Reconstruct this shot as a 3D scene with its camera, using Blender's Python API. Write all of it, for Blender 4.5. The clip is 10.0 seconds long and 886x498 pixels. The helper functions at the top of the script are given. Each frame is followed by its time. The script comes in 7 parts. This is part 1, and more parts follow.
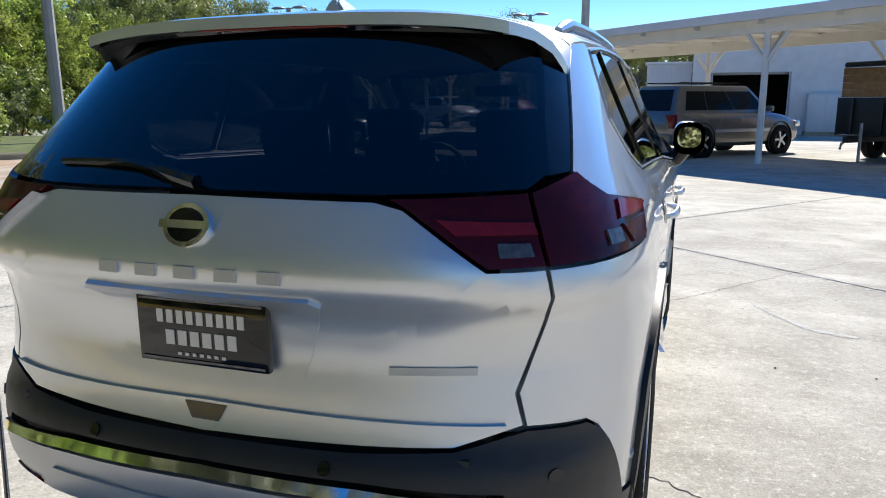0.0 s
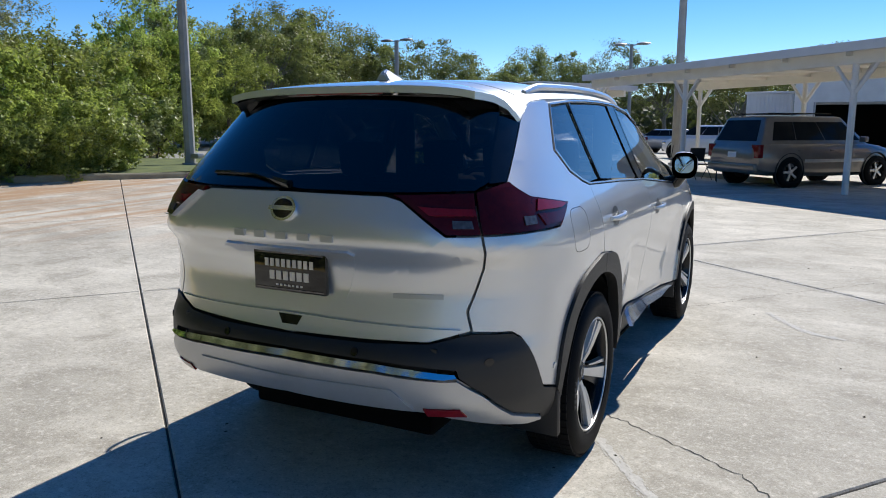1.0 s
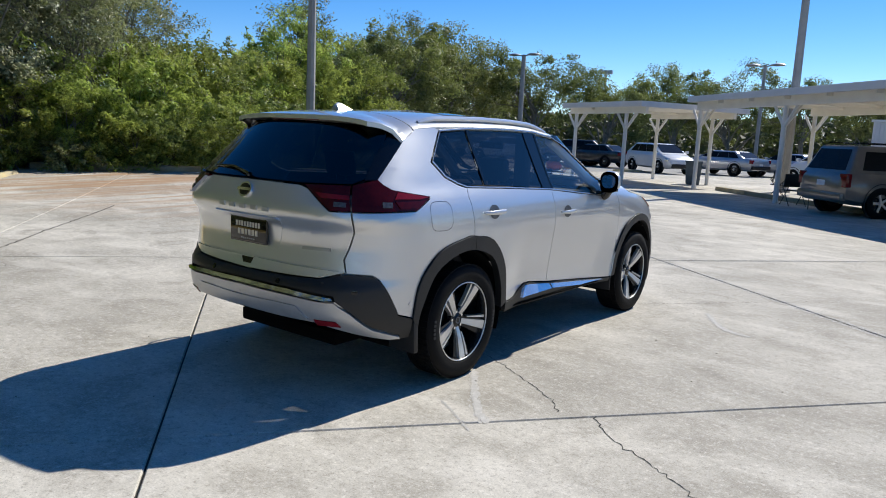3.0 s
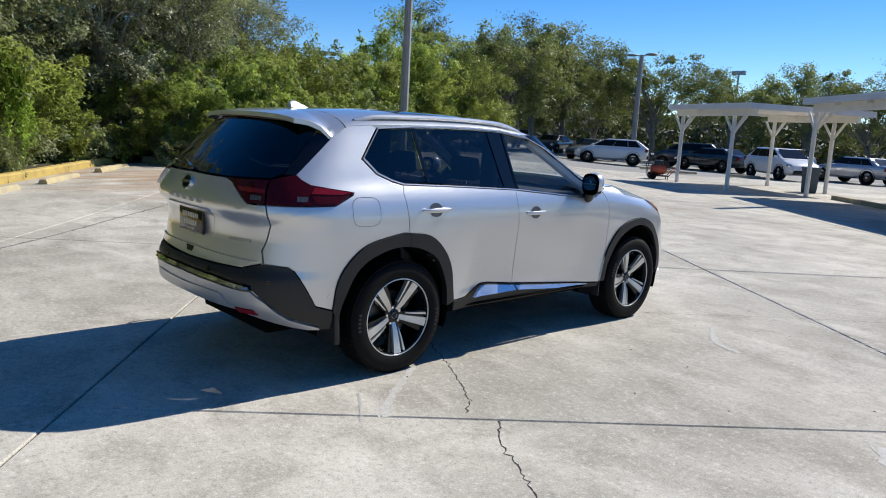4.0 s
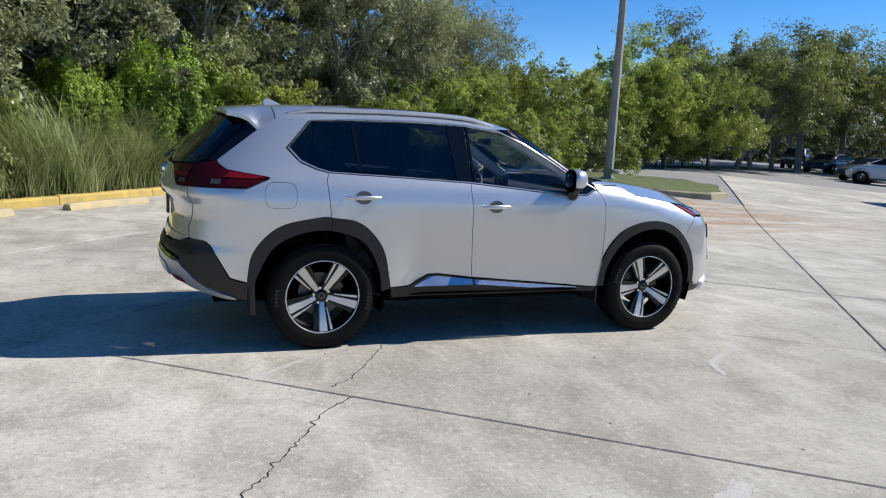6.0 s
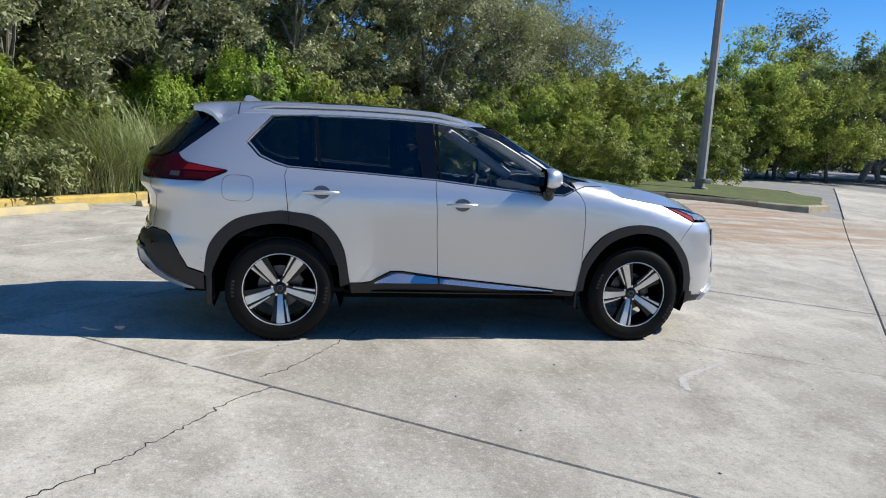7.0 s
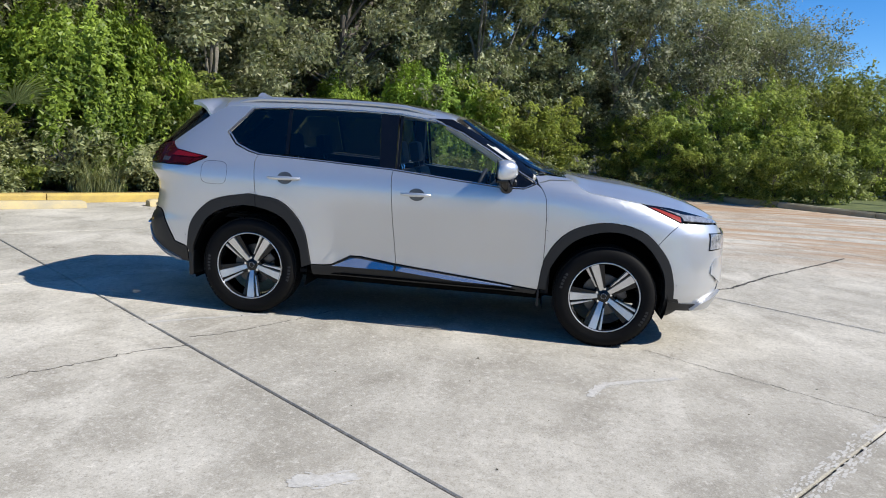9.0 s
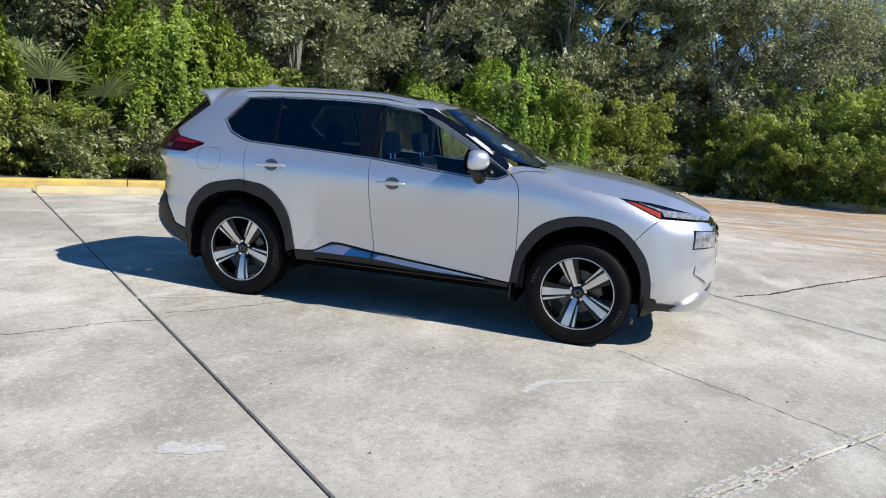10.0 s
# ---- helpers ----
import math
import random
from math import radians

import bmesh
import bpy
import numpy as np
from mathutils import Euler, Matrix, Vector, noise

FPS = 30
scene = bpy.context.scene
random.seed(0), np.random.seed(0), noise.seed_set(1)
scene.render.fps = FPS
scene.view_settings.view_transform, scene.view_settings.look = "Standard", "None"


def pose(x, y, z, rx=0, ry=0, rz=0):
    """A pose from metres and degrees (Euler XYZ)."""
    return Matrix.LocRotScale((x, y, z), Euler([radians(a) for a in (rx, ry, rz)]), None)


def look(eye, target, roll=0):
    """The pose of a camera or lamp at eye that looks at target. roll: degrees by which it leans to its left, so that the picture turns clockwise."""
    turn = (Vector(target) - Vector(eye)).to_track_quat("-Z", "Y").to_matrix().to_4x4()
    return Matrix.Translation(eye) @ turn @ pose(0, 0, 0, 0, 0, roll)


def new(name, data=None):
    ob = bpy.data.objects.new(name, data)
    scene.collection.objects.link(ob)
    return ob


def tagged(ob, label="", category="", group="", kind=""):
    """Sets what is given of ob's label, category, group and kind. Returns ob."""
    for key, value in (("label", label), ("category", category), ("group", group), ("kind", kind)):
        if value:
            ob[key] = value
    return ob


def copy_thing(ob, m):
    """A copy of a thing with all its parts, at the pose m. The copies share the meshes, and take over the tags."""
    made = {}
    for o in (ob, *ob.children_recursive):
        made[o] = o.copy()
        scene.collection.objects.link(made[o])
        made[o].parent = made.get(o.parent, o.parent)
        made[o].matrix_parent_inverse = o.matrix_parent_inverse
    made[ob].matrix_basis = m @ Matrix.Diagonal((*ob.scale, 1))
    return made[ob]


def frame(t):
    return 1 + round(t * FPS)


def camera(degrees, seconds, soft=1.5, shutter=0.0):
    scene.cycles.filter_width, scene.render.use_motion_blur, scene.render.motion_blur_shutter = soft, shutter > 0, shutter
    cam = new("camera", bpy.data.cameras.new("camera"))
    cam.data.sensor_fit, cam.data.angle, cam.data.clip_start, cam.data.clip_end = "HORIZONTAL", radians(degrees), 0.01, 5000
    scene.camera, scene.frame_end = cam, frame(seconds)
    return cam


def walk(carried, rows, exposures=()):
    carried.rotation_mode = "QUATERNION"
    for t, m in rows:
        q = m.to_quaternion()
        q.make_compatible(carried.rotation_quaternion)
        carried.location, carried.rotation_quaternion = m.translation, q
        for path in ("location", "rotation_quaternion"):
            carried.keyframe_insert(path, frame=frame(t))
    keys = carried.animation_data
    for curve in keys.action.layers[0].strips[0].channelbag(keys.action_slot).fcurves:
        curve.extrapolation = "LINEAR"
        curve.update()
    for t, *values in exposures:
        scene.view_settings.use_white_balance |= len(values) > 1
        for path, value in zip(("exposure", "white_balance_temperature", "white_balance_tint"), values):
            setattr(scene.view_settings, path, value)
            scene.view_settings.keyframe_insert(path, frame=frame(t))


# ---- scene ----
cam = camera(62.6, 10.0, soft=1.0)
PATH = [
    (0, (0.99, -2.281, 1.438), (0.365, -0.424, 1.037), -0.2),
    (0.5, (1.323, -2.705, 1.442), (0.557, -0.894, 1.074), -0.0),
    (1, (1.726, -3.15, 1.479), (0.841, -1.387, 1.149), 0.1),
    (1.5, (2.167, -3.502, 1.521), (1.197, -1.779, 1.216), 0.4),
    (2, (2.541, -3.847, 1.551), (1.51, -2.159, 1.257), 1.1),
    (2.5, (3.05, -3.889, 1.558), (1.953, -2.244, 1.257), 2.0),
    (3.8, (4.266, -3.142, 1.576), (2.881, -1.736, 1.252), 3.4),
    (4, (4.454, -2.966, 1.603), (3.015, -1.616, 1.277), 3.4),
    (4.5, (4.843, -2.514, 1.575), (3.274, -1.317, 1.252), 3.3),
    (5, (5.186, -2.036, 1.541), (3.508, -0.993, 1.224), 3.3),
    (5.5, (5.517, -1.555, 1.547), (3.75, -0.672, 1.232), 3.3),
    (6.8, (6.037, -0.21, 1.496), (4.121, 0.278, 1.193), 3.2),
    (7, (6.048, 0.016, 1.502), (4.118, 0.444, 1.198), 3.5),
    (7.5, (6.186, 0.55, 1.479), (4.227, 0.816, 1.174), 3.5),
    (8, (6.247, 1.077, 1.461), (4.273, 1.177, 1.155), 3.6),
    (8.5, (6.237, 1.596, 1.468), (4.262, 1.527, 1.162), 3.6),
    (9, (6.236, 2.13, 1.45), (4.273, 1.897, 1.148), 3.8),
    (9.5, (6.118, 2.636, 1.459), (4.183, 2.246, 1.142), 4.0),
    (10, (6.013, 3.153, 1.453), (4.115, 2.613, 1.126), 4.4),
]
walk(cam, [(t, look(eye, target, roll)) for t, eye, target, roll in PATH], [(0, 0.55), (0.5, 0.42), (1.0, 0.22), (1.5, 0.18), (2.5, 0.18), (5.5, 0.18), (7.5, 0.24), (10, 0.36)])

# ---- world, sun ----
SUN_WAY = Vector((-0.13, -1.08, -1.0)).normalized()
world = bpy.data.worlds.new("sky")
scene.world = world
world.use_nodes = True
wn = world.node_tree
sky = wn.nodes.new("ShaderNodeTexSky")
sky.sky_type = "NISHITA"
sky.sun_disc = False
sky.sun_elevation = math.asin(-SUN_WAY.z)
sky.sun_rotation = math.atan2(-SUN_WAY.x, -SUN_WAY.y)
sky.altitude = 2500
sky.air_density, sky.dust_density, sky.ozone_density = 1.0, 0.45, 3.0
deep = wn.nodes.new("ShaderNodeHueSaturation")
deep.inputs["Hue"].default_value = 0.506
deep.inputs["Saturation"].default_value = 1.36
wn.links.new(sky.outputs[0], deep.inputs["Color"])
wn.links.new(deep.outputs[0], wn.nodes["Background"].inputs[0])
wn.nodes["Background"].inputs[1].default_value = 0.126
sun = new("sun", bpy.data.lights.new("sun", "SUN"))
sun.data.energy = 5.0
sun.data.angle = radians(0.53)
sun.data.color = (1.0, 0.965, 0.90)
sun.matrix_world = look((0, 0, 30), Vector((0, 0, 30)) + SUN_WAY)


# ---- materials ----
def material(name):
    m = bpy.data.materials.new(name)
    m.use_nodes = True
    t = m.node_tree
    return m, t, t.nodes["Principled BSDF"], t.nodes["Material Output"]


def node(t, kind, *links, **values):
    """A node; links are (input, socket), values go to its attributes."""
    n = t.nodes.new(kind)
    for key, value in values.items():
        setattr(n, key, value)
    for slot, source in links:
        if hasattr(source, "is_output"):
            t.links.new(source, n.inputs[slot])
        else:
            n.inputs[slot].default_value = source
    return n


def ramp(t, source, *stops):
    n = t.nodes.new("ShaderNodeValToRGB")
    t.links.new(source, n.inputs[0])
    while len(n.color_ramp.elements) < len(stops):
        n.color_ramp.elements.new(0.5)
    for e, (at, c) in zip(n.color_ramp.elements, stops):
        e.position = at
        e.color = (c, c, c, 1) if isinstance(c, (int, float)) else (*c, 1)
    return n.outputs[0]


def mixed(t, a, b, factor, mode="MIX"):
    n = t.nodes.new("ShaderNodeMix")
    n.data_type, n.blend_type = "RGBA", mode
    for slot, source in ((0, factor), (6, a), (7, b)):
        if hasattr(source, "is_output"):
            t.links.new(source, n.inputs[slot])
        else:
            n.inputs[slot].default_value = source if isinstance(source, (int, float)) else (*source, 1)
    return n.outputs[2]


def surface(name, dark, light, scale=6.0, rough=(0.5, 0.7), metal=0.0, bump=0.1, fine=90.0, coat=0.0, per_piece=0.0, specular=0.5):
    """A plain surface with two scales of variation in colour, roughness and relief."""
    m, t, p, out = material(name)
    at = node(t, "ShaderNodeTexCoord").outputs["Object"]
    big = node(t, "ShaderNodeTexNoise", ("Vector", at), ("Scale", scale), ("Detail", 5.0)).outputs[0]
    small = node(t, "ShaderNodeTexNoise", ("Vector", at), ("Scale", fine), ("Detail", 3.0)).outputs[0]
    both = mixed(t, big, small, 0.35)
    colour = mixed(t, dark, light, ramp(t, both, (0.3, 0.0), (0.7, 1.0)))
    if per_piece:
        rnd = node(t, "ShaderNodeObjectInfo").outputs["Random"]
        hsv = node(t, "ShaderNodeHueSaturation", ("Color", colour), ("Value", node(t, "ShaderNodeMapRange", (0, rnd), (3, 1 - per_piece), (4, 1 + per_piece)).outputs[0]))
        colour = hsv.outputs[0]
    t.links.new(colour, p.inputs["Base Color"])
    t.links.new(node(t, "ShaderNodeMapRange", (0, big), (3, rough[0]), (4, rough[1])).outputs[0], p.inputs["Roughness"])
    p.inputs["Metallic"].default_value = metal
    p.inputs["Coat Weight"].default_value = coat
    p.inputs["Coat Roughness"].default_value = 0.04
    p.inputs["Specular IOR Level"].default_value = specular
    if bump:
        b = node(t, "ShaderNodeBump", ("Height", small), ("Strength", bump), ("Distance", 0.004))
        t.links.new(b.outputs[0], p.inputs["Normal"])
    return m


def glass(name, tint, gloss=0.02):
    """Thin tinted glass: tinted see-through with a mirror sheen that follows the angle."""
    m, t, p, out = material(name)
    t.nodes.remove(p)
    see = node(t, "ShaderNodeBsdfTransparent", ("Color", (*tint, 1)))
    shine = node(t, "ShaderNodeBsdfGlossy", ("Color", (1, 1, 1, 1)), ("Roughness", gloss))
    edge = node(t, "ShaderNodeLayerWeight", ("Blend", 0.5)).outputs["Facing"]
    steep = node(t, "ShaderNodeMath", (0, edge), (1, 4.6), operation="POWER").outputs[0]
    f = node(t, "ShaderNodeMapRange", (0, steep), (3, 0.055), (4, 1.0))
    t.links.new(node(t, "ShaderNodeMixShader", (0, f.outputs[0]), (1, see.outputs[0]), (2, shine.outputs[0])).outputs[0], out.inputs[0])
    return m


def leaf_material(name, dark, light, through_share=0.35, rough=0.45):
    m, t, p, out = material(name)
    rnd = node(t, "ShaderNodeNewGeometry").outputs["Random Per Island"]
    at = node(t, "ShaderNodeTexCoord").outputs["Object"]
    big = node(t, "ShaderNodeTexNoise", ("Vector", at), ("Scale", 0.9), ("Detail", 3.0)).outputs[0]
    f = mixed(t, ramp(t, rnd, (0.15, 0.0), (0.95, 1.0)), ramp(t, big, (0.38, 0.0), (0.62, 1.0)), 0.42)
    tree = node(t, "ShaderNodeObjectInfo").outputs["Random"]
    colour = mixed(t, dark, light, f)
    colour = node(t, "ShaderNodeHueSaturation", ("Color", colour), ("Value", node(t, "ShaderNodeMapRange", (0, tree), (3, 0.8), (4, 1.2)).outputs[0]),
                  ("Hue", node(t, "ShaderNodeMapRange", (0, tree), (3, 0.485), (4, 0.515)).outputs[0])).outputs[0]
    t.links.new(colour, p.inputs["Base Color"])
    p.inputs["Roughness"].default_value = rough
    p.inputs["Specular IOR Level"].default_value = 0.26
    back = node(t, "ShaderNodeBsdfTranslucent", ("Color", mixed(t, colour, (0.42, 0.56, 0.08), 0.30)))
    t.links.new(node(t, "ShaderNodeMixShader", (0, through_share), (1, p.outputs[0]), (2, back.outputs[0])).outputs[0], out.inputs[0])
    return m


def paint(name, colour, flake=0.05, metal=0.62, rough=0.35):
    m, t, p, out = material(name)
    at = node(t, "ShaderNodeTexCoord").outputs["Object"]
    cells = node(t, "ShaderNodeTexVoronoi", ("Vector", at), ("Scale", 900.0)).outputs["Color"]
    dust = node(t, "ShaderNodeTexNoise", ("Vector", at), ("Scale", 3.0), ("Detail", 6.0)).outputs[0]
    c = mixed(t, colour, cells, flake)
    c = mixed(t, c, (0.55, 0.5, 0.42), ramp(t, dust, (0.45, 0.0), (0.9, 0.18)))
    t.links.new(c, p.inputs["Base Color"])
    p.inputs["Metallic"].default_value = metal
    t.links.new(node(t, "ShaderNodeMapRange", (0, dust), (3, rough - 0.05), (4, rough + 0.07)).outputs[0], p.inputs["Roughness"])
    p.inputs["Coat Weight"].default_value = 1.0
    p.inputs["Coat Roughness"].default_value = 0.03
    return m


def concrete_material():
    """Pale weathered concrete: mottled, stained rusty towards the kerb island, with fine grit."""
    m, t, p, out = material("concrete")
    at = node(t, "ShaderNodeNewGeometry").outputs["Position"]
    large = node(t, "ShaderNodeTexNoise", ("Vector", at), ("Scale", 0.35), ("Detail", 6.0), ("Roughness", 0.6)).outputs[0]
    mid = node(t, "ShaderNodeTexNoise", ("Vector", at), ("Scale", 2.2), ("Detail", 8.0), ("Roughness", 0.65), ("Distortion", 0.6)).outputs[0]
    grit = node(t, "ShaderNodeTexNoise", ("Vector", at), ("Scale", 85.0), ("Detail", 4.0), ("Roughness", 0.8)).outputs[0]
    turned = node(t, "ShaderNodeMapping", ("Vector", at), ("Rotation", (0, 0, 0.69)), ("Scale", (0.7, 1.7, 1.0))).outputs[0]
    streak = node(t, "ShaderNodeTexNoise", ("Vector", turned), ("Scale", 1.3), ("Detail", 6.0), ("Distortion", 0.4)).outputs[0]
    speck = node(t, "ShaderNodeTexNoise", ("Vector", at), ("Scale", 24.0), ("Detail", 6.0), ("Roughness", 0.75)).outputs[0]
    c = mixed(t, (0.345, 0.327, 0.282), (0.585, 0.556, 0.487), ramp(t, large, (0.36, 0.0), (0.62, 1.0)))
    c = mixed(t, c, (0.25, 0.23, 0.19), ramp(t, mid, (0.46, 0.0), (0.66, 0.62)))
    c = mixed(t, c, (0.69, 0.66, 0.59), ramp(t, streak, (0.53, 0.0), (0.72, 0.6)))
    c = mixed(t, c, (0.24, 0.22, 0.185), ramp(t, speck, (0.53, 0.0), (0.66, 0.6)))
    c = mixed(t, c, (0.76, 0.73, 0.665), ramp(t, speck, (0.34, 0.6), (0.46, 0.0)))
    c = mixed(t, c, (0.10, 0.092, 0.075), ramp(t, grit, (0.54, 0.0), (0.72, 0.7)))
    c = mixed(t, c, (0.80, 0.78, 0.73), ramp(t, grit, (0.28, 0.6), (0.46, 0.0)))
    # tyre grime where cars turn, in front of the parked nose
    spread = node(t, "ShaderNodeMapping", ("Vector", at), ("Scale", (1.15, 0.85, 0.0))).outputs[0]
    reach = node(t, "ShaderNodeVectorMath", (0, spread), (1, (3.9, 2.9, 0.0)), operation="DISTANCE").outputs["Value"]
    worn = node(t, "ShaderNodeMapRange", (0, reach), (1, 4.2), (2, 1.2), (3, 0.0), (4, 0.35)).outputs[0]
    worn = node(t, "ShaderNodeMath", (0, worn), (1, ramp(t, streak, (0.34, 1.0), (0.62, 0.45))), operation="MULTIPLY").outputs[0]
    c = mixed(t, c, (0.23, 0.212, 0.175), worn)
    along = node(t, "ShaderNodeMapping", ("Vector", at), ("Rotation", (0, 0, -0.89)), ("Scale", (2.6, 0.28, 1.0))).outputs[0]
    rusty = node(t, "ShaderNodeTexNoise", ("Vector", along), ("Scale", 0.9), ("Detail", 6.0), ("Roughness", 0.6), ("Distortion", 0.5)).outputs[0]
    # rust-coloured wash along the island
    sep = node(t, "ShaderNodeSeparateXYZ", ("Vector", at))
    away = node(t, "ShaderNodeMath", (0, node(t, "ShaderNodeMath", (0, sep.outputs[0]), (1, -0.35), operation="MULTIPLY").outputs[0]),
                (1, node(t, "ShaderNodeMath", (0, sep.outputs[1]), (1, 0.65), operation="MULTIPLY").outputs[0]), operation="ADD").outputs[0]
    band = node(t, "ShaderNodeMapRange", (0, away), (1, 3.6), (2, 6.5), (3, 0.0), (4, 1.0)).outputs[0]
    left = node(t, "ShaderNodeMapRange", (0, sep.outputs[0]), (1, -3.0), (2, -6.5), (3, 0.0), (4, 1.0)).outputs[0]
    near = node(t, "ShaderNodeMapRange", (0, sep.outputs[1]), (1, 15.0), (2, 11.0), (3, 0.0), (4, 1.0)).outputs[0]
    left = node(t, "ShaderNodeMath", (0, left), (1, near), operation="MULTIPLY").outputs[0]
    wash = node(t, "ShaderNodeMath", (0, node(t, "ShaderNodeMath", (0, band), (1, left), operation="MULTIPLY").outputs[0]),
                (1, ramp(t, rusty, (0.40, 0.0), (0.60, 0.85))), operation="MULTIPLY").outputs[0]
    c = mixed(t, c, (0.37, 0.225, 0.12), wash)
    tone = node(t, "ShaderNodeObjectInfo").outputs["Random"]
    c = node(t, "ShaderNodeHueSaturation", ("Color", c), ("Value", node(t, "ShaderNodeMapRange", (0, tone), (3, 0.985), (4, 1.015)).outputs[0])).outputs[0]
    c = mixed(t, c, (1.0, 0.978, 0.940), 1.0, "MULTIPLY")
    t.links.new(c, p.inputs["Base Color"])
    p.inputs["Roughness"].default_value = 0.82
    p.inputs["Specular IOR Level"].default_value = 0.3
    rel = mixed(t, grit, mid, 0.4)
    t.links.new(node(t, "ShaderNodeBump", ("Height", rel), ("Strength", 0.35), ("Distance", 0.006)).outputs[0], p.inputs["Normal"])
    return m


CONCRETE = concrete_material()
JOINT = surface("joint_filler", (0.016, 0.015, 0.013), (0.045, 0.04, 0.033), 8, (0.8, 0.95))
ASPHALT = surface("old_asphalt", (0.21, 0.205, 0.19), (0.32, 0.31, 0.29), 1.5, (0.8, 0.95), bump=0.4, fine=60)
SOIL = surface("soil_and_litter", (0.03, 0.028, 0.015), (0.09, 0.075, 0.04), 3, (0.9, 1.0), bump=0.8, fine=40)
TURF = surface("turf", (0.05, 0.075, 0.018), (0.15, 0.17, 0.05), 2.5, (0.85, 1.0), bump=0.9, fine=70)
SILVER = paint("silver_paint", (0.625, 0.632, 0.635), 0.05, 0.69, 0.32)
CLAD = surface("grained_black_plastic", (0.005, 0.005, 0.0055), (0.011, 0.011, 0.0115), 9, (0.45, 0.58), bump=0.12, fine=500)
GLOSS_BLACK = surface("gloss_black_trim", (0.003, 0.003, 0.0035), (0.006, 0.006, 0.0065), 9, (0.03, 0.07), bump=0, specular=0.5)
# near-black cabin trim, also used to paint shade into the open bay
DARK_TRIM = surface("dark_trim_and_bay_shade", (0.010, 0.010, 0.011), (0.022, 0.021, 0.022), 9, (0.6, 0.75), bump=0.1, fine=300)
HEADLINER = surface("pale_headliner", (0.50, 0.48, 0.44), (0.60, 0.58, 0.53), 7, (0.8, 0.95), bump=0.1, fine=300)
LEATHER = surface("charcoal_leather", (0.014, 0.014, 0.016), (0.032, 0.031, 0.033), 8, (0.45, 0.6), bump=0.3, fine=200)
CARPET = surface("cargo_carpet", (0.012, 0.012, 0.013), (0.03, 0.03, 0.03), 20, (0.9, 1.0), bump=0.6, fine=400)
CHROME = surface("chrome", (0.78, 0.79, 0.80), (0.86, 0.87, 0.88), 5, (0.04, 0.09), metal=1.0, bump=0)
SILL_CHROME = surface("dull_chrome", (0.60, 0.61, 0.62), (0.72, 0.73, 0.74), 5, (0.08, 0.16), metal=0.86, bump=0)
TRIM = surface("bright_window_trim", (0.52, 0.52, 0.52), (0.62, 0.62, 0.62), 6, (0.2, 0.3), metal=0.8, bump=0)
SATIN = surface("satin_silver_plastic", (0.42, 0.42, 0.42), (0.52, 0.52, 0.52), 6, (0.3, 0.4), metal=0.6, bump=0.05, fine=300)
RUBBER = surface("tyre_rubber", (0.0035, 0.0034, 0.0033), (0.008, 0.0076, 0.0074), 12, (0.6, 0.8), bump=0.3, fine=160, specular=0.14)
WELL = surface("black_felt_liner", (0.0015, 0.0015, 0.0015), (0.004, 0.004, 0.004), 12, (0.9, 1.0), bump=0.3, fine=160, specular=0.1)
MACHINED = surface("machined_alloy", (0.62, 0.615, 0.605), (0.72, 0.715, 0.705), 20, (0.34, 0.44), metal=0.9, bump=0.05, fine=300)
ALLOY_DARK = surface("dark_painted_alloy", (0.004, 0.004, 0.0045), (0.009, 0.009, 0.0095), 12, (0.2, 0.3), bump=0, specular=0.4)
IRON = surface("brake_iron", (0.07, 0.068, 0.065), (0.15, 0.145, 0.14), 15, (0.35, 0.5), metal=0.8)
GLASS_DARK = glass("privacy_glass", (0.15, 0.155, 0.16))
GLASS_CLEAR = glass("front_glass", (0.86, 0.89, 0.88))
GLASS_LENS = glass("clear_lens", (0.92, 0.93, 0.94))
RED_LENS = surface("red_lens", (0.13, 0.004, 0.007), (0.21, 0.007, 0.011), 30, (0.10, 0.16), bump=0, specular=0.4)
DARK_LENS = surface("smoked_red_lens", (0.034, 0.002, 0.003), (0.062, 0.003, 0.004), 30, (0.10, 0.16), bump=0, specular=0.25)
SMOKED = surface("smoked_reflector", (0.06, 0.055, 0.055), (0.15, 0.145, 0.145), 60, (0.15, 0.25), metal=0.4, bump=0)
AMBER = surface("red_side_reflector", (0.26, 0.026, 0.012), (0.38, 0.042, 0.018), 30, (0.08, 0.14), bump=0, coat=0.4)
REFLECTOR = surface("lamp_reflector", (0.55, 0.56, 0.58), (0.72, 0.73, 0.75), 40, (0.08, 0.2), metal=0.9, bump=0)
LAMP_LENS = surface("front_lamp_lens", (0.05, 0.052, 0.056), (0.55, 0.56, 0.58), 26, (0.08, 0.18), metal=0.35, bump=0)
PAPER = surface("paper", (0.70, 0.70, 0.69), (0.80, 0.80, 0.79), 5, (0.7, 0.85), bump=0.1)
INK = surface("grey_print", (0.06, 0.06, 0.065), (0.11, 0.11, 0.115), 5, (0.6, 0.7), bump=0)
WRAP = glass("crumpled_clear_wrap", (0.75, 0.76, 0.78), 0.12)
WHITE_PAINT = surface("chalky_white_paint", (0.66, 0.64, 0.60), (0.80, 0.785, 0.75), 2.5, (0.55, 0.75), bump=0.15, fine=60)
STEEL_WHITE = surface("white_sheet_metal", (0.60, 0.60, 0.59), (0.74, 0.74, 0.73), 1.2, (0.4, 0.55), bump=0.05)
YELLOW = surface("worn_yellow_paint", (0.34, 0.25, 0.09), (0.64, 0.45, 0.10), 4, (0.7, 0.85), bump=0.4, fine=60)
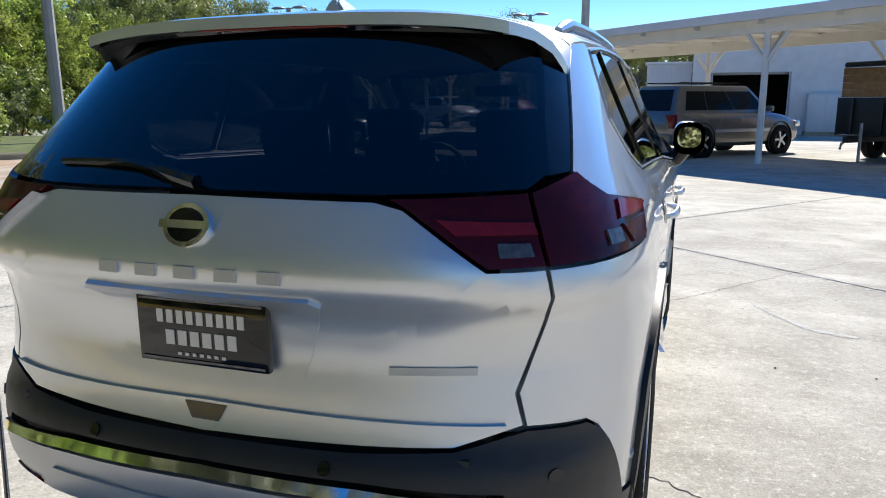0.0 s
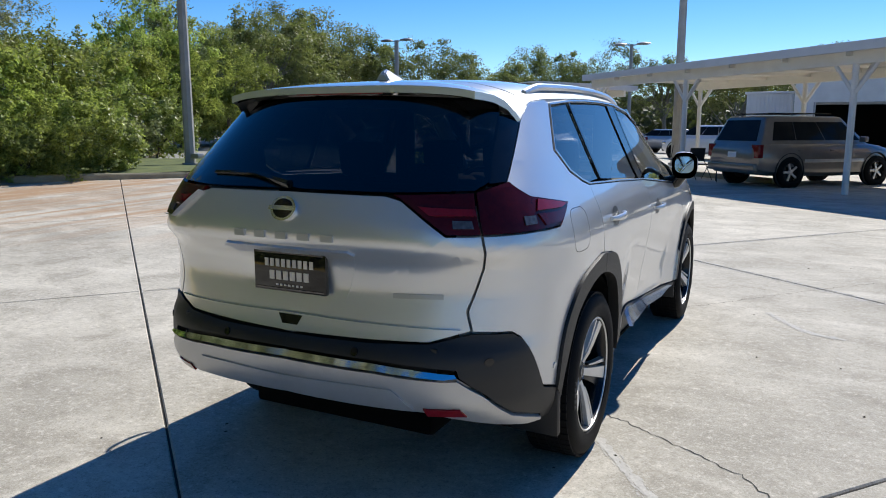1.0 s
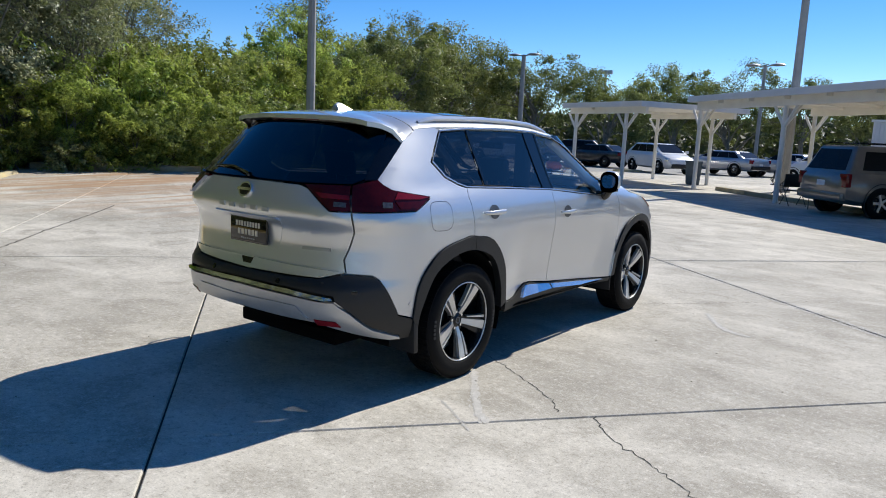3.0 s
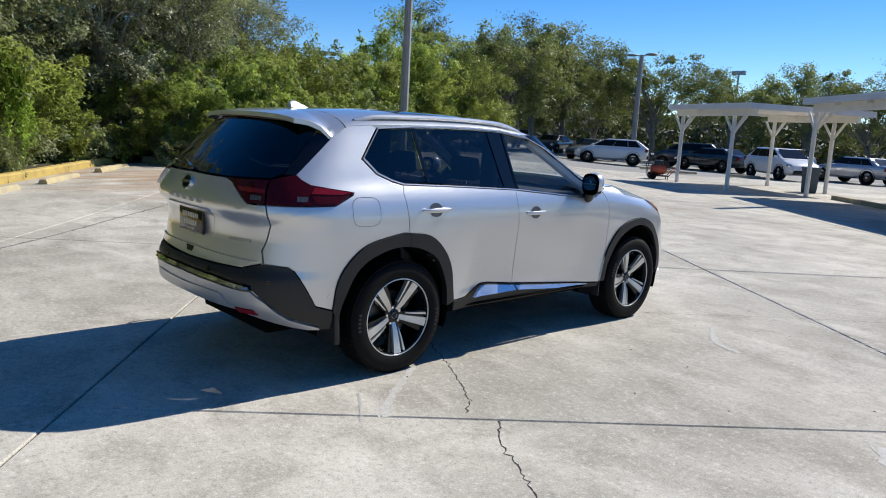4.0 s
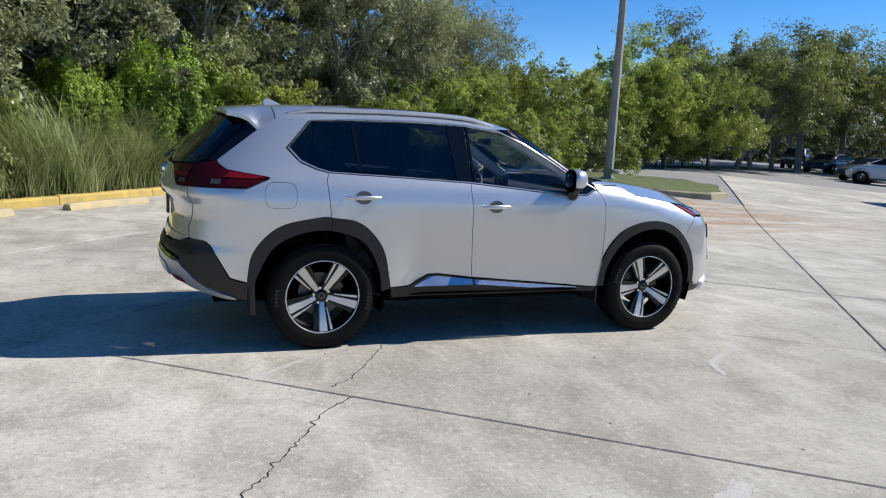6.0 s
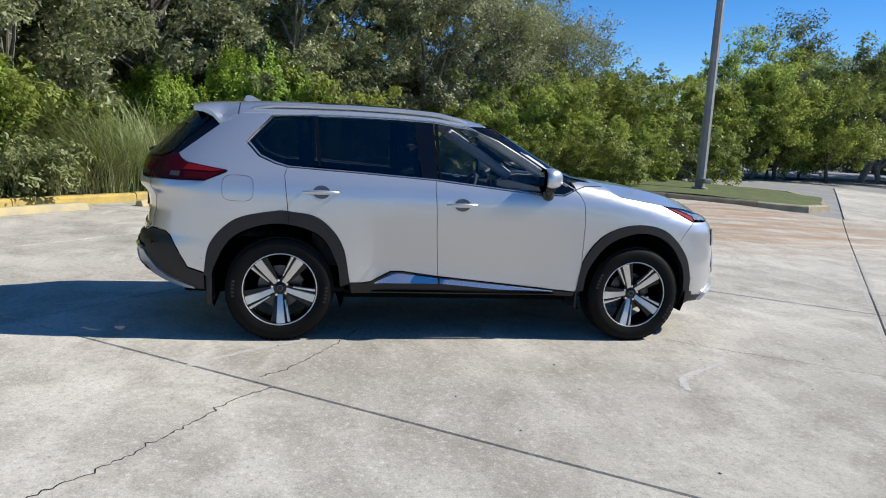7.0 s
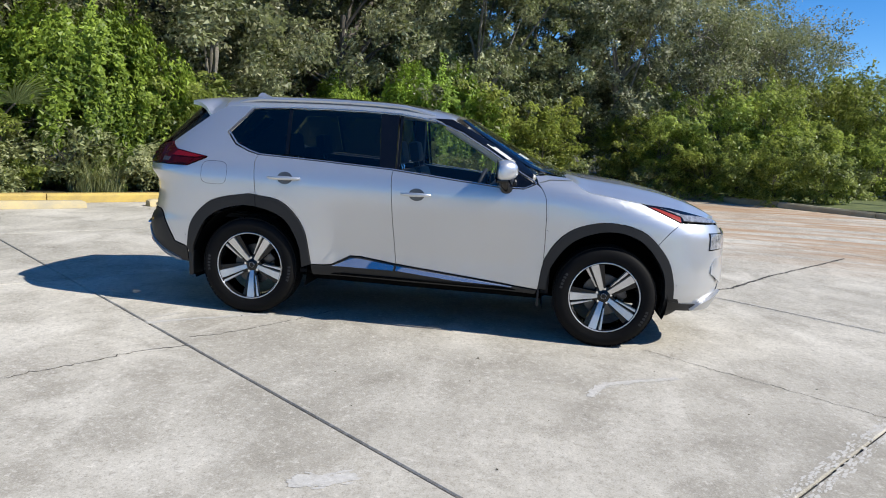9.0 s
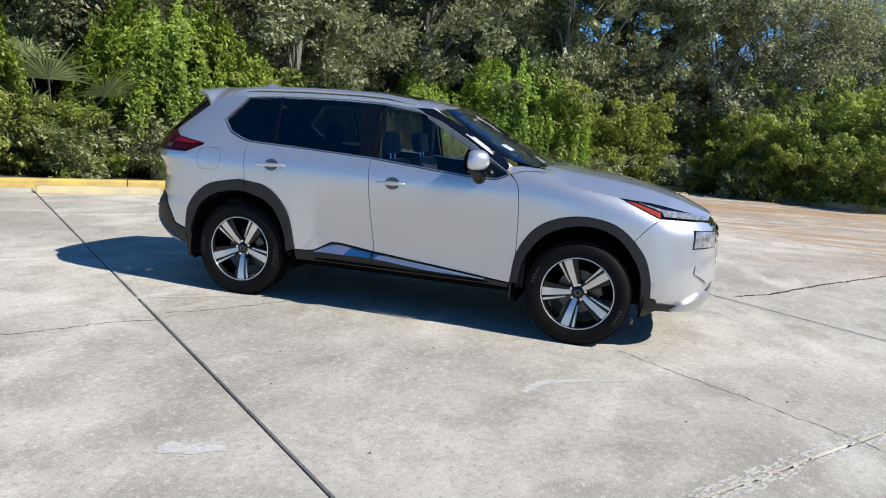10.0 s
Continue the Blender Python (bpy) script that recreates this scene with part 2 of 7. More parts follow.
STOP_PAINT = surface("faded_yellow_stop", (0.36, 0.32, 0.23), (0.60, 0.47, 0.22), 4, (0.75, 0.9), bump=0.5, fine=60)
# white underside steel, with warm bounce off the concrete put into its colour
BOUNCE_CREAM = surface("bounce_tinted_steel", (0.74, 0.71, 0.64), (0.86, 0.83, 0.76), 2.5, (0.55, 0.75), bump=0.1, fine=60)
KERB_GREY = surface("weathered_kerb", (0.24, 0.205, 0.13), (0.47, 0.41, 0.27), 3, (0.8, 0.95), bump=0.5, fine=60)
POLE_GREY = surface("grey_concrete_pole", (0.27, 0.26, 0.24), (0.38, 0.37, 0.34), 3, (0.75, 0.9), bump=0.3, fine=80)
BARK = surface("bark", (0.05, 0.042, 0.033), (0.15, 0.13, 0.105), 6, (0.85, 1.0), bump=0.9, fine=30)
BARK_PALE = surface("pale_bark", (0.13, 0.12, 0.10), (0.27, 0.25, 0.21), 6, (0.85, 1.0), bump=0.8, fine=30)
WOOD = surface("weathered_boards", (0.22, 0.12, 0.05), (0.42, 0.26, 0.12), 8, (0.65, 0.8), bump=0.4, fine=50, per_piece=0.2)
BLACK_STEEL = surface("black_painted_steel", (0.010, 0.011, 0.013), (0.025, 0.026, 0.03), 4, (0.35, 0.5), bump=0.1)
GALV = surface("galvanised_steel", (0.30, 0.31, 0.32), (0.42, 0.43, 0.44), 8, (0.4, 0.55), metal=0.7)
BIN_BLUE = surface("blue_grey_plastic", (0.05, 0.075, 0.10), (0.08, 0.11, 0.14), 5, (0.5, 0.65))
RED_PLASTIC = surface("faded_red_plastic", (0.30, 0.05, 0.03), (0.42, 0.09, 0.05), 5, (0.45, 0.6))
LEAF_OAK = leaf_material("grey_green_leaves", (0.034, 0.040, 0.018), (0.56, 0.56, 0.34), 0.32, 0.42)
LEAF_BUSH = leaf_material("mid_green_leaves", (0.050, 0.078, 0.016), (0.56, 0.61, 0.16), 0.50, 0.42)
LEAF_VINE = leaf_material("lime_vine_leaves", (0.050, 0.090, 0.012), (0.40, 0.52, 0.075), 0.36, 0.45)
# darker than the other leaves: shade inside the woods is in the colour
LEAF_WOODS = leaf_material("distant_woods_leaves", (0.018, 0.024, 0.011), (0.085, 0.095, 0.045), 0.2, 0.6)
LEAF_GRASS = leaf_material("tall_grass_blades", (0.09, 0.11, 0.035), (0.52, 0.545, 0.27), 0.30, 0.4)
LEAF_FAR = leaf_material("far_oak_leaves", (0.036, 0.044, 0.016), (0.36, 0.37, 0.14), 0.30, 0.5)
LEAF_PALM = leaf_material("palmetto_fronds", (0.07, 0.11, 0.035), (0.36, 0.42, 0.18), 0.3, 0.3)


# ---- mesh helpers ----
def finish(name, bm, mat, parent=None, label="", sharp=35):
    """Links a bmesh as one mesh object."""
    bm.normal_update()
    me = bpy.data.meshes.new(name)
    bm.to_mesh(me)
    bm.free()
    me.materials.append(mat)
    for f in me.polygons:
        f.use_smooth = True
    me.set_sharp_from_angle(angle=radians(sharp))
    ob = new(name, me)
    if parent is not None:
        ob.parent = parent
    if label:
        ob["label"] = label
    return ob


part = finish


def thing(name, label, category, group="", at=(0, 0, 0), turn=0.0):
    ob = new(name)
    ob.matrix_world = pose(*at, 0, 0, turn)
    ob.empty_display_size = 0.2
    return tagged(ob, label, category, group)


def add_box(bm, x0, x1, y0, y1, z0, z1, bevel=0.0, m=None):
    made = bmesh.ops.create_cube(bm, size=1, matrix=Matrix.Translation(((x0 + x1) / 2, (y0 + y1) / 2, (z0 + z1) / 2)) @ Matrix.Diagonal((x1 - x0, y1 - y0, z1 - z0, 1)))
    vs = made["verts"]
    if bevel:
        es = list({e for v in vs for e in v.link_edges})
        vs = bmesh.ops.bevel(bm, geom=es, offset=bevel, segments=2, profile=0.6, affect="EDGES")["verts"]
    if m is not None:
        bmesh.ops.transform(bm, matrix=m, verts=list(vs))
    return vs


def box_mesh(x0, x1, y0, y1, z0, z1, bevel=0.0, m=None):
    bm = bmesh.new()
    add_box(bm, x0, x1, y0, y1, z0, z1, bevel, m)
    return bm


def add_tube(bm, points, radii, sides=8, caps=True):
    """A tapered tube along points."""
    rings, pts = [], [Vector(p) for p in points]
    if isinstance(radii, (int, float)):
        radii = [radii] * len(pts)
    for i, (p, r) in enumerate(zip(pts, radii)):
        way = (pts[min(i + 1, len(pts) - 1)] - pts[max(i - 1, 0)]).normalized()
        a = way.cross(Vector((0, 0, 1)) if abs(way.z) < 0.9 else Vector((1, 0, 0))).normalized()
        b = way.cross(a)
        rings.append([bm.verts.new(p + r * (math.cos(2 * math.pi * k / sides) * a + math.sin(2 * math.pi * k / sides) * b)) for k in range(sides)])
    for lo, hi in zip(rings, rings[1:]):
        for k in range(sides):
            bm.faces.new((lo[k], lo[(k + 1) % sides], hi[(k + 1) % sides], hi[k]))
    if caps:
        bm.faces.new(rings[0])
        bm.faces.new(list(reversed(rings[-1])))
    return bm


def tube_mesh(points, radii, sides=8):
    bm = bmesh.new()
    add_tube(bm, points, radii, sides)
    bmesh.ops.recalc_face_normals(bm, faces=bm.faces)
    return bm


def add_lathe(bm, rows, sides=48, axis="x", close=False):
    """Spins (offset along axis, radius) rows round the axis."""
    rings = []
    for a, r in rows:
        ring = []
        for k in range(sides):
            c, s = math.cos(2 * math.pi * k / sides), math.sin(2 * math.pi * k / sides)
            ring.append(bm.verts.new((a, r * c, r * s) if axis == "x" else (r * c, r * s, a)))
        rings.append(ring)
    if close:
        rings.append(rings[0])
    for lo, hi in zip(rings, rings[1:]):
        for k in range(sides):
            bm.faces.new((lo[k], lo[(k + 1) % sides], hi[(k + 1) % sides], hi[k]))
    return rings


def smooth_line(points, steps=6):
    """Catmull-Rom through points."""
    p = [Vector(q) for q in points]
    p = [2 * p[0] - p[1], *p, 2 * p[-1] - p[-2]]
    out = []
    for a, b, c, d in zip(p, p[1:], p[2:], p[3:]):
        for i in range(steps):
            s = i / steps
            out.append(0.5 * (2 * b + (c - a) * s + (2 * a - 5 * b + 4 * c - d) * s * s + (3 * b - a - 3 * c + d) * s ** 3))
    return [*out, p[-2]]


def ground_z(x, y):
    """The lot is level round the car and rises gently towards the grass island, not towards the far car park."""
    s = 0.0035 * max(0.0, -x - 3) * max(0.0, y)
    k = min(1.0, max(0.0, (math.atan2(max(0.0, y), max(0.01, -x)) - 0.76) / 0.34))
    return 0.45 * (1 - math.exp(-s / 0.45)) * (1 - 0.93 * k * k * (3 - 2 * k))


# ---- ground, slabs, kerbs ----
TURN = radians(51)
U, V = Vector((math.cos(TURN), math.sin(TURN), 0)), Vector((-math.sin(TURN), math.cos(TURN), 0))


def lot(u, v, z=0.0):
    """A point by the lot's own axes: u across the slab rows, v along the yellow kerb."""
    p = float(u) * U + float(v) * V
    return Vector((p.x, p.y, ground_z(p.x, p.y) + z))


def ground_sheet():
    bm = bmesh.new()
    ticks = [-900, -400, -200, -120, -80, -60, *[-50 + 1.25 * k for k in range(81)], 60, 80, 120, 200, 400, 900]
    grid = [[bm.verts.new((x, y, ground_z(x, y) - 0.035)) for y in ticks] for x in ticks]
    for i in range(len(ticks) - 1):
        for j in range(len(ticks) - 1):
            bm.faces.new((grid[i][j], grid[i + 1][j], grid[i + 1][j + 1], grid[i][j + 1]))
    return tagged(finish("ground", bm, ASPHALT), "worn grey asphalt of the lot and road", "ground", kind="structure")


ground = ground_sheet()


def slab_mesh(u0, u1, v0, v1, gap=0.006):
    """One cast slab whose edges are worn round and set back from the joint."""
    bm = bmesh.new()
    nu, nv = max(3, int((u1 - u0) / 0.8)), max(3, int((v1 - v0) / 0.8))
    us = [u0 + gap, u0 + gap + 0.007, *[u0 + (u1 - u0) * i / nu for i in range(1, nu)], u1 - gap - 0.007, u1 - gap]
    vs = [v0 + gap, v0 + gap + 0.007, *[v0 + (v1 - v0) * i / nv for i in range(1, nv)], v1 - gap - 0.007, v1 - gap]
    grid = []
    for i, u in enumerate(us):
        row = []
        for j, v in enumerate(vs):
            rim = i in (0, len(us) - 1) or j in (0, len(vs) - 1)
            row.append(bm.verts.new(lot(u, v, -0.008 if rim else 0.0)))
        grid.append(row)
    for i in range(len(us) - 1):
        for j in range(len(vs) - 1):
            bm.faces.new((grid[i][j], grid[i + 1][j], grid[i + 1][j + 1], grid[i][j + 1]))
    rim = [e for e in bm.edges if e.is_boundary]
    low = bmesh.ops.extrude_edge_only(bm, edges=rim)["geom"]
    for w in low:
        if isinstance(w, bmesh.types.BMVert):
            w.co.z -= 0.03
    return bm


pavement = tagged(new("pavement"), "pale weathered concrete slabs with dark joints", "pavement", kind="structure")
filler = bmesh.new()
f_grid = [[filler.verts.new(lot(u, v, -0.014 if lot(u, v).y < 7 else -0.045)) for v in np.arange(-28, 15.9, 1.1)] for u in np.arange(-7.2, 30, 1.1)]
for fa, fb in zip(f_grid, f_grid[1:]):
    for k in range(len(fa) - 1):
        filler.faces.new((fa[k], fb[k], fb[k + 1], fa[k + 1]))
finish("joint", filler, JOINT, pavement, "dirt-filled joints between the slabs")
U_JOINTS = [-7.15, -4.05, -1.20, 4.56, 10.25, 15.75, 21.4, 27.0]
V_JOINTS = [-27.4, -22.2, -17.0, -11.85, -6.65, -1.46, 3.70, 9.0, 14.2]
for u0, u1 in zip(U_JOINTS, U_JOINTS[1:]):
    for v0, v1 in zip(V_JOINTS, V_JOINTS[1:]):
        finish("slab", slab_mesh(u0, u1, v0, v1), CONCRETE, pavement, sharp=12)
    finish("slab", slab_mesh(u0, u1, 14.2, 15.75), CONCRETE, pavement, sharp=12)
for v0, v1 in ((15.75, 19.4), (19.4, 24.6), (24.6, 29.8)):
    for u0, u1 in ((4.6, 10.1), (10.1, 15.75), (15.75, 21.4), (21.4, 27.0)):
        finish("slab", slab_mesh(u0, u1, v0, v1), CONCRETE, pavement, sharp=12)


def crack(points, width, seed):
    """A jagged open crack as a thin dark ribbon in the slab's face."""
    rnd = random.Random(seed)
    line = []
    for a, b in zip(points, points[1:]):
        a, b = Vector((*a, 0)), Vector((*b, 0))
        steps = max(2, int((b - a).length / 0.028))
        side = Vector((-(b - a).y, (b - a).x, 0)).normalized()
        line += [a.lerp(b, k / steps) + side * rnd.gauss(0, 0.009) for k in range(steps)]
    bm = bmesh.new()
    left, right = [], []
    for i, p in enumerate(line):
        way = (line[min(i + 1, len(line) - 1)] - line[max(i - 1, 0)]).normalized()
        side = Vector((-way.y, way.x, 0)) * width * rnd.uniform(0.35, 1.1)
        z = ground_z(p.x, p.y) + 0.002
        left.append(bm.verts.new((p.x + side.x, p.y + side.y, z)))
        right.append(bm.verts.new((p.x - side.x, p.y - side.y, z)))
    for k in range(len(line) - 1):
        bm.faces.new((right[k], right[k + 1], left[k + 1], left[k]))
    return finish("crack", bm, JOINT, pavement)


crack([(0.55, 0.62), (0.86, 0.47), (1.32, 0.20), (1.55, 0.05), (1.70, -0.12)], 0.0038, 1)
crack([(1.86, -0.02), (2.08, -0.24), (2.30, -0.36), (2.52, -0.5), (2.78, -0.66), (3.1, -0.93), (3.7, -1.3)], 0.0045, 2)
crack([(-1.75, 4.05), (-2.1, 4.4), (-3.15, 5.1), (-4.1, 5.85), (-5.4, 6.9)], 0.02, 3)
crack([(-4.38, -1.47), (-5.21, -0.58), (-6.6, 0.75), (-8.7, 2.9)], 0.012, 4)
crack([(-0.6, 0.9), (-1.5, 1.9), (-1.9, 3.1)], 0.006, 5)


def scuff(points, width, mat, seed):
    """A worn streak in the slab's face: broken thin flakes along a line."""
    rnd = random.Random(seed)
    line = smooth_line([(*p, 0) for p in points], 22)
    bm = bmesh.new()
    for a, b in zip(line, line[1:]):
        way = (b - a).normalized()
        side = Vector((-way.y, way.x, 0))
        for _ in range(16):
            if rnd.random() < 0.4:
                continue
            o, r = rnd.gauss(0, width * 0.3), rnd.uniform(0.06, 0.18) * width
            mid = a.lerp(b, rnd.random()) + side * o
            z = ground_z(a.x, a.y) + rnd.uniform(0.0012, 0.0022)
            turn, stretch = rnd.uniform(0, 6.28), rnd.uniform(1.2, 4.5)
            rim = [(r * rnd.uniform(0.6, 1.2) * math.cos(k * 0.897 + turn) * stretch, r * rnd.uniform(0.6, 1.2) * math.sin(k * 0.897 + turn)) for k in range(7)]
            bm.faces.new([bm.verts.new((mid.x + way.x * i + side.x * j, mid.y + way.y * i + side.y * j, z)) for i, j in rim])
    bmesh.ops.recalc_face_normals(bm, faces=bm.faces)
    return finish("scuff", bm, mat, pavement)


PALE_SCUFF = surface("pale_scuffed_cement", (0.41, 0.39, 0.35), (0.59, 0.565, 0.51), 30, (0.8, 0.95), bump=0.2, fine=120)
scuff([(0.91, 0.15), (1.07, -0.08), (1.22, -0.28), (1.34, -0.42), (1.46, -0.53)], 0.04, PALE_SCUFF, 1)
scuff([(1.08, -0.43), (1.28, -0.56), (1.45, -0.68)], 0.018, PALE_SCUFF, 2)
scuff([(2.03, 2.56), (1.83, 2.64), (1.70, 2.80), (1.5, 3.16)], 0.045, PALE_SCUFF, 3)
scuff([(3.47, 1.25), (3.46, 1.34), (3.37, 1.47)], 0.07, PALE_SCUFF, 4)
for side in (-0.042, 0.038):
    for a, b in ((-3.4, 3.6), (4.0, 8.6)):
        p = [lot(4.56 + side, a + (b - a) * k / 4) for k in range(5)]
        scuff([(q.x, q.y) for q in p], 0.05, PALE_SCUFF, 5)
    for a, b in ((-1.1, 4.3), (4.6, 8.0)):
        p = [lot(a + (b - a) * k / 4, 3.70 + side) for k in range(5)]
        scuff([(q.x, q.y) for q in p], 0.04, PALE_SCUFF, 6)
crack([(0.88, 3.03), (1.28, 3.54), (1.59, 3.94), (1.86, 4.29), (2.4, 4.9)], 0.003, 9)


def chips():
    """Grit, twigs and leaf bits scattered on the slabs."""
    rnd = random.Random(5)
    verts, faces = [], []
    for _ in range(110):
        x, y = rnd.uniform(-6, 6.5), rnd.uniform(-5, 9)
        z, r, a = ground_z(x, y) + 0.003, rnd.uniform(0.003, 0.012), rnd.uniform(0, 6.3)
        n = len(verts)
        for k in range(4):
            verts.append((x + r * rnd.uniform(0.4, 1.3) * math.cos(a + k * 1.57), y + r * rnd.uniform(0.4, 1.3) * math.sin(a + k * 1.57), z))
        verts.append((x, y, z + r * 0.4))
        faces += [(n + k, n + (k + 1) % 4, n + 4) for k in range(4)]
    me = bpy.data.meshes.new("litter")
    me.from_pydata(verts, [], faces)
    me.materials.append(SOIL)
    return tagged(new("litter", me), "dark bits of grit and leaf on the concrete", "litter", kind="stuff")


chips()


def kerb_run(points, mat, label, width=0.22, high=0.15, seed=0):
    """A cast kerb along points, in separate lengths with joints between them."""
    run = tagged(new("kerb"), label, "kerb", kind="structure")
    rnd = random.Random(seed)
    for a, b in zip(points, points[1:]):
        a, b = Vector(a), Vector(b)
        n = max(1, round((b - a).length / 2.4))
        for k in range(n):
            p, q = a.lerp(b, k / n), a.lerp(b, (k + 1) / n)
            way = (q - p).normalized()
            back = Vector((-way.y, way.x, 0))
            bm = bmesh.new()
            rows = []
            for s in (p + way * 0.008, p.lerp(q, 0.5), q - way * 0.008):
                wob = rnd.uniform(-0.006, 0.006)
                rows.append([bm.verts.new(s + back * o + Vector((0, 0, h + (wob if h > 0 else 0)))) for o, h in ((0.0, -0.05), (0.015, high - 0.035), (0.045, high), (width - 0.03, high), (width, high - 0.03), (width, -0.05))])
            for lo, hi in zip(rows, rows[1:]):
                for j in range(5):
                    bm.faces.new((lo[j], hi[j], hi[j + 1], lo[j + 1]))
            bm.faces.new(list(reversed(rows[0])))
            bm.faces.new(rows[-1])
            bmesh.ops.recalc_face_normals(bm, faces=bm.faces)
            finish("kerb_stone", bm, mat, run)
    return run


kerb_run([lot(-7.15, v) for v in (-26, -13, 0, 7, 15.2)], YELLOW, "yellow-painted concrete kerb before the undergrowth", seed=1)
kerb_run([lot(-6.6, 15.8), lot(-2, 15.8), lot(2.6, 15.8), lot(3.8, 16.4), lot(4.3, 17.6), lot(4.1, 19.6), lot(3.2, 21.2), lot(-3, 22.2)], KERB_GREY, "weathered grey-brown kerb round a grass island", seed=2)
kerb_run([lot(-0.9, 22.4), lot(-1.0, 26.2)], YELLOW, "short faded yellow kerb beyond the grass island", seed=3)
island = bmesh.new()
isl = [[island.verts.new(lot(-6.4 + (u * (10.5 if 2 <= k <= 7 else (9.4 if k in (1, 8) else 8.4))), 15.9 + k * 0.66, 0.13 + 0.03 * math.sin(u * 9 + k))) for u in np.linspace(0, 1, 14)] for k in range(10)]
for fa, fb in zip(isl, isl[1:]):
    for k in range(13):
        island.faces.new((fa[k], fa[k + 1], fb[k + 1], fb[k]))
tagged(finish("grass_island", island, TURF), "mown patchy grass on the kerbed island", "grass", kind="structure")


def soil_bed():
    """Leaf litter under the trees behind the kerbs."""
    bm = bmesh.new()
    edge = [lot(-7.35, v, 0.11) for v in (-60, -26, -13, 0, 8, 15.2)] + [lot(-6.7, 16.5, 0.12), lot(-4.6, 22.5, 0.05), lot(-3, 28, 0.03), lot(4, 38, 0.03), lot(9, 46, 0.03), lot(14, 60, 0.03)]
    rows = [edge]
    for d in (3, 8, 20, 60):
        rows.append([p + Vector((-0.75, -0.35, 0)) * d + Vector((0, 0, 0.05 * math.sin(3 * i + d))) for i, p in enumerate(edge)])
    rows = [[bm.verts.new(p) for p in r] for r in rows]
    for a, b in zip(rows, rows[1:]):
        for k in range(len(a) - 1):
            bm.faces.new((a[k], a[k + 1], b[k + 1], b[k]))
    bmesh.ops.recalc_face_normals(bm, faces=bm.faces)
    return tagged(finish("soil_bed", bm, SOIL), "dark soil and leaf litter under the trees", "soil", kind="structure")


soil_bed()


def wheel_stop():
    ob = thing("wheel_stop", "worn concrete wheel stop with faded yellow paint", "wheel stop", "wheel stops along the kerb")
    bm = bmesh.new()
    sec = [(-0.09, 0.0), (-0.085, 0.05), (-0.055, 0.115), (0.055, 0.115), (0.085, 0.05), (0.09, 0.0)]
    rows = [[bm.verts.new((x, y * (1 if abs(x) < 2 else 1), z)) for y, z in sec] for x in (0, 0.05, 0.6, 1.2, 1.75, 1.8)]
    for r in (rows[0], rows[-1]):
        for w in r:
            w.co.z *= 0.8
    for a, b in zip(rows, rows[1:]):
        for k in range(5):
            bm.faces.new((a[k], b[k], b[k + 1], a[k + 1]))
    bm.faces.new(rows[0])
    bm.faces.new(rows[-1])
    bmesh.ops.recalc_face_normals(bm, faces=bm.faces)
    part("block", bm, STOP_PAINT, ob)
    for x in (0.3, 1.5):
        b = bmesh.new()
        add_lathe(b, [(0.1, 0.0001), (0.119, 0.012), (0.119, 0.014), (0.1, 0.014)], 10, "z")
        bmesh.ops.translate(b, verts=b.verts, vec=(x, 0, 0))
        part("pin", b, GALV, ob, "rusty steel pin")
    return ob


stop = wheel_stop()
STOP_TURN = math.degrees(math.atan2(V.y, V.x))
for k, v in enumerate((1.35, 4.15, 6.97, 9.75, 12.5, -1.45, -4.3)):
    p = lot(-6.5, v)
    m = pose(p.x, p.y, p.z + 0.002, 0, 0, STOP_TURN + (2, -1, 1, 3, 0, -2, 1)[k])
    if k == 0:
        stop.matrix_world = m
    else:
        copy_thing(stop, m)


# ---- the car: one body surface, cut into panels ----
ZS = np.linspace(0.1, 1.85, 701)


def table(rows, blur=0.03):
    """A smooth curve through a short table of (z, value)."""
    v = np.interp(ZS, [r[0] for r in rows], [r[1] for r in rows])
    k = max(1, int(blur / 0.0025))
    v = np.convolve(np.pad(v, k, mode="edge"), np.ones(2 * k + 1) / (2 * k + 1), "valid")
    return lambda z: np.interp(z, ZS, v)


half_width = table([(0.2, 0.80), (0.3, 0.875), (0.4, 0.905), (0.55, 0.912), (0.75, 0.922), (0.92, 0.932), (1.04, 0.930), (1.12, 0.912), (1.18, 0.885), (1.25, 0.845), (1.4, 0.776), (1.55, 0.709), (1.64, 0.672), (1.75, 0.62)])
rear_end = table([(0.2, -0.80), (0.36, -0.88), (0.44, -0.98), (0.50, -1.03), (0.60, -1.045), (0.68, -1.035), (0.72, -1.0), (0.90, -0.97), (1.0, -0.985), (1.05, -1.045), (1.12, -1.04), (1.25, -0.99), (1.6, -0.655), (1.7, -0.56)], 0.02)
front_end = table([(0.2, 3.40), (0.3, 3.58), (0.42, 3.64), (0.62, 3.66), (0.86, 3.65), (0.94, 3.60), (1.0, 3.50), (1.075, 3.34), (1.14, 3.10), (1.19, 2.85), (1.215, 2.60), (1.235, 2.38), (1.28, 2.22), (1.4, 1.98), (1.6, 1.60), (1.7, 1.35)], 0.02)
MID, HEART = 1.2, 1.33


def power_front(z):
    return np.interp(z, [0.5, 0.95, 1.1], [11.0, 7.4, 6.5])


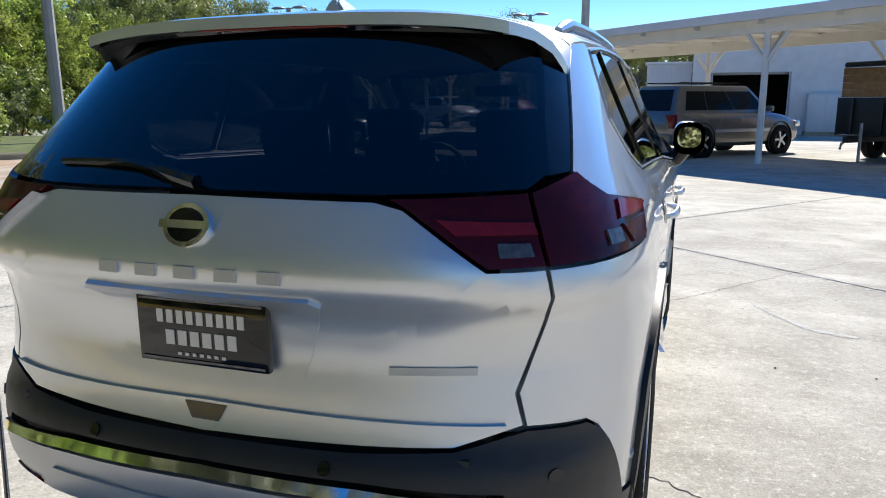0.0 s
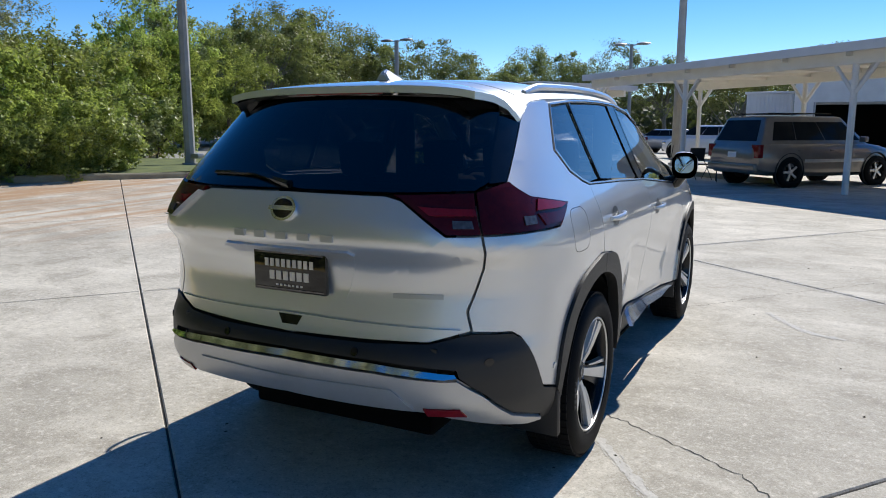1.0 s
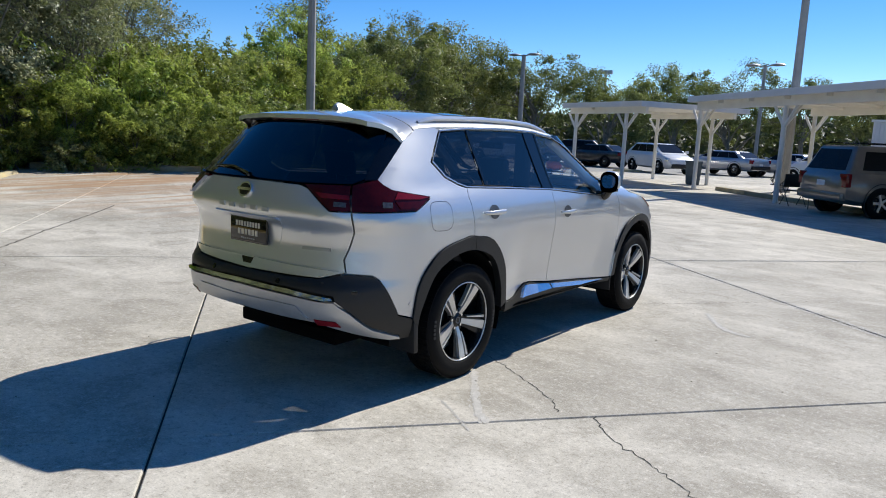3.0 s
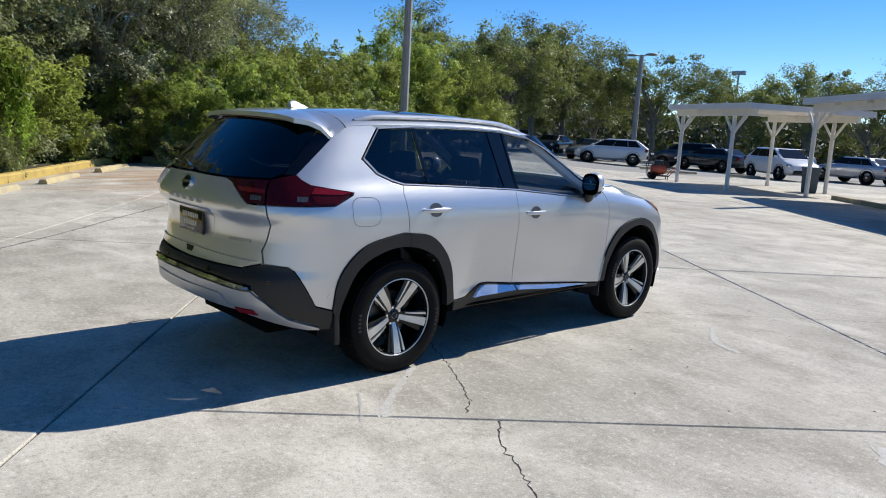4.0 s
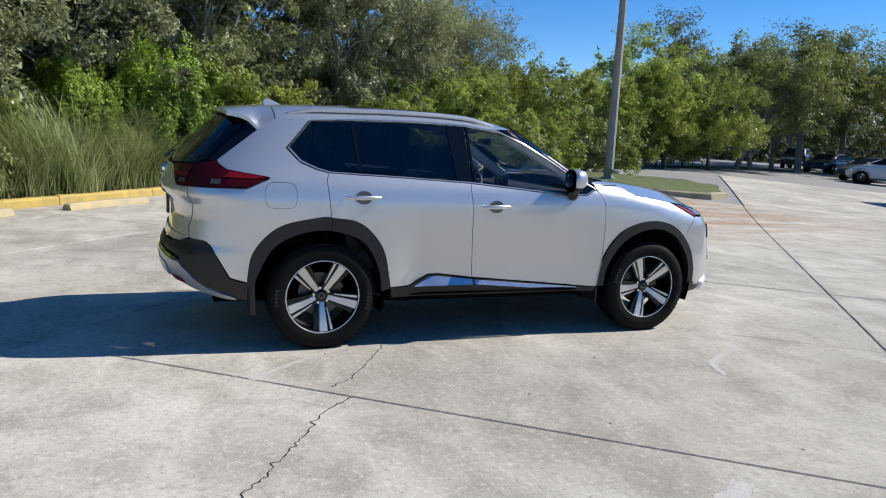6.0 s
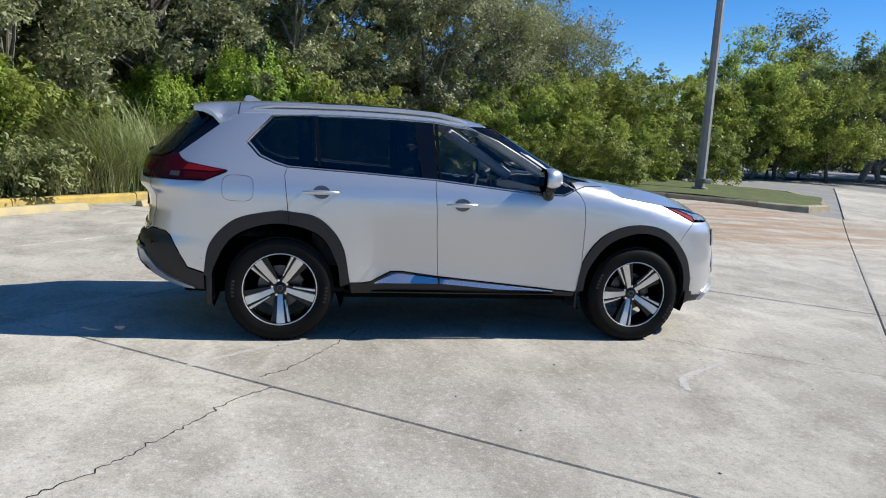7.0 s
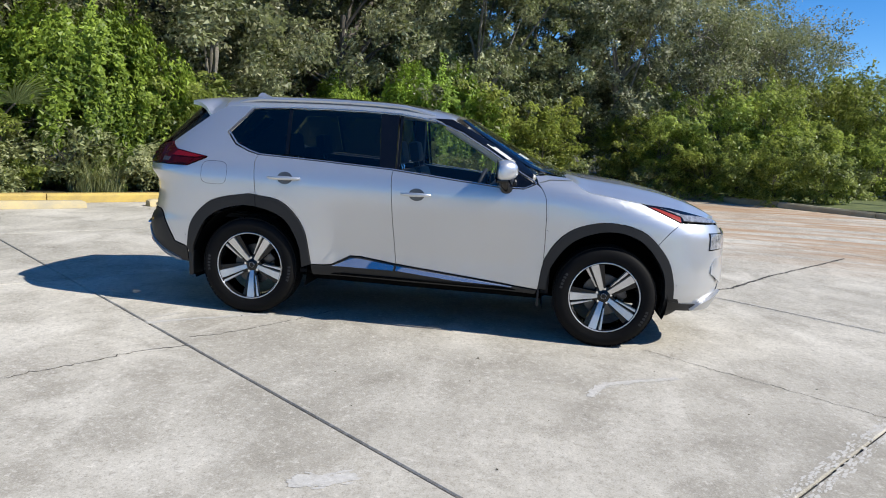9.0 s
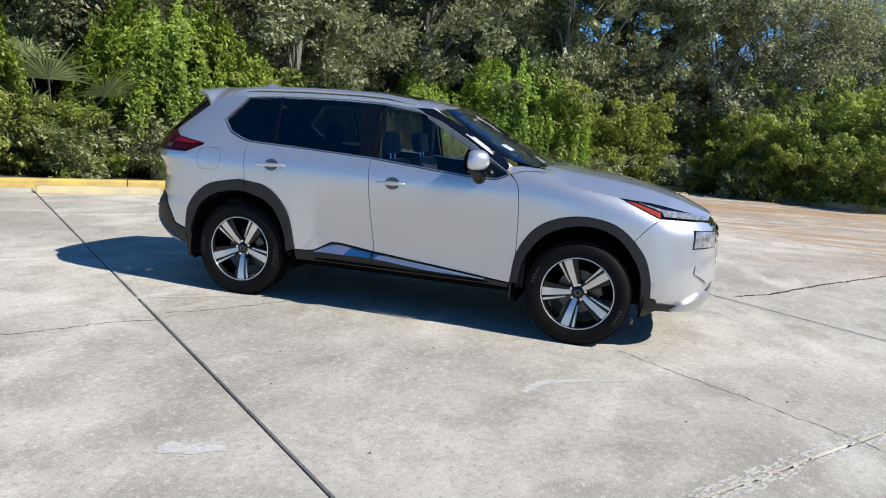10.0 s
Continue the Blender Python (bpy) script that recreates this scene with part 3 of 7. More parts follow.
def side_x(y, z):
    """Half width of the body at y along the car and z above the ground."""
    y, z = np.asarray(y, float), np.asarray(z, float)
    v = np.where(y < MID, (MID - y) / (MID - rear_end(z)), (y - MID) / (front_end(z) - MID))
    n = np.where(y < MID, 13.0, power_front(z))
    # the doors tuck in below the shoulder, between the flared arches
    between = np.clip((y - 0.42) / 0.35, 0, 1) * np.clip((2.28 - y) / 0.35, 0, 1)
    between = between * between * (3 - 2 * between)
    below = np.clip((1.0 - z) / 0.45, 0, 1)
    below = np.where(below < 0.2, below * below * 2.5, below - 0.1) / 0.9
    return half_width(z) * np.maximum(0.0, 1 - np.clip(v, 0, 1) ** n) ** (1 / 2.3) - 0.046 * between * below


def end_y(x, z, rear):
    """Where the rear (or front) face lies at x, z."""
    s = np.maximum(0.0, 1 - np.minimum(1.0, np.abs(x) / half_width(z)) ** 2.3)
    if rear:
        return MID - s ** (1 / 13.0) * (MID - rear_end(z))
    return MID + s ** (1 / power_front(z)) * (front_end(z) - MID)


def bearing(spec):
    """(angle round the car, z) of a corner: ('s', y, z) on the side, ('r', x, z) rear, ('f', x, z) front."""
    kind, a, z = spec
    if kind == "s":
        x, y = float(side_x(a, z)), a
    else:
        x, y = a, float(end_y(a, z, kind == "r"))
    phi = math.atan2(x, y - HEART)
    return phi + 2 * math.pi if kind == "r" and phi < 0 else phi, z


def on_body(phi, z):
    """Points of the body surface by angle and height."""
    phi, z = np.asarray(phi, float), np.asarray(z, float)
    lo, hi = np.zeros_like(phi), np.full_like(phi, 3.5)
    for _ in range(34):
        r = (lo + hi) / 2
        x, y = np.abs(r * np.sin(phi)), HEART + r * np.cos(phi)
        inside = (y > rear_end(z)) & (y < front_end(z)) & (x < side_x(y, z))
        lo, hi = np.where(inside, r, lo), np.where(inside, hi, r)
    r = (lo + hi) / 2
    return np.stack([r * np.sin(phi), HEART + r * np.cos(phi), z], 1)


def even(line, count):
    """A (y, z) line with evenly spread points."""
    far = [0.0]
    for a, b in zip(line, line[1:]):
        far.append(far[-1] + math.hypot(a[0] - b[0], a[1] - b[1]))
    at = np.linspace(0, far[-1], count)
    return list(zip(np.interp(at, far, [q[0] for q in line]), np.interp(at, far, [q[1] for q in line])))


def panel_mesh(corners, proud=0.0, lip=0.014, gap=0.0022, step=0.045, mirror=False, band=None):
    """A body panel: its outline's corners laid on the body surface, with turned-in edges."""
    ring = []
    if band:
        rows = [even(line, 40) for line in band]
        corners = S(*rows[0], *reversed(rows[1]))
    n = len(corners)
    for k in range(n):
        a, b = corners[k], corners[(k + 1) % n]
        same = a[0] == b[0]
        length = math.hypot(a[1] - b[1], a[2] - b[2]) if same else 0.3
        steps = max(1, int(length / step))
        for i in range(steps):
            s = i / steps
            if same:
                ring.append(bearing((a[0], a[1] + (b[1] - a[1]) * s, a[2] + (b[2] - a[2]) * s)))
            else:
                pa, pb = bearing(a), bearing(b)
                ring.append((pa[0] + (pb[0] - pa[0]) * s, pa[1] + (pb[1] - pa[1]) * s))
    bm = bmesh.new()
    if band:
        cols = []
        for a, b in zip(*rows):
            pa, pb = bearing(("s", *a)), bearing(("s", *b))
            cols.append([bm.verts.new((pa[0] + (pb[0] - pa[0]) * i / 3, pa[1] + (pb[1] - pa[1]) * i / 3, 0)) for i in range(4)])
        for a, b in zip(cols, cols[1:]):
            for i in range(3):
                bm.faces.new((a[i], b[i], b[i + 1], a[i + 1]))
    else:
        bm.faces.new([bm.verts.new((p, z, 0)) for p, z in ring])
        bmesh.ops.triangulate(bm, faces=bm.faces[:])
    ps, zs = [p for p, _ in ring], [z for _, z in ring]
    cuts = []
    p = min(ps)
    while p < max(ps):
        d = 0.92 / max(0.12, abs(math.sin(p))) if abs(math.sin(p)) > 0.38 else 2.3
        p += min(0.06, 0.045 / (d * d / 0.92 if abs(math.sin(p)) > 0.38 else 2.3))
        cuts.append(((p, 0, 0), (1, 0, 0)))
    z = min(zs)
    while z < max(zs):
        z += 0.03
        cuts.append(((0, z, 0), (0, 1, 0)))
    for co, no in [] if band else cuts:
        bmesh.ops.bisect_plane(bm, geom=bm.verts[:] + bm.edges[:] + bm.faces[:], plane_co=co, plane_no=no, dist=1e-5)
    bm.verts.ensure_lookup_table()
    flat = np.array([v.co[:2] for v in bm.verts])
    places = on_body(flat[:, 0], flat[:, 1])
    for v, q in zip(bm.verts, places):
        v.co = q
    bmesh.ops.remove_doubles(bm, verts=bm.verts[:], dist=0.0004)
    bmesh.ops.recalc_face_normals(bm, faces=bm.faces[:])
    bm.normal_update()
    out = sum(f.normal.dot(f.calc_center_median() - Vector((0, HEART, 0.8))) * f.calc_area() for f in bm.faces)
    if out < 0:
        bmesh.ops.reverse_faces(bm, faces=bm.faces[:])
        bm.normal_update()
    if proud:
        for v, no in [(v, v.normal.copy()) for v in bm.verts]:
            v.co += no * proud
        bm.normal_update()
    rim = [e for e in bm.edges if e.is_boundary]
    shift = {}
    for e in rim:
        f = e.link_faces[0]
        inward = f.calc_center_median() - (e.verts[0].co + e.verts[1].co) / 2
        along = (e.verts[1].co - e.verts[0].co).normalized()
        inward -= along * inward.dot(along)
        for v in e.verts:
            shift.setdefault(v, Vector())
            shift[v] += inward.normalized()
    if gap:
        for v, w in shift.items():
            v.co += w.normalized() * gap
    if lip:
        norms = {v: v.normal.copy() for v in shift}
        made = bmesh.ops.extrude_edge_only(bm, edges=rim)["geom"]
        tree = {tuple(round(c, 5) for c in v.co): norms[v] for v in shift}
        for v in made:
            if isinstance(v, bmesh.types.BMVert):
                v.co -= tree.get(tuple(round(c, 5) for c in v.co), Vector((0, 0, 0))) * lip
    if mirror:
        bmesh.ops.scale(bm, vec=(-1, 1, 1), verts=bm.verts[:])
        bmesh.ops.reverse_faces(bm, faces=bm.faces[:])
    return bm


def S(*pts):
    return [("s", y, z) for y, z in pts]


def R(*pts):
    return [("r", x, z) for x, z in pts]


def F(*pts):
    return [("f", x, z) for x, z in pts]


def curve2(pts, steps=5):
    return [(p.x, p.y) for p in smooth_line([(a, b, 0) for a, b in pts], steps)]


car = thing("car", "silver compact SUV with black wheel-arch cladding, tailgate shut", "car")

# outlines shared between neighbouring panels (y along the car, z up)
ARCH_R = curve2([(-0.515, 0.475), (-0.475, 0.69), (-0.31, 0.862), (-0.045, 0.928), (0.04, 0.930)])
ARCH_R2 = curve2([(0.04, 0.930), (0.252, 0.888), (0.418, 0.710), (0.487, 0.428)])
ARCH_RI = curve2([(0.418, 0.40), (0.384, 0.58), (0.252, 0.774), (-0.040, 0.843), (-0.32, 0.745), (-0.447, 0.527), (-0.465, 0.42)])
ARCH_F = curve2([(2.214, 0.392), (2.252, 0.628), (2.402, 0.831), (2.654, 0.918), (2.925, 0.880), (3.115, 0.71), (3.185, 0.54), (3.20, 0.395)])
ARCH_FI = curve2([(3.135, 0.395), (3.10, 0.595), (2.939, 0.795), (2.704, 0.856), (2.452, 0.769), (2.302, 0.566), (2.275, 0.395)])
BELT = [(0.029, 1.232), (0.539, 1.213), (1.10, 1.187), (1.575, 1.145), (1.89, 1.120), (2.06, 1.122), (2.15, 1.164)]
TOP = [(-0.077, 1.575), (0.22, 1.597), (0.505, 1.606), (0.80, 1.608), (1.083, 1.601), (1.35, 1.568), (1.567, 1.488), (1.787, 1.369), (2.007, 1.238), (2.15, 1.164)]
TAIL = [(-0.242, 1.387), (-0.162, 1.299), (-0.055, 1.254)]
SILL = [(0.487, 0.428), (0.579, 0.428), (0.641, 0.436), (0.783, 0.513), (0.866, 0.514), (1.139, 0.480)]
SILL2 = [(1.139, 0.480), (1.6, 0.437), (2.041, 0.395), (2.214, 0.386)]


def cut(line, a, b):
    """The stretch of a (y, z) line between y = a and y = b, ends included."""
    ys, zs = [p[0] for p in line], [p[1] for p in line]
    inner = [p for p in line if min(a, b) < p[0] < max(a, b)]
    ends = [(a, float(np.interp(a, ys, zs))), (b, float(np.interp(b, ys, zs)))]
    inner.sort(key=lambda p: p[0], reverse=a > b)
    return [ends[0], *inner, ends[1]]


def up(line, dz):
    return [(y, z + dz) for y, z in line]


QUARTER = (S((0.012, 1.179), (0.029, 1.228), (-0.055, 1.248), (-0.168, 1.294), (-0.255, 1.387), (-0.085, 1.580), (-0.12, 1.596), (-0.297, 1.582), (-0.424, 1.508), (-0.70, 1.287), (-0.685, 1.262), (-0.64, 1.231), (-0.52, 1.212), (-0.368, 1.190), (-0.378, 1.176), (-0.519, 1.112))
           + R((0.741, 1.108), (0.752, 1.05), (0.712, 0.93), (0.682, 0.835), (0.70, 0.762)) + S((-0.775, 0.755), (-0.745, 0.731), (-0.623, 0.517), (-0.512, 0.483)) + S(*ARCH_R[1:]))
REAR_DOOR = S(*ARCH_R2, *SILL[1:], (1.105, 0.80), (1.078, 1.137), (1.083, 1.186), (0.539, 1.210), (0.029, 1.229), (0.012, 1.179))
FRONT_DOOR = S(*SILL2, (2.243, 0.56), (2.243, 0.735), (2.238, 0.95), (2.222, 1.072), (2.19, 1.13), (2.150, 1.160), (2.06, 1.117), (1.89, 1.116), (1.575, 1.141), (1.083, 1.184), (1.078, 1.137), (1.105, 0.80))
FENDER = S(*ARCH_F[:24], (3.124, 0.871), (3.205, 0.948), (3.06, 1.010), (2.915, 1.070), (2.71, 1.097), (2.533, 1.122), (2.47, 1.150), (2.41, 1.195), (2.24, 1.192), (2.158, 1.166), (2.19, 1.13), (2.222, 1.072), (2.238, 0.95), (2.243, 0.735), (2.243, 0.56))
FRONT_BUMPER = (S(*ARCH_F[23:], (3.24, 0.36)) + F((0.40, 0.33), (-0.002, 0.33), (-0.002, 0.50), (0.28, 0.52), (0.42, 0.80), (0.46, 0.924), (0.56, 0.936)) + S((3.205, 0.9475), (3.124, 0.8705)))
REAR_BUMPER = (R((-0.002, 0.66), (-0.002, 0.705), (0.35, 0.707), (0.562, 0.717), (0.70, 0.757)) + S((-0.775, 0.751), (-0.745, 0.727), (-0.623, 0.513), (-0.512, 0.478), (-0.505, 0.36), (-0.575, 0.362), (-0.582, 0.386), (-0.755, 0.447)) + R((0.745, 0.542), (0.672, 0.606), (0.664, 0.632), (0.376, 0.653), (0.0, 0.658)))
SKID = R((-0.002, 0.618), (0.375, 0.611), (0.628, 0.597), (0.668, 0.600), (0.742, 0.540)) + S((-0.755, 0.443), (-0.582, 0.383), (-0.570, 0.366), (-0.64, 0.370)) + R((0.681, 0.433), (0.541, 0.476), (-0.002, 0.486))
SKID_FACE = R((-0.002, 0.560), (0.30, 0.565), (0.445, 0.561), (0.520, 0.494), (0.496, 0.485), (-0.002, 0.494))
CHIN = R((-0.002, 0.492), (0.541, 0.482), (0.681, 0.439), (0.745, 0.415), (0.70, 0.400), (0.0, 0.425))

for mirror in (False, True):
    quarter = part("quarter_panel", panel_mesh(QUARTER, mirror=mirror), SILVER, car)
    rear_door = part("rear_door", panel_mesh(REAR_DOOR, mirror=mirror), SILVER, car)
    front_door = part("front_door", panel_mesh(FRONT_DOOR, mirror=mirror), SILVER, car)
    fender = part("front_fender", panel_mesh(FENDER, mirror=mirror), SILVER, car)
    bumper = part("front_bumper", panel_mesh(FRONT_BUMPER, mirror=mirror), SILVER, car)
    rear_bumper = part("rear_bumper", panel_mesh(REAR_BUMPER, proud=0.006, mirror=mirror), CLAD, car, "grained black bumper corner")
    skid = part("skid_plate", panel_mesh(SKID, proud=0.016, lip=0.03, mirror=mirror), SATIN, rear_bumper, "satin silver lower bumper trim")
    part("skid_face", panel_mesh(SKID_FACE, proud=0.024, lip=0.012, mirror=mirror), SATIN, skid)
    bm = panel_mesh(CHIN, proud=-0.004, lip=0, gap=0, mirror=mirror)
    for v in bm.verts:
        v.co.y += max(0.0, 0.475 - v.co.z) * 1.8
    part("lower_valance", bm, CLAD, rear_bumper, "black underside of the bumper")
    bm = panel_mesh(R((-0.002, 0.626), (-0.002, 0.652), (0.376, 0.646), (0.662, 0.626), (0.672, 0.612), (0.628, 0.605), (0.375, 0.619)), proud=0.022, lip=0.02, mirror=mirror)
    for v in bm.verts:
        v.co.y -= (0.632 - v.co.z) * 0.45
    part("chrome_strip", bm, CHROME, rear_bumper, "chrome strip across the rear bumper")
    part("reflector", panel_mesh(R((0.548, 0.497), (0.672, 0.497), (0.685, 0.463), (0.555, 0.463)), proud=0.022, lip=0.012, mirror=mirror), RED_LENS, rear_bumper, "red bumper reflector")
    for cx, cz in ((0.76, 0.66), (0.30, 0.675)):
        part("parking_sensor", panel_mesh(R(*[(cx + 0.014 * math.cos(a), cz + 0.014 * math.sin(a)) for a in np.linspace(0, 5.8, 12)]), proud=0.009, lip=0.006, gap=0, mirror=mirror), GLOSS_BLACK, rear_bumper)
    # cladding
    arch_in = even(ARCH_RI[::-1], 60)
    join = min(range(60), key=lambda i: abs(arch_in[i][0] - 0.045) if arch_in[i][1] > 0.7 else 9)
    part("door_arch_cladding", panel_mesh((), band=(ARCH_R2, arch_in[join:]), proud=0.014, lip=0.05, gap=0.0015, mirror=mirror), CLAD, rear_door, "grained black wheel-arch cladding")
    part("rear_arch_cladding", panel_mesh((), band=(ARCH_R, arch_in[:join + 1]), gap=0.0015, proud=0.014, lip=0.05, mirror=mirror), CLAD, car, "grained black wheel-arch cladding")
    part("front_arch_cladding", panel_mesh((), band=(ARCH_F, ARCH_FI[::-1]), proud=0.014, lip=0.05, mirror=mirror), CLAD, car, "grained black wheel-arch cladding")
    sill = part("sill_cladding", panel_mesh(S(*up(SILL, -0.003), *up(SILL2[1:], -0.003), (2.20, 0.350), (1.3, 0.346), (0.50, 0.350)), proud=0.010, lip=0.04, mirror=mirror), CLAD, car, "black sill cladding")
    for strip in (S((0.66, 0.434), (0.79, 0.500), (0.866, 0.500), (1.132, 0.472), (1.132, 0.434)), S((1.146, 0.470), (1.6, 0.430), (2.03, 0.391), (1.6, 0.400), (1.146, 0.434))):
        bm = panel_mesh(strip, proud=0.014, lip=0.02, mirror=mirror)
        for v in bm.verts:
            v.co.x += math.copysign(max(0.0, 0.505 - 0.055 * max(0.0, v.co.y - 0.85) - v.co.z) * 0.85, v.co.x)
        part("chrome_strip", bm, SILL_CHROME, sill, "chrome sill strip reflecting the sky")
    # side glass and its frame
    part("window", panel_mesh(S((0.012, 1.240), (-0.05, 1.262), (-0.155, 1.305), (-0.232, 1.388), (-0.074, 1.567), (0.205, 1.590), (0.235, 1.245)), proud=-0.006, lip=0.006, mirror=mirror), GLASS_DARK, quarter, "dark privacy glass")
    part("window", panel_mesh(S((0.262, 1.243), (0.232, 1.592), *cut(up(TOP, -0.010), 0.26, 0.93), (0.975, 1.207), (0.6, 1.225)), proud=-0.006, lip=0.006, mirror=mirror), GLASS_DARK, rear_door, "dark privacy glass")
    part("window_pillar", panel_mesh(S((0.232, 1.592), (0.262, 1.243), (0.236, 1.243), (0.207, 1.591)), proud=0.002, lip=0.006, gap=0, mirror=mirror), GLOSS_BLACK, rear_door, "gloss black window divider")
    part("window_pillar", panel_mesh(S((0.975, 1.200), (0.93, 1.599), (1.073, 1.595), (1.10, 1.192)), proud=0.0, lip=0.02, mirror=mirror), GLOSS_BLACK, rear_door, "gloss black centre pillar")
    part("window_pillar", panel_mesh(S((1.108, 1.190), (1.083, 1.593), (1.108, 1.590), (1.128, 1.190)), proud=0.0, lip=0.02, mirror=mirror), GLOSS_BLACK, front_door, "gloss black centre pillar")
    part("window", panel_mesh(S((1.128, 1.190), (1.108, 1.588), *cut(up(TOP, -0.012), 1.13, 2.0), (1.97, 1.133), (1.89, 1.130), (1.575, 1.155)), proud=-0.006, lip=0.006, mirror=mirror), GLASS_CLEAR, front_door, "clear front side window")
    part("mirror_sail", panel_mesh(S((1.97, 1.131), (1.985, 1.235), (2.142, 1.158), (2.06, 1.125)), proud=0.004, lip=0.02, mirror=mirror), GLOSS_BLACK, front_door)
    part("window_trim", panel_mesh(S(*TOP, *reversed(up(TOP, 0.007))), proud=0.004, lip=0.008, gap=0, mirror=mirror), TRIM, front_door, "slim bright window surround")
    part("window_trim", panel_mesh(S(*BELT, *reversed(up(BELT, 0.006))), proud=0.004, lip=0.008, gap=0, mirror=mirror), TRIM, rear_door, "slim bright window surround")
    tail_line = [TOP[0], *TAIL, BELT[0]]
    part("window_trim", panel_mesh(S(*tail_line, *[(y + 0.010, z + 0.006) for y, z in reversed(tail_line)]), proud=0.004, lip=0.008, gap=0, mirror=mirror), TRIM, quarter, "slim bright window surround")
    # roof side and front pillar in body colour
    part("pillar_strip", panel_mesh(S(*cut(up(TOP, 0.013), 1.30, 2.11), (2.124, 1.222), (2.03, 1.300), (1.80, 1.428), (1.48, 1.590)), proud=0.002, lip=0.02, mirror=mirror), GLOSS_BLACK, fender, "gloss black windscreen pillar")
    part("cowl_corner", panel_mesh(S((2.160, 1.170), (2.24, 1.196), (2.41, 1.199), (2.36, 1.212), (2.22, 1.222), (2.135, 1.214)), proud=0.003, lip=0.01, gap=0, mirror=mirror), SILVER, fender)
    # tail lamp on the body side
    lamp = part("tail_lamp", panel_mesh(S((-0.70, 1.284), (-0.685, 1.260), (-0.64, 1.229), (-0.52, 1.210), (-0.371, 1.188), (-0.519, 1.114)) + R((0.739, 1.112), (0.688, 1.25)), proud=0.008, lip=0.02, mirror=mirror), DARK_LENS, car, "smoked red wrap-round tail lamp")
    part("lens", panel_mesh(S((-0.62, 1.217), (-0.52, 1.204), (-0.385, 1.184), (-0.47, 1.172), (-0.66, 1.176)), proud=0.014, lip=0.006, mirror=mirror), RED_LENS, lamp, "bright red lens bar")
    part("lens", panel_mesh(S((-0.66, 1.168), (-0.47, 1.166), (-0.515, 1.126), (-0.64, 1.124)), proud=0.013, lip=0.006, mirror=mirror), DARK_LENS, lamp)
    part("lens", panel_mesh(S((-0.735, 1.165), (-0.675, 1.163), (-0.685, 1.132), (-0.745, 1.132)), proud=0.013, lip=0.006, mirror=mirror), SMOKED, lamp, "clear reversing lamp")
    part("glass_side_trim", panel_mesh(S((-0.405, 1.518), (-0.424, 1.507), (-0.698, 1.290)) + R((0.714, 1.285), (0.684, 1.38), (0.654, 1.50), (0.645, 1.535)), proud=-0.006, lip=0.02, gap=0, mirror=mirror), GLOSS_BLACK, quarter, "gloss black trim beside the rear window")
    # front lamps
    head = part("headlamp", panel_mesh(S((2.915, 1.068), (3.06, 1.007), (3.205, 0.944), (3.225, 0.962)) + F((0.50, 0.935), (0.42, 0.930), (0.40, 0.955), (0.55, 0.985)) + S((3.12, 1.048)), proud=0.003, lip=0.02, mirror=mirror), GLOSS_BLACK, car, "slim headlamp with a red side marker")
    part("side_marker", panel_mesh(S((2.96, 1.050), (3.03, 1.038), (3.20, 0.985), (3.204, 0.948)), proud=0.008, lip=0.005, mirror=mirror), AMBER, head, "orange-red side marker")
    part("lens", panel_mesh(S((3.045, 1.044), (3.22, 1.004)) + F((0.56, 0.980), (0.43, 0.952), (0.44, 0.934), (0.52, 0.938)) + S((3.226, 0.960), (3.208, 0.988)), proud=0.008, lip=0.005, mirror=mirror), LAMP_LENS, head, "bright running-lamp strip")
    fog = part("fog_lamp", panel_mesh(F((0.687, 0.880), (0.445, 0.870), (0.436, 0.750), (0.714, 0.750)), proud=0.004, lip=0.03, mirror=mirror), GLOSS_BLACK, bumper, "square front lamp with a clear lens")
    part("lens", panel_mesh(F((0.684, 0.872), (0.455, 0.864), (0.445, 0.757), (0.710, 0.758)), proud=0.010, lip=0.006, mirror=mirror), LAMP_LENS, fog, "clear lamp lens")
    bm = panel_mesh(F((0.702, 0.640), (0.712, 0.580), (0.565, 0.500), (0.345, 0.512), (0.40, 0.700), (0.655, 0.690)), proud=0.002, lip=0.006, gap=0, mirror=mirror)
    for v in bm.verts:
        v.co.y += 0.020 * max(0.0, 0.69 - v.co.z) / 0.19
    part("bumper_facet", bm, SILVER, bumper)
    part("lower_intake", panel_mesh(F((0.30, 0.490), (0.50, 0.448), (0.548, 0.340), (0.40, 0.335), (0.20, 0.36)), proud=0.004, lip=0.02, gap=0, mirror=mirror), GLOSS_BLACK, bumper, "black lower air intake")
    part("skid_plate", panel_mesh(S((3.33, 0.318), (3.40, 0.372)) + F((0.60, 0.428), (0.495, 0.44), (0.30, 0.40), (0.30, 0.335), (0.56, 0.310)), proud=0.030, lip=0.03, mirror=mirror), SATIN, bumper, "satin silver lower bumper trim")
    part("lower_lip", panel_mesh(S((3.15, 0.392), (3.25, 0.365)) + F((0.62, 0.345), (0.0, 0.335), (0.0, 0.29), (0.60, 0.29)) + S((3.20, 0.31)), proud=0.008, lip=0.03, mirror=mirror), CLAD, bumper, "black lower lip")
    # fuel flap outline stands on the right flank only
    for cy, cz, host in ((-0.54, 0.572, quarter), (3.225, 0.50, bumper)):
        part("parking_sensor", panel_mesh(S(*[(cy + 0.013 * math.cos(a), cz + 0.013 * math.sin(a)) for a in np.linspace(0, 5.8, 12)]), proud=0.004, lip=0.004, gap=0, mirror=mirror), SILVER, host)
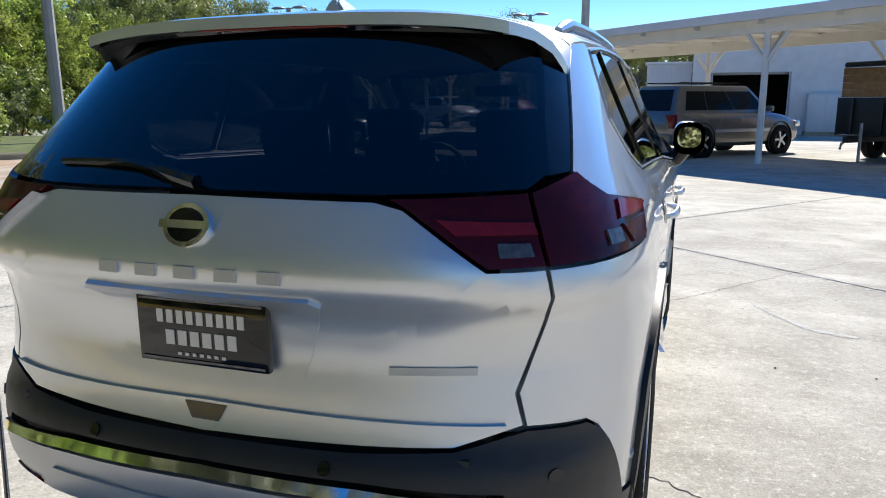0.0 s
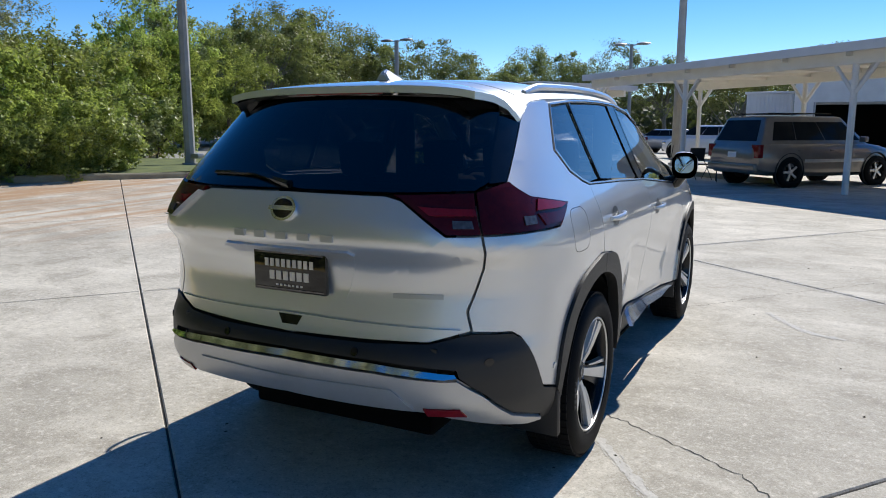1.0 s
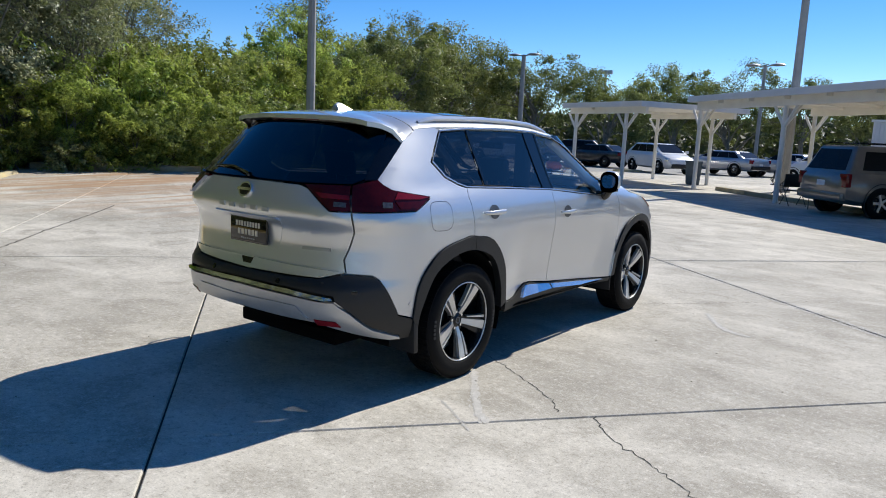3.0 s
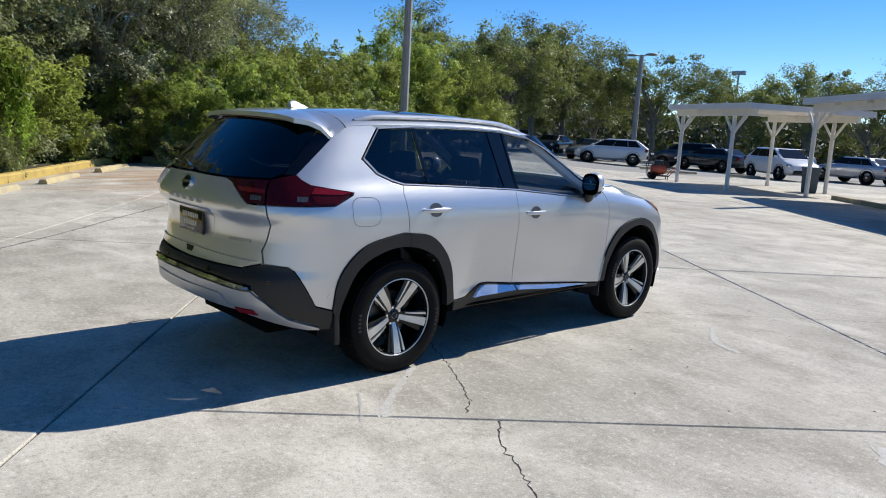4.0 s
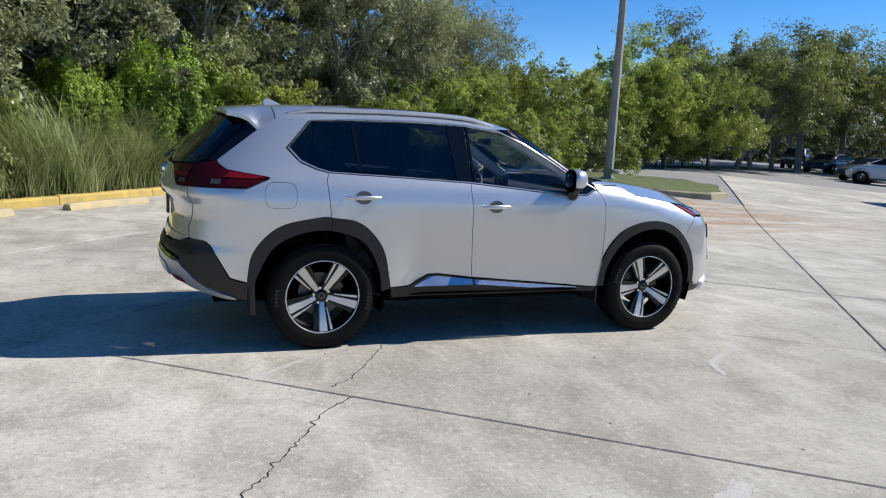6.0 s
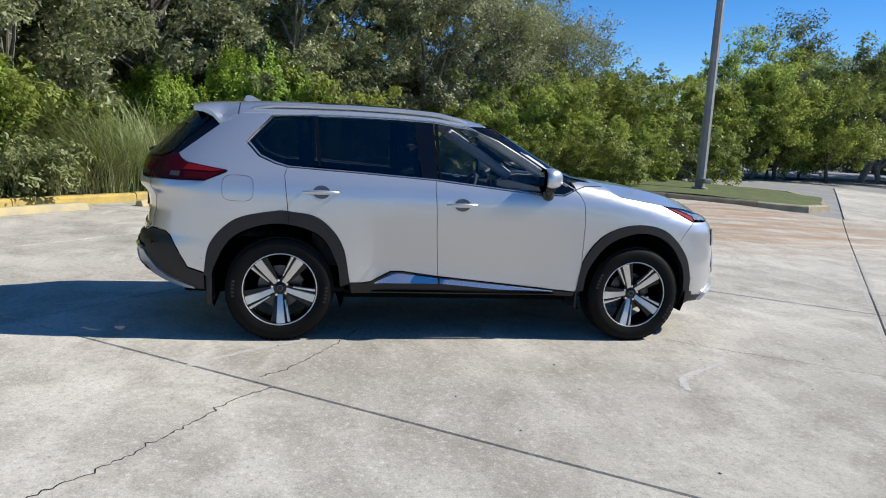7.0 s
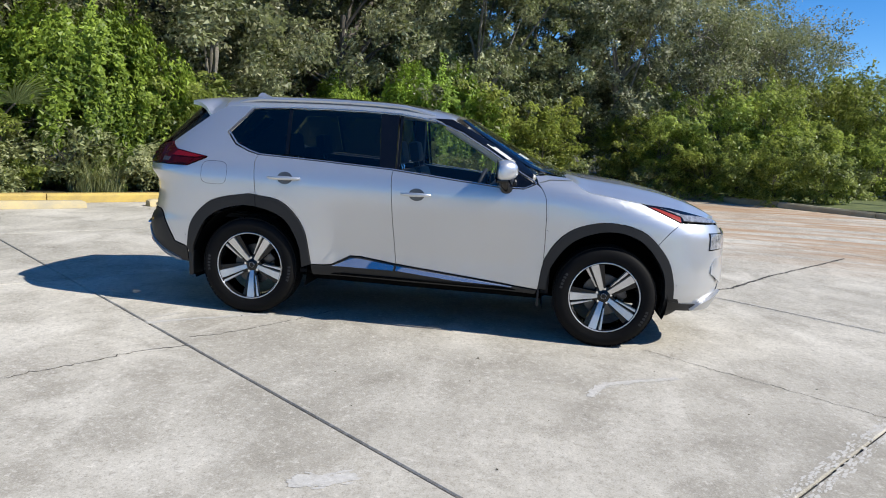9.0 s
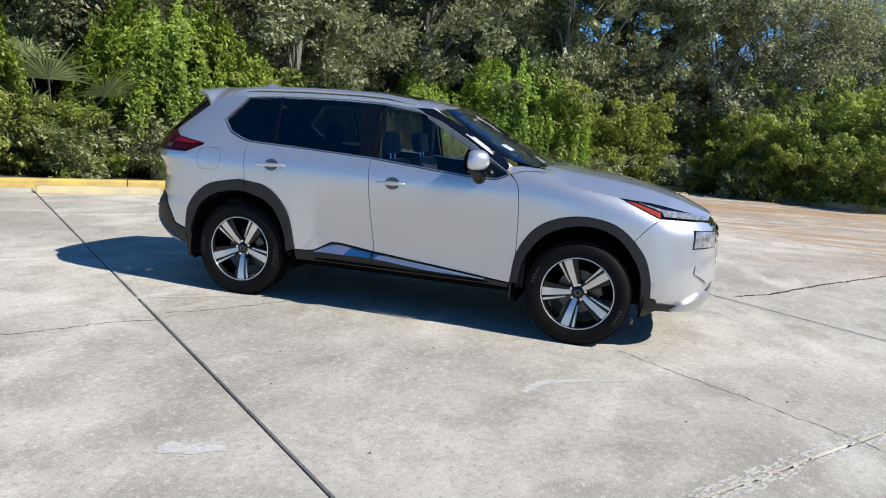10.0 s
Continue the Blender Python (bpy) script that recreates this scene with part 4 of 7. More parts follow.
    # inner skins that close the cabin
    part("inner_panel", panel_mesh([c for c in REAR_DOOR], proud=-0.05, lip=0, gap=-0.02, step=0.12, mirror=mirror), DARK_TRIM, rear_door)
    part("inner_panel", panel_mesh([c for c in FRONT_DOOR], proud=-0.05, lip=0, gap=-0.02, step=0.12, mirror=mirror), DARK_TRIM, front_door)
    part("inner_panel", panel_mesh(S((0.0, 1.21), (-0.07, 1.24), (-0.18, 1.29), (-0.26, 1.39), (-0.09, 1.58), (-0.30, 1.575), (-0.42, 1.50), (-0.68, 1.28)) + R((0.66, 1.20), (0.66, 0.74)) + S((-0.55, 0.72), (0.0, 0.95)), proud=-0.045, lip=0, gap=0, step=0.12, mirror=mirror), HEADLINER, quarter)

flap = [(-0.298 + 0.104 * math.copysign(abs(math.cos(a)) ** 0.55, math.cos(a)), 1.074 + 0.088 * math.copysign(abs(math.sin(a)) ** 0.55, math.sin(a))) for a in np.linspace(0, 2 * math.pi, 29)[:-1]]
part("fuel_flap_seam", panel_mesh(S(*flap, flap[0], *[(-0.298 + (y + 0.298) * 0.978, 1.074 + (z - 1.074) * 0.974) for y, z in [flap[0], *reversed(flap)]]), proud=0.0012, lip=0, gap=0), SMOKED, car, "thin seam of the fuel flap")

# tailgate: upper panel, lower panel, glass, lamps, plate
gate = part("tailgate", panel_mesh(R((0.0, 1.245), (0.40, 1.240), (0.46, 1.225), (0.63, 1.108), (0.736, 1.108), (0.748, 1.05), (0.708, 0.93), (0.676, 0.835), (0.694, 0.765), (0.56, 0.722), (0.0, 0.712), (-0.56, 0.722), (-0.694, 0.765), (-0.676, 0.835), (-0.708, 0.93), (-0.748, 1.05), (-0.736, 1.108), (-0.63, 1.108), (-0.46, 1.225), (-0.40, 1.240)), lip=0.02), SILVER, car, "silver tailgate, shut")
part("lower_edge", panel_mesh(R((-0.66, 0.770), (-0.55, 0.728), (0.0, 0.718), (0.55, 0.728), (0.66, 0.770), (0.0, 0.782)), proud=0.012, lip=0.02, gap=0), SILVER, gate)
for sx in (1, -1):
    lens = part("tail_lamp", panel_mesh(R(*[(sx * x, z) for x, z in ((0.43, 1.243), (0.683, 1.25), (0.734, 1.113), (0.632, 1.111), (0.465, 1.224))]), proud=0.008, lip=0.02), DARK_LENS, gate, "smoked inner tail lamp")
    part("lens", panel_mesh(R(*[(sx * x, z) for x, z in ((0.52, 1.205), (0.70, 1.195), (0.712, 1.170), (0.565, 1.172))]), proud=0.014, lip=0.006), RED_LENS, lens, "red lens bar")
    part("lens", panel_mesh(R(*[(sx * x, z) for x, z in ((0.64, 1.160), (0.70, 1.158), (0.712, 1.130), (0.648, 1.130))]), proud=0.013, lip=0.006), SMOKED, lens, "clear reversing lamp")
rear_glass = part("rear_window", panel_mesh(R((0.0, 1.252), (0.42, 1.249), (0.683, 1.256), (0.715, 1.285), (0.685, 1.38), (0.655, 1.50), (0.62, 1.585), (0.0, 1.605), (-0.62, 1.585), (-0.655, 1.50), (-0.685, 1.38), (-0.715, 1.285), (-0.683, 1.256), (-0.42, 1.249)), proud=0.004, lip=0.015), glass("rear_window_glass", (0.05, 0.052, 0.056)), gate, "dark rear window")


def loft(rows):
    """A skin through rows of points."""
    bm = bmesh.new()
    rings = [[bm.verts.new(p) for p in r] for r in rows]
    for a, b in zip(rings, rings[1:]):
        for k in range(len(a) - 1):
            bm.faces.new((a[k], a[k + 1], b[k + 1], b[k]))
    bmesh.ops.remove_doubles(bm, verts=bm.verts[:], dist=0.0005)
    bmesh.ops.recalc_face_normals(bm, faces=bm.faces[:])
    if sum(f.normal.z * f.calc_area() for f in bm.faces) < 0:
        bmesh.ops.reverse_faces(bm, faces=bm.faces[:])
    return bm


def lipped(bm, depth=0.015):
    bm.normal_update()
    rim = [e for e in bm.edges if e.is_boundary]
    for v in bmesh.ops.extrude_edge_only(bm, edges=rim)["geom"]:
        if isinstance(v, bmesh.types.BMVert):
            v.co.z -= depth
    return bm


# roof skin, from the window tops over the middle
def roof_mid(y):
    return float(np.interp(y, [-0.45, -0.30, 0.0, 0.45, 0.9, 1.2, 1.42, 1.58, 1.66], [1.668, 1.682, 1.700, 1.712, 1.706, 1.685, 1.650, 1.605, 1.578]))


def roof_edge(y):
    z = float(np.interp(y, [-0.45, -0.297, -0.12, 0.22, 0.5, 0.8, 1.083, 1.35, 1.50, 1.62], [1.50, 1.585, 1.600, 1.612, 1.620, 1.622, 1.615, 1.582, 1.560, 1.53]))
    return float(side_x(y, z)) - 0.001, z


def roof_row(y, drop=0.0):
    xe, ze = roof_edge(y)
    zm, row = roof_mid(y), []
    for s in np.linspace(-1, 1, 41):
        a = abs(s)
        x = xe * math.copysign(1 - (1 - a) ** 1.25, s)
        row.append((x, y, ze + (zm - ze) * (1 - abs(x / xe) ** 3.4) ** 0.8 - drop))
    return row


roof = part("roof", lipped(loft([roof_row(y) for y in np.linspace(-0.31, 1.50, 40)]), 0.02), SILVER, car)
part("sunroof", loft([[(x, y, roof_edge(y)[1] + (roof_mid(y) - roof_edge(y)[1]) * (1 - abs(x / roof_edge(y)[0]) ** 3.4) ** 0.8 + 0.004) for x in np.linspace(-0.48, 0.48, 17)] for y in np.linspace(0.25, 1.30, 14)]), GLASS_DARK, roof, "dark glass roof panel")
spoil = [roof_row(-0.318)]
side_end = float(side_x(-0.424, 1.510))
for y, drop in ((-0.350, 0.0), (-0.388, 0.0), (-0.424, 0.0), (-0.455, 0.0), (-0.50, 0.0), (-0.58, 0.004), (-0.645, 0.008), (-0.675, 0.012)):
    row = []
    zc = float(np.interp(y, [-0.675, -0.32], [1.652, 1.682]))
    ze = float(np.interp(y, [-0.675, -0.58, -0.50, -0.455, -0.424, -0.318], [1.622, 1.604, 1.574, 1.540, 1.510, 1.570]))
    xe = float(side_x(y, ze)) + 0.001 if y > -0.43 else float(np.interp(y, [-0.675, -0.43], [0.59, side_end]))
    for s in np.linspace(-1, 1, 41):
        a = abs(s)
        x = xe * math.copysign(1 - (1 - a) ** 1.25, s)
        row.append((x, y + 0.05 * (x / xe) ** 2 * min(1.0, max(0.0, (-0.45 - y) / 0.18)), ze + (zc - ze) * (1 - abs(x / xe) ** 3.4) ** 0.8 - drop))
    spoil.append(row)
spoiler = part("spoiler", lipped(loft(spoil), 0.028), SILVER, gate, "silver roof spoiler with a red brake lamp")
under = [[(x * 0.97, y + 0.015, z - 0.03) for x, y, z in spoil[-1]], [(x * 0.97, -0.60, 1.605) for x, y, z in spoil[-1]]]
part("spoiler_underside", loft(under), GLOSS_BLACK, spoiler)
bm = bmesh.new()
add_box(bm, -0.21, 0.21, -0.66, -0.645, 1.607, 1.628, 0.005)
part("brake_lamp", bm, RED_LENS, spoiler, "red high brake lamp")
# shark-fin aerial
bm = bmesh.new()
prof = [(-0.315, 0.0), (-0.312, 0.030), (-0.290, 0.050), (-0.264, 0.047), (-0.21, 0.020), (-0.15, 0.0)]
halves = [[bm.verts.new((sx * (0.035 if z < 0.005 else 0.018 * (1 - z / 0.09)), y, 1.684 + z)) for y, z in prof] for sx in (1, -1)]
bm.faces.new(halves[0])
bm.faces.new(list(reversed(halves[1])))
for k in range(len(prof) - 1):
    bm.faces.new((halves[0][k], halves[1][k], halves[1][k + 1], halves[0][k + 1]))
bmesh.ops.recalc_face_normals(bm, faces=bm.faces[:])
bmesh.ops.bevel(bm, geom=bm.edges[:], offset=0.006, segments=2, affect="EDGES")
part("aerial_fin", bm, SILVER, roof, "silver shark-fin aerial")
for sx in (1, -1):
    pts = []
    for y in np.linspace(-0.22, 1.34, 22):
        xe, ze = roof_edge(y)
        x = xe - 0.052
        base = ze + (roof_mid(y) - ze) * (1 - (x / xe) ** 3.4) ** 0.8
        pts.append((sx * x, y, base + 0.019 * min(1, (y + 0.22) / 0.16, (1.34 - y) / 0.2)))
    part("roof_rail", tube_mesh(pts, [0.012] + [0.018] * 20 + [0.012], 8), SILVER, roof, "satin silver roof rail")

# windscreen, cowl, bonnet
SCREEN = F((0.0, 1.243), (0.40, 1.238), (0.735, 1.222), (0.69, 1.30), (0.655, 1.42), (0.635, 1.52), (0.60, 1.585), (0.0, 1.625), (-0.60, 1.585), (-0.635, 1.52), (-0.655, 1.42), (-0.69, 1.30), (-0.735, 1.222), (-0.40, 1.238))
screen = part("windscreen", panel_mesh(SCREEN, proud=0.002, lip=0.012, gap=0.004), GLASS_CLEAR, car, "sloping clear windscreen")
for sx in (1, -1):
    part("screen_edge", panel_mesh(F(*[(sx * x, z) for x, z in ((0.735, 1.224), (0.69, 1.302), (0.655, 1.422), (0.635, 1.522), (0.60, 1.587), (0.55, 1.590), (0.585, 1.52), (0.605, 1.42), (0.64, 1.30), (0.68, 1.232))]), proud=0.005, lip=0.01, gap=0), GLOSS_BLACK, screen, "black windscreen edge")
part("screen_edge", panel_mesh(F((-0.60, 1.589), (0.0, 1.629), (0.60, 1.589), (0.56, 1.555), (0.0, 1.592), (-0.56, 1.555)), proud=0.005, lip=0.01, gap=0), GLOSS_BLACK, screen, "black windscreen edge")
part("sticker", panel_mesh(F((0.43, 1.37), (0.53, 1.365), (0.535, 1.325), (0.435, 1.33)), proud=-0.004, lip=0, gap=0), PAPER, screen, "small white paper sticker")


def bonnet_edge(y):
    z = float(np.interp(y, [2.34, 2.41, 2.47, 2.533, 2.71, 2.915, 3.06, 3.2, 3.35, 3.5, 3.58], [1.198, 1.196, 1.152, 1.125, 1.100, 1.073, 1.056, 1.025, 0.985, 0.955, 0.945]))
    return max(0.30, float(side_x(y, z))) - 0.007, z


def bonnet_row(y):
    xe, ze = bonnet_edge(y)
    zm = float(np.interp(y, [2.30, 2.36, 2.60, 2.85, 3.10, 3.34, 3.50, 3.58], [1.232, 1.236, 1.218, 1.192, 1.145, 1.078, 1.005, 0.960]))
    row = []
    for s in np.linspace(-1, 1, 33):
        a = abs(s)
        crease = 0.010 * math.exp(-((a - 0.62) / 0.10) ** 2)
        row.append((xe * s, y - 0.03 * s * s * (1 if y > 3.3 else 0), max(ze, zm) - (max(ze, zm) - ze) * a ** 2.6 + crease))
    return row


bonnet = part("bonnet", lipped(loft([bonnet_row(y) for y in np.linspace(2.36, 3.575, 34)]), 0.02), SILVER, car, "silver bonnet with two raised creases")
part("cowl", loft([[(x, y, 1.205 + 0.012 * math.cos(x)) for x in np.linspace(-0.76, 0.76, 12)] for y in (2.20, 2.28, 2.36)]), GLOSS_BLACK, car, "black cowl below the windscreen")
grille = part("grille", panel_mesh(F((0.0, 0.50), (0.275, 0.52), (0.415, 0.80), (0.455, 0.902), (0.40, 0.930), (0.0, 0.930), (-0.40, 0.930), (-0.455, 0.902), (-0.415, 0.80), (-0.275, 0.52)), proud=-0.012, lip=0.03), GLOSS_BLACK, car, "black front grille with a chrome surround")
for sx in (1, -1):
    part("grille_bar", panel_mesh(F(*[(sx * x, z) for x, z in ((0.30, 0.53), (0.43, 0.80), (0.455, 0.90), (0.405, 0.90), (0.375, 0.80), (0.24, 0.53))]), proud=0.01, lip=0.02, gap=0), CHROME, grille, "chrome grille bar")
for z in np.linspace(0.58, 0.86, 6):
    w = 0.24 + (z - 0.55) * 0.4
    part("grille_slat", panel_mesh(F((-w, z), (w, z), (w, z + 0.014), (-w, z + 0.014)), proud=0.0, lip=0.01, gap=0), GLOSS_BLACK, grille)

# badge, lettering as plain shapes, plate, handle
ring = [(0.056 * math.cos(a), 0.044 * math.sin(a)) for a in np.linspace(0, 2 * math.pi, 27)[:-1]]
part("badge", panel_mesh(R(*[(x, 1.18 + z) for x, z in ring]), proud=0.012, lip=0.012, gap=0, step=0.2), CHROME, gate, "plain round chrome badge")
part("badge_face", panel_mesh(R(*[(x * 0.78, 1.18 + z * 0.78) for x, z in ring]), proud=0.0145, lip=0.003, gap=0, step=0.2), GLOSS_BLACK, gate)
part("badge_bar", panel_mesh(R((-0.062, 1.172), (0.062, 1.172), (0.062, 1.188), (-0.062, 1.188)), proud=0.018, lip=0.006, gap=0, step=0.2), CHROME, gate)
for x in (-0.20, -0.10, 0.0, 0.10, 0.20):
    part("nameplate_bar", panel_mesh(R((x - 0.025, 1.072), (x + 0.025, 1.072), (x + 0.025, 1.098), (x - 0.025, 1.098)), proud=0.006, lip=0.006, gap=0, step=0.2), SATIN, gate, "plain silver bar")
part("trim_bar", panel_mesh(R((0.42, 0.872), (0.60, 0.876), (0.60, 0.893), (0.42, 0.889)), proud=0.005, lip=0.005, gap=0, step=0.2), SATIN, gate, "plain silver bar")
part("plate_recess", panel_mesh(R((-0.29, 1.025), (0.29, 1.025), (0.235, 0.85), (-0.235, 0.85)), proud=0.0025, lip=0.004, gap=0), SILVER, gate)
plate = part("plate_frame", box_mesh(-0.168, 0.168, -1.004, -0.984, 0.862, 1.022, 0.006), GLOSS_BLACK, gate, "black dealer plate with plain pale bars")
part("plate_border", box_mesh(-0.158, 0.158, -1.0065, -1.0035, 1.008, 1.013), SMOKED, plate)
part("plate_border", box_mesh(-0.158, 0.158, -1.0065, -1.0035, 0.870, 0.875), SMOKED, plate)
for row, (n, z, hgt, wid) in enumerate(((9, 0.957, 0.030, 0.017), (6, 0.907, 0.034, 0.023), (7, 0.884, 0.007, 0.010))):
    for k in range(n):
        x = (k - (n - 1) / 2) * (wid + 0.009)
        part("plate_bar", box_mesh(x - wid / 2, x + wid / 2, -1.0065, -1.0035, z, z + hgt), SATIN, plate)
part("lamp_strip", panel_mesh(R((-0.30, 1.030), (0.30, 1.030), (0.28, 1.044), (-0.28, 1.044)), proud=0.010, lip=0.012, gap=0), SILVER, gate)
part("grip_recess", panel_mesh(R((-0.055, 0.775), (0.055, 0.775), (0.035, 0.738), (-0.035, 0.738)), proud=0.014, lip=0.006, gap=0, step=0.2), GLOSS_BLACK, gate, "dark grip recess")
# rear wiper
wip = [(0.02, float(end_y(0.02, 1.27, True)) - 0.035, 1.272), (-0.18, float(end_y(0.18, 1.31, True)) - 0.03, 1.305), (-0.42, float(end_y(0.42, 1.305, True)) - 0.02, 1.300)]
part("rear_wiper", tube_mesh(wip, [0.016, 0.011, 0.008], 6), GLOSS_BLACK, gate, "black rear wiper")

# door handles and mirrors
for sx in (1, -1):
    for y0, y1, z, host in ((0.135, 0.385, 1.072, "rear_door"), (1.160, 1.385, 1.022, "front_door")):
        host = [o for o in car.children if o.name.startswith(host)][0 if sx > 0 else 1]
        x = float(side_x((y0 + y1) / 2, z))
        bm = bmesh.new()
        rows = []
        for s in np.linspace(0, 1, 12):
            y = y0 + (y1 - y0) * s
            outx = 0.012 + 0.030 * math.sin(math.pi * min(1, max(0, s * 1.02))) ** 0.5
            hh = 0.009 + 0.007 * math.sin(math.pi * s)
            rows.append([(sx * (x + outx + 0.010 * math.cos(a)), y, z + 0.004 * (s - 0.5) + hh * math.sin(a)) for a in np.linspace(0, 2 * math.pi, 11)])
        h = loft(rows)
        bmesh.ops.recalc_face_normals(h, faces=h.faces[:])
        bmesh.ops.holes_fill(h, edges=[e for e in h.edges if e.is_boundary])
        part("handle", h, SILVER, host, "silver door handle")
        # flat disc on the door skin; the cup's shade is its dark colour
        cup = [((y0 + y1) / 2 + 0.005 + 0.060 * math.cos(a), z - 0.002 + 0.046 * math.sin(a)) for a in np.linspace(0, 2 * math.pi, 19)[:-1]]
        cup_bm = panel_mesh(S(*cup), proud=0.0025, lip=0.0, gap=0, step=0.2, mirror=sx < 0)
        part("handle_cup", cup_bm, surface("shaded_handle_cup", (0.08, 0.082, 0.085), (0.13, 0.133, 0.136), 9, (0.3, 0.4), metal=0.5, bump=0) if sx > 0 and y0 < 1 else bpy.data.materials["shaded_handle_cup"], host, "flat dark disc painted as the shaded handle cup")
    host = [o for o in car.children if o.name.startswith("front_door")][0 if sx > 0 else 1]
    bm = bmesh.new()
    bmesh.ops.create_uvsphere(bm, u_segments=28, v_segments=18, radius=1.0)
    for v in bm.verts:
        x, y, z = v.co
        deep = (max(y, -0.72) + 0.72) * 0.088 * (1 - 0.38 * max(0.0, x))
        v.co = (sx * (0.985 + 0.080 * math.copysign(abs(x) ** 0.72, x)), 1.858 + deep, 1.240 + (0.080 if z > 0 else 0.062) * math.copysign(abs(z) ** 0.72, z) - 0.014 * x)
    bmesh.ops.recalc_face_normals(bm, faces=bm.faces[:])
    shell = part("mirror", bm, SILVER, host, "silver-capped door mirror")
    bm = bmesh.new()
    bmesh.ops.create_circle(bm, cap_ends=True, segments=24, radius=1.0)
    for v in bm.verts:
        a = math.atan2(v.co.y, v.co.x)
        v.co = (sx * (0.985 + 0.060 * math.copysign(abs(math.cos(a)) ** 0.7, math.cos(a))), 1.8435, 1.238 + 0.054 * math.copysign(abs(math.sin(a)) ** 0.75, math.sin(a)))
    bmesh.ops.recalc_face_normals(bm, faces=bm.faces[:])
    bezel = bmesh.new()
    bmesh.ops.create_circle(bezel, cap_ends=True, segments=24, radius=1.0)
    for v in bezel.verts:
        a = math.atan2(v.co.y, v.co.x)
        v.co = (sx * (0.985 + 0.081 * math.copysign(abs(math.cos(a)) ** 0.7, math.cos(a))), 1.858, 1.239 + 0.080 * math.copysign(abs(math.sin(a)) ** 0.75, math.sin(a)))
    bmesh.ops.solidify(bezel, geom=bezel.faces[:], thickness=0.012)
    bmesh.ops.recalc_face_normals(bezel, faces=bezel.faces[:])
    part("mirror_bezel", bezel, GLOSS_BLACK, shell, "black mirror bezel")
    part("mirror_glass", bm, surface("mirror_silver", (0.85, 0.86, 0.87), (0.88, 0.89, 0.90), 3, (0.01, 0.03), metal=1.0, bump=0), shell, "mirror glass")
    part("mirror_stalk", tube_mesh([(sx * 0.870, 1.940, 1.105), (sx * 0.925, 1.925, 1.128), (sx * 0.965, 1.910, 1.180)], [0.050, 0.047, 0.044], 12), GLOSS_BLACK, shell, "black mirror stalk")
    part("mirror_skirt", box_mesh(min(sx * 0.925, sx * 1.035), max(sx * 0.925, sx * 1.035), 1.862, 1.945, 1.155, 1.186, 0.010), GLOSS_BLACK, shell)


# wheels
MARK = surface("worn_sidewall_mark", (0.014, 0.014, 0.014), (0.03, 0.03, 0.03), 30, (0.7, 0.8), bump=0)


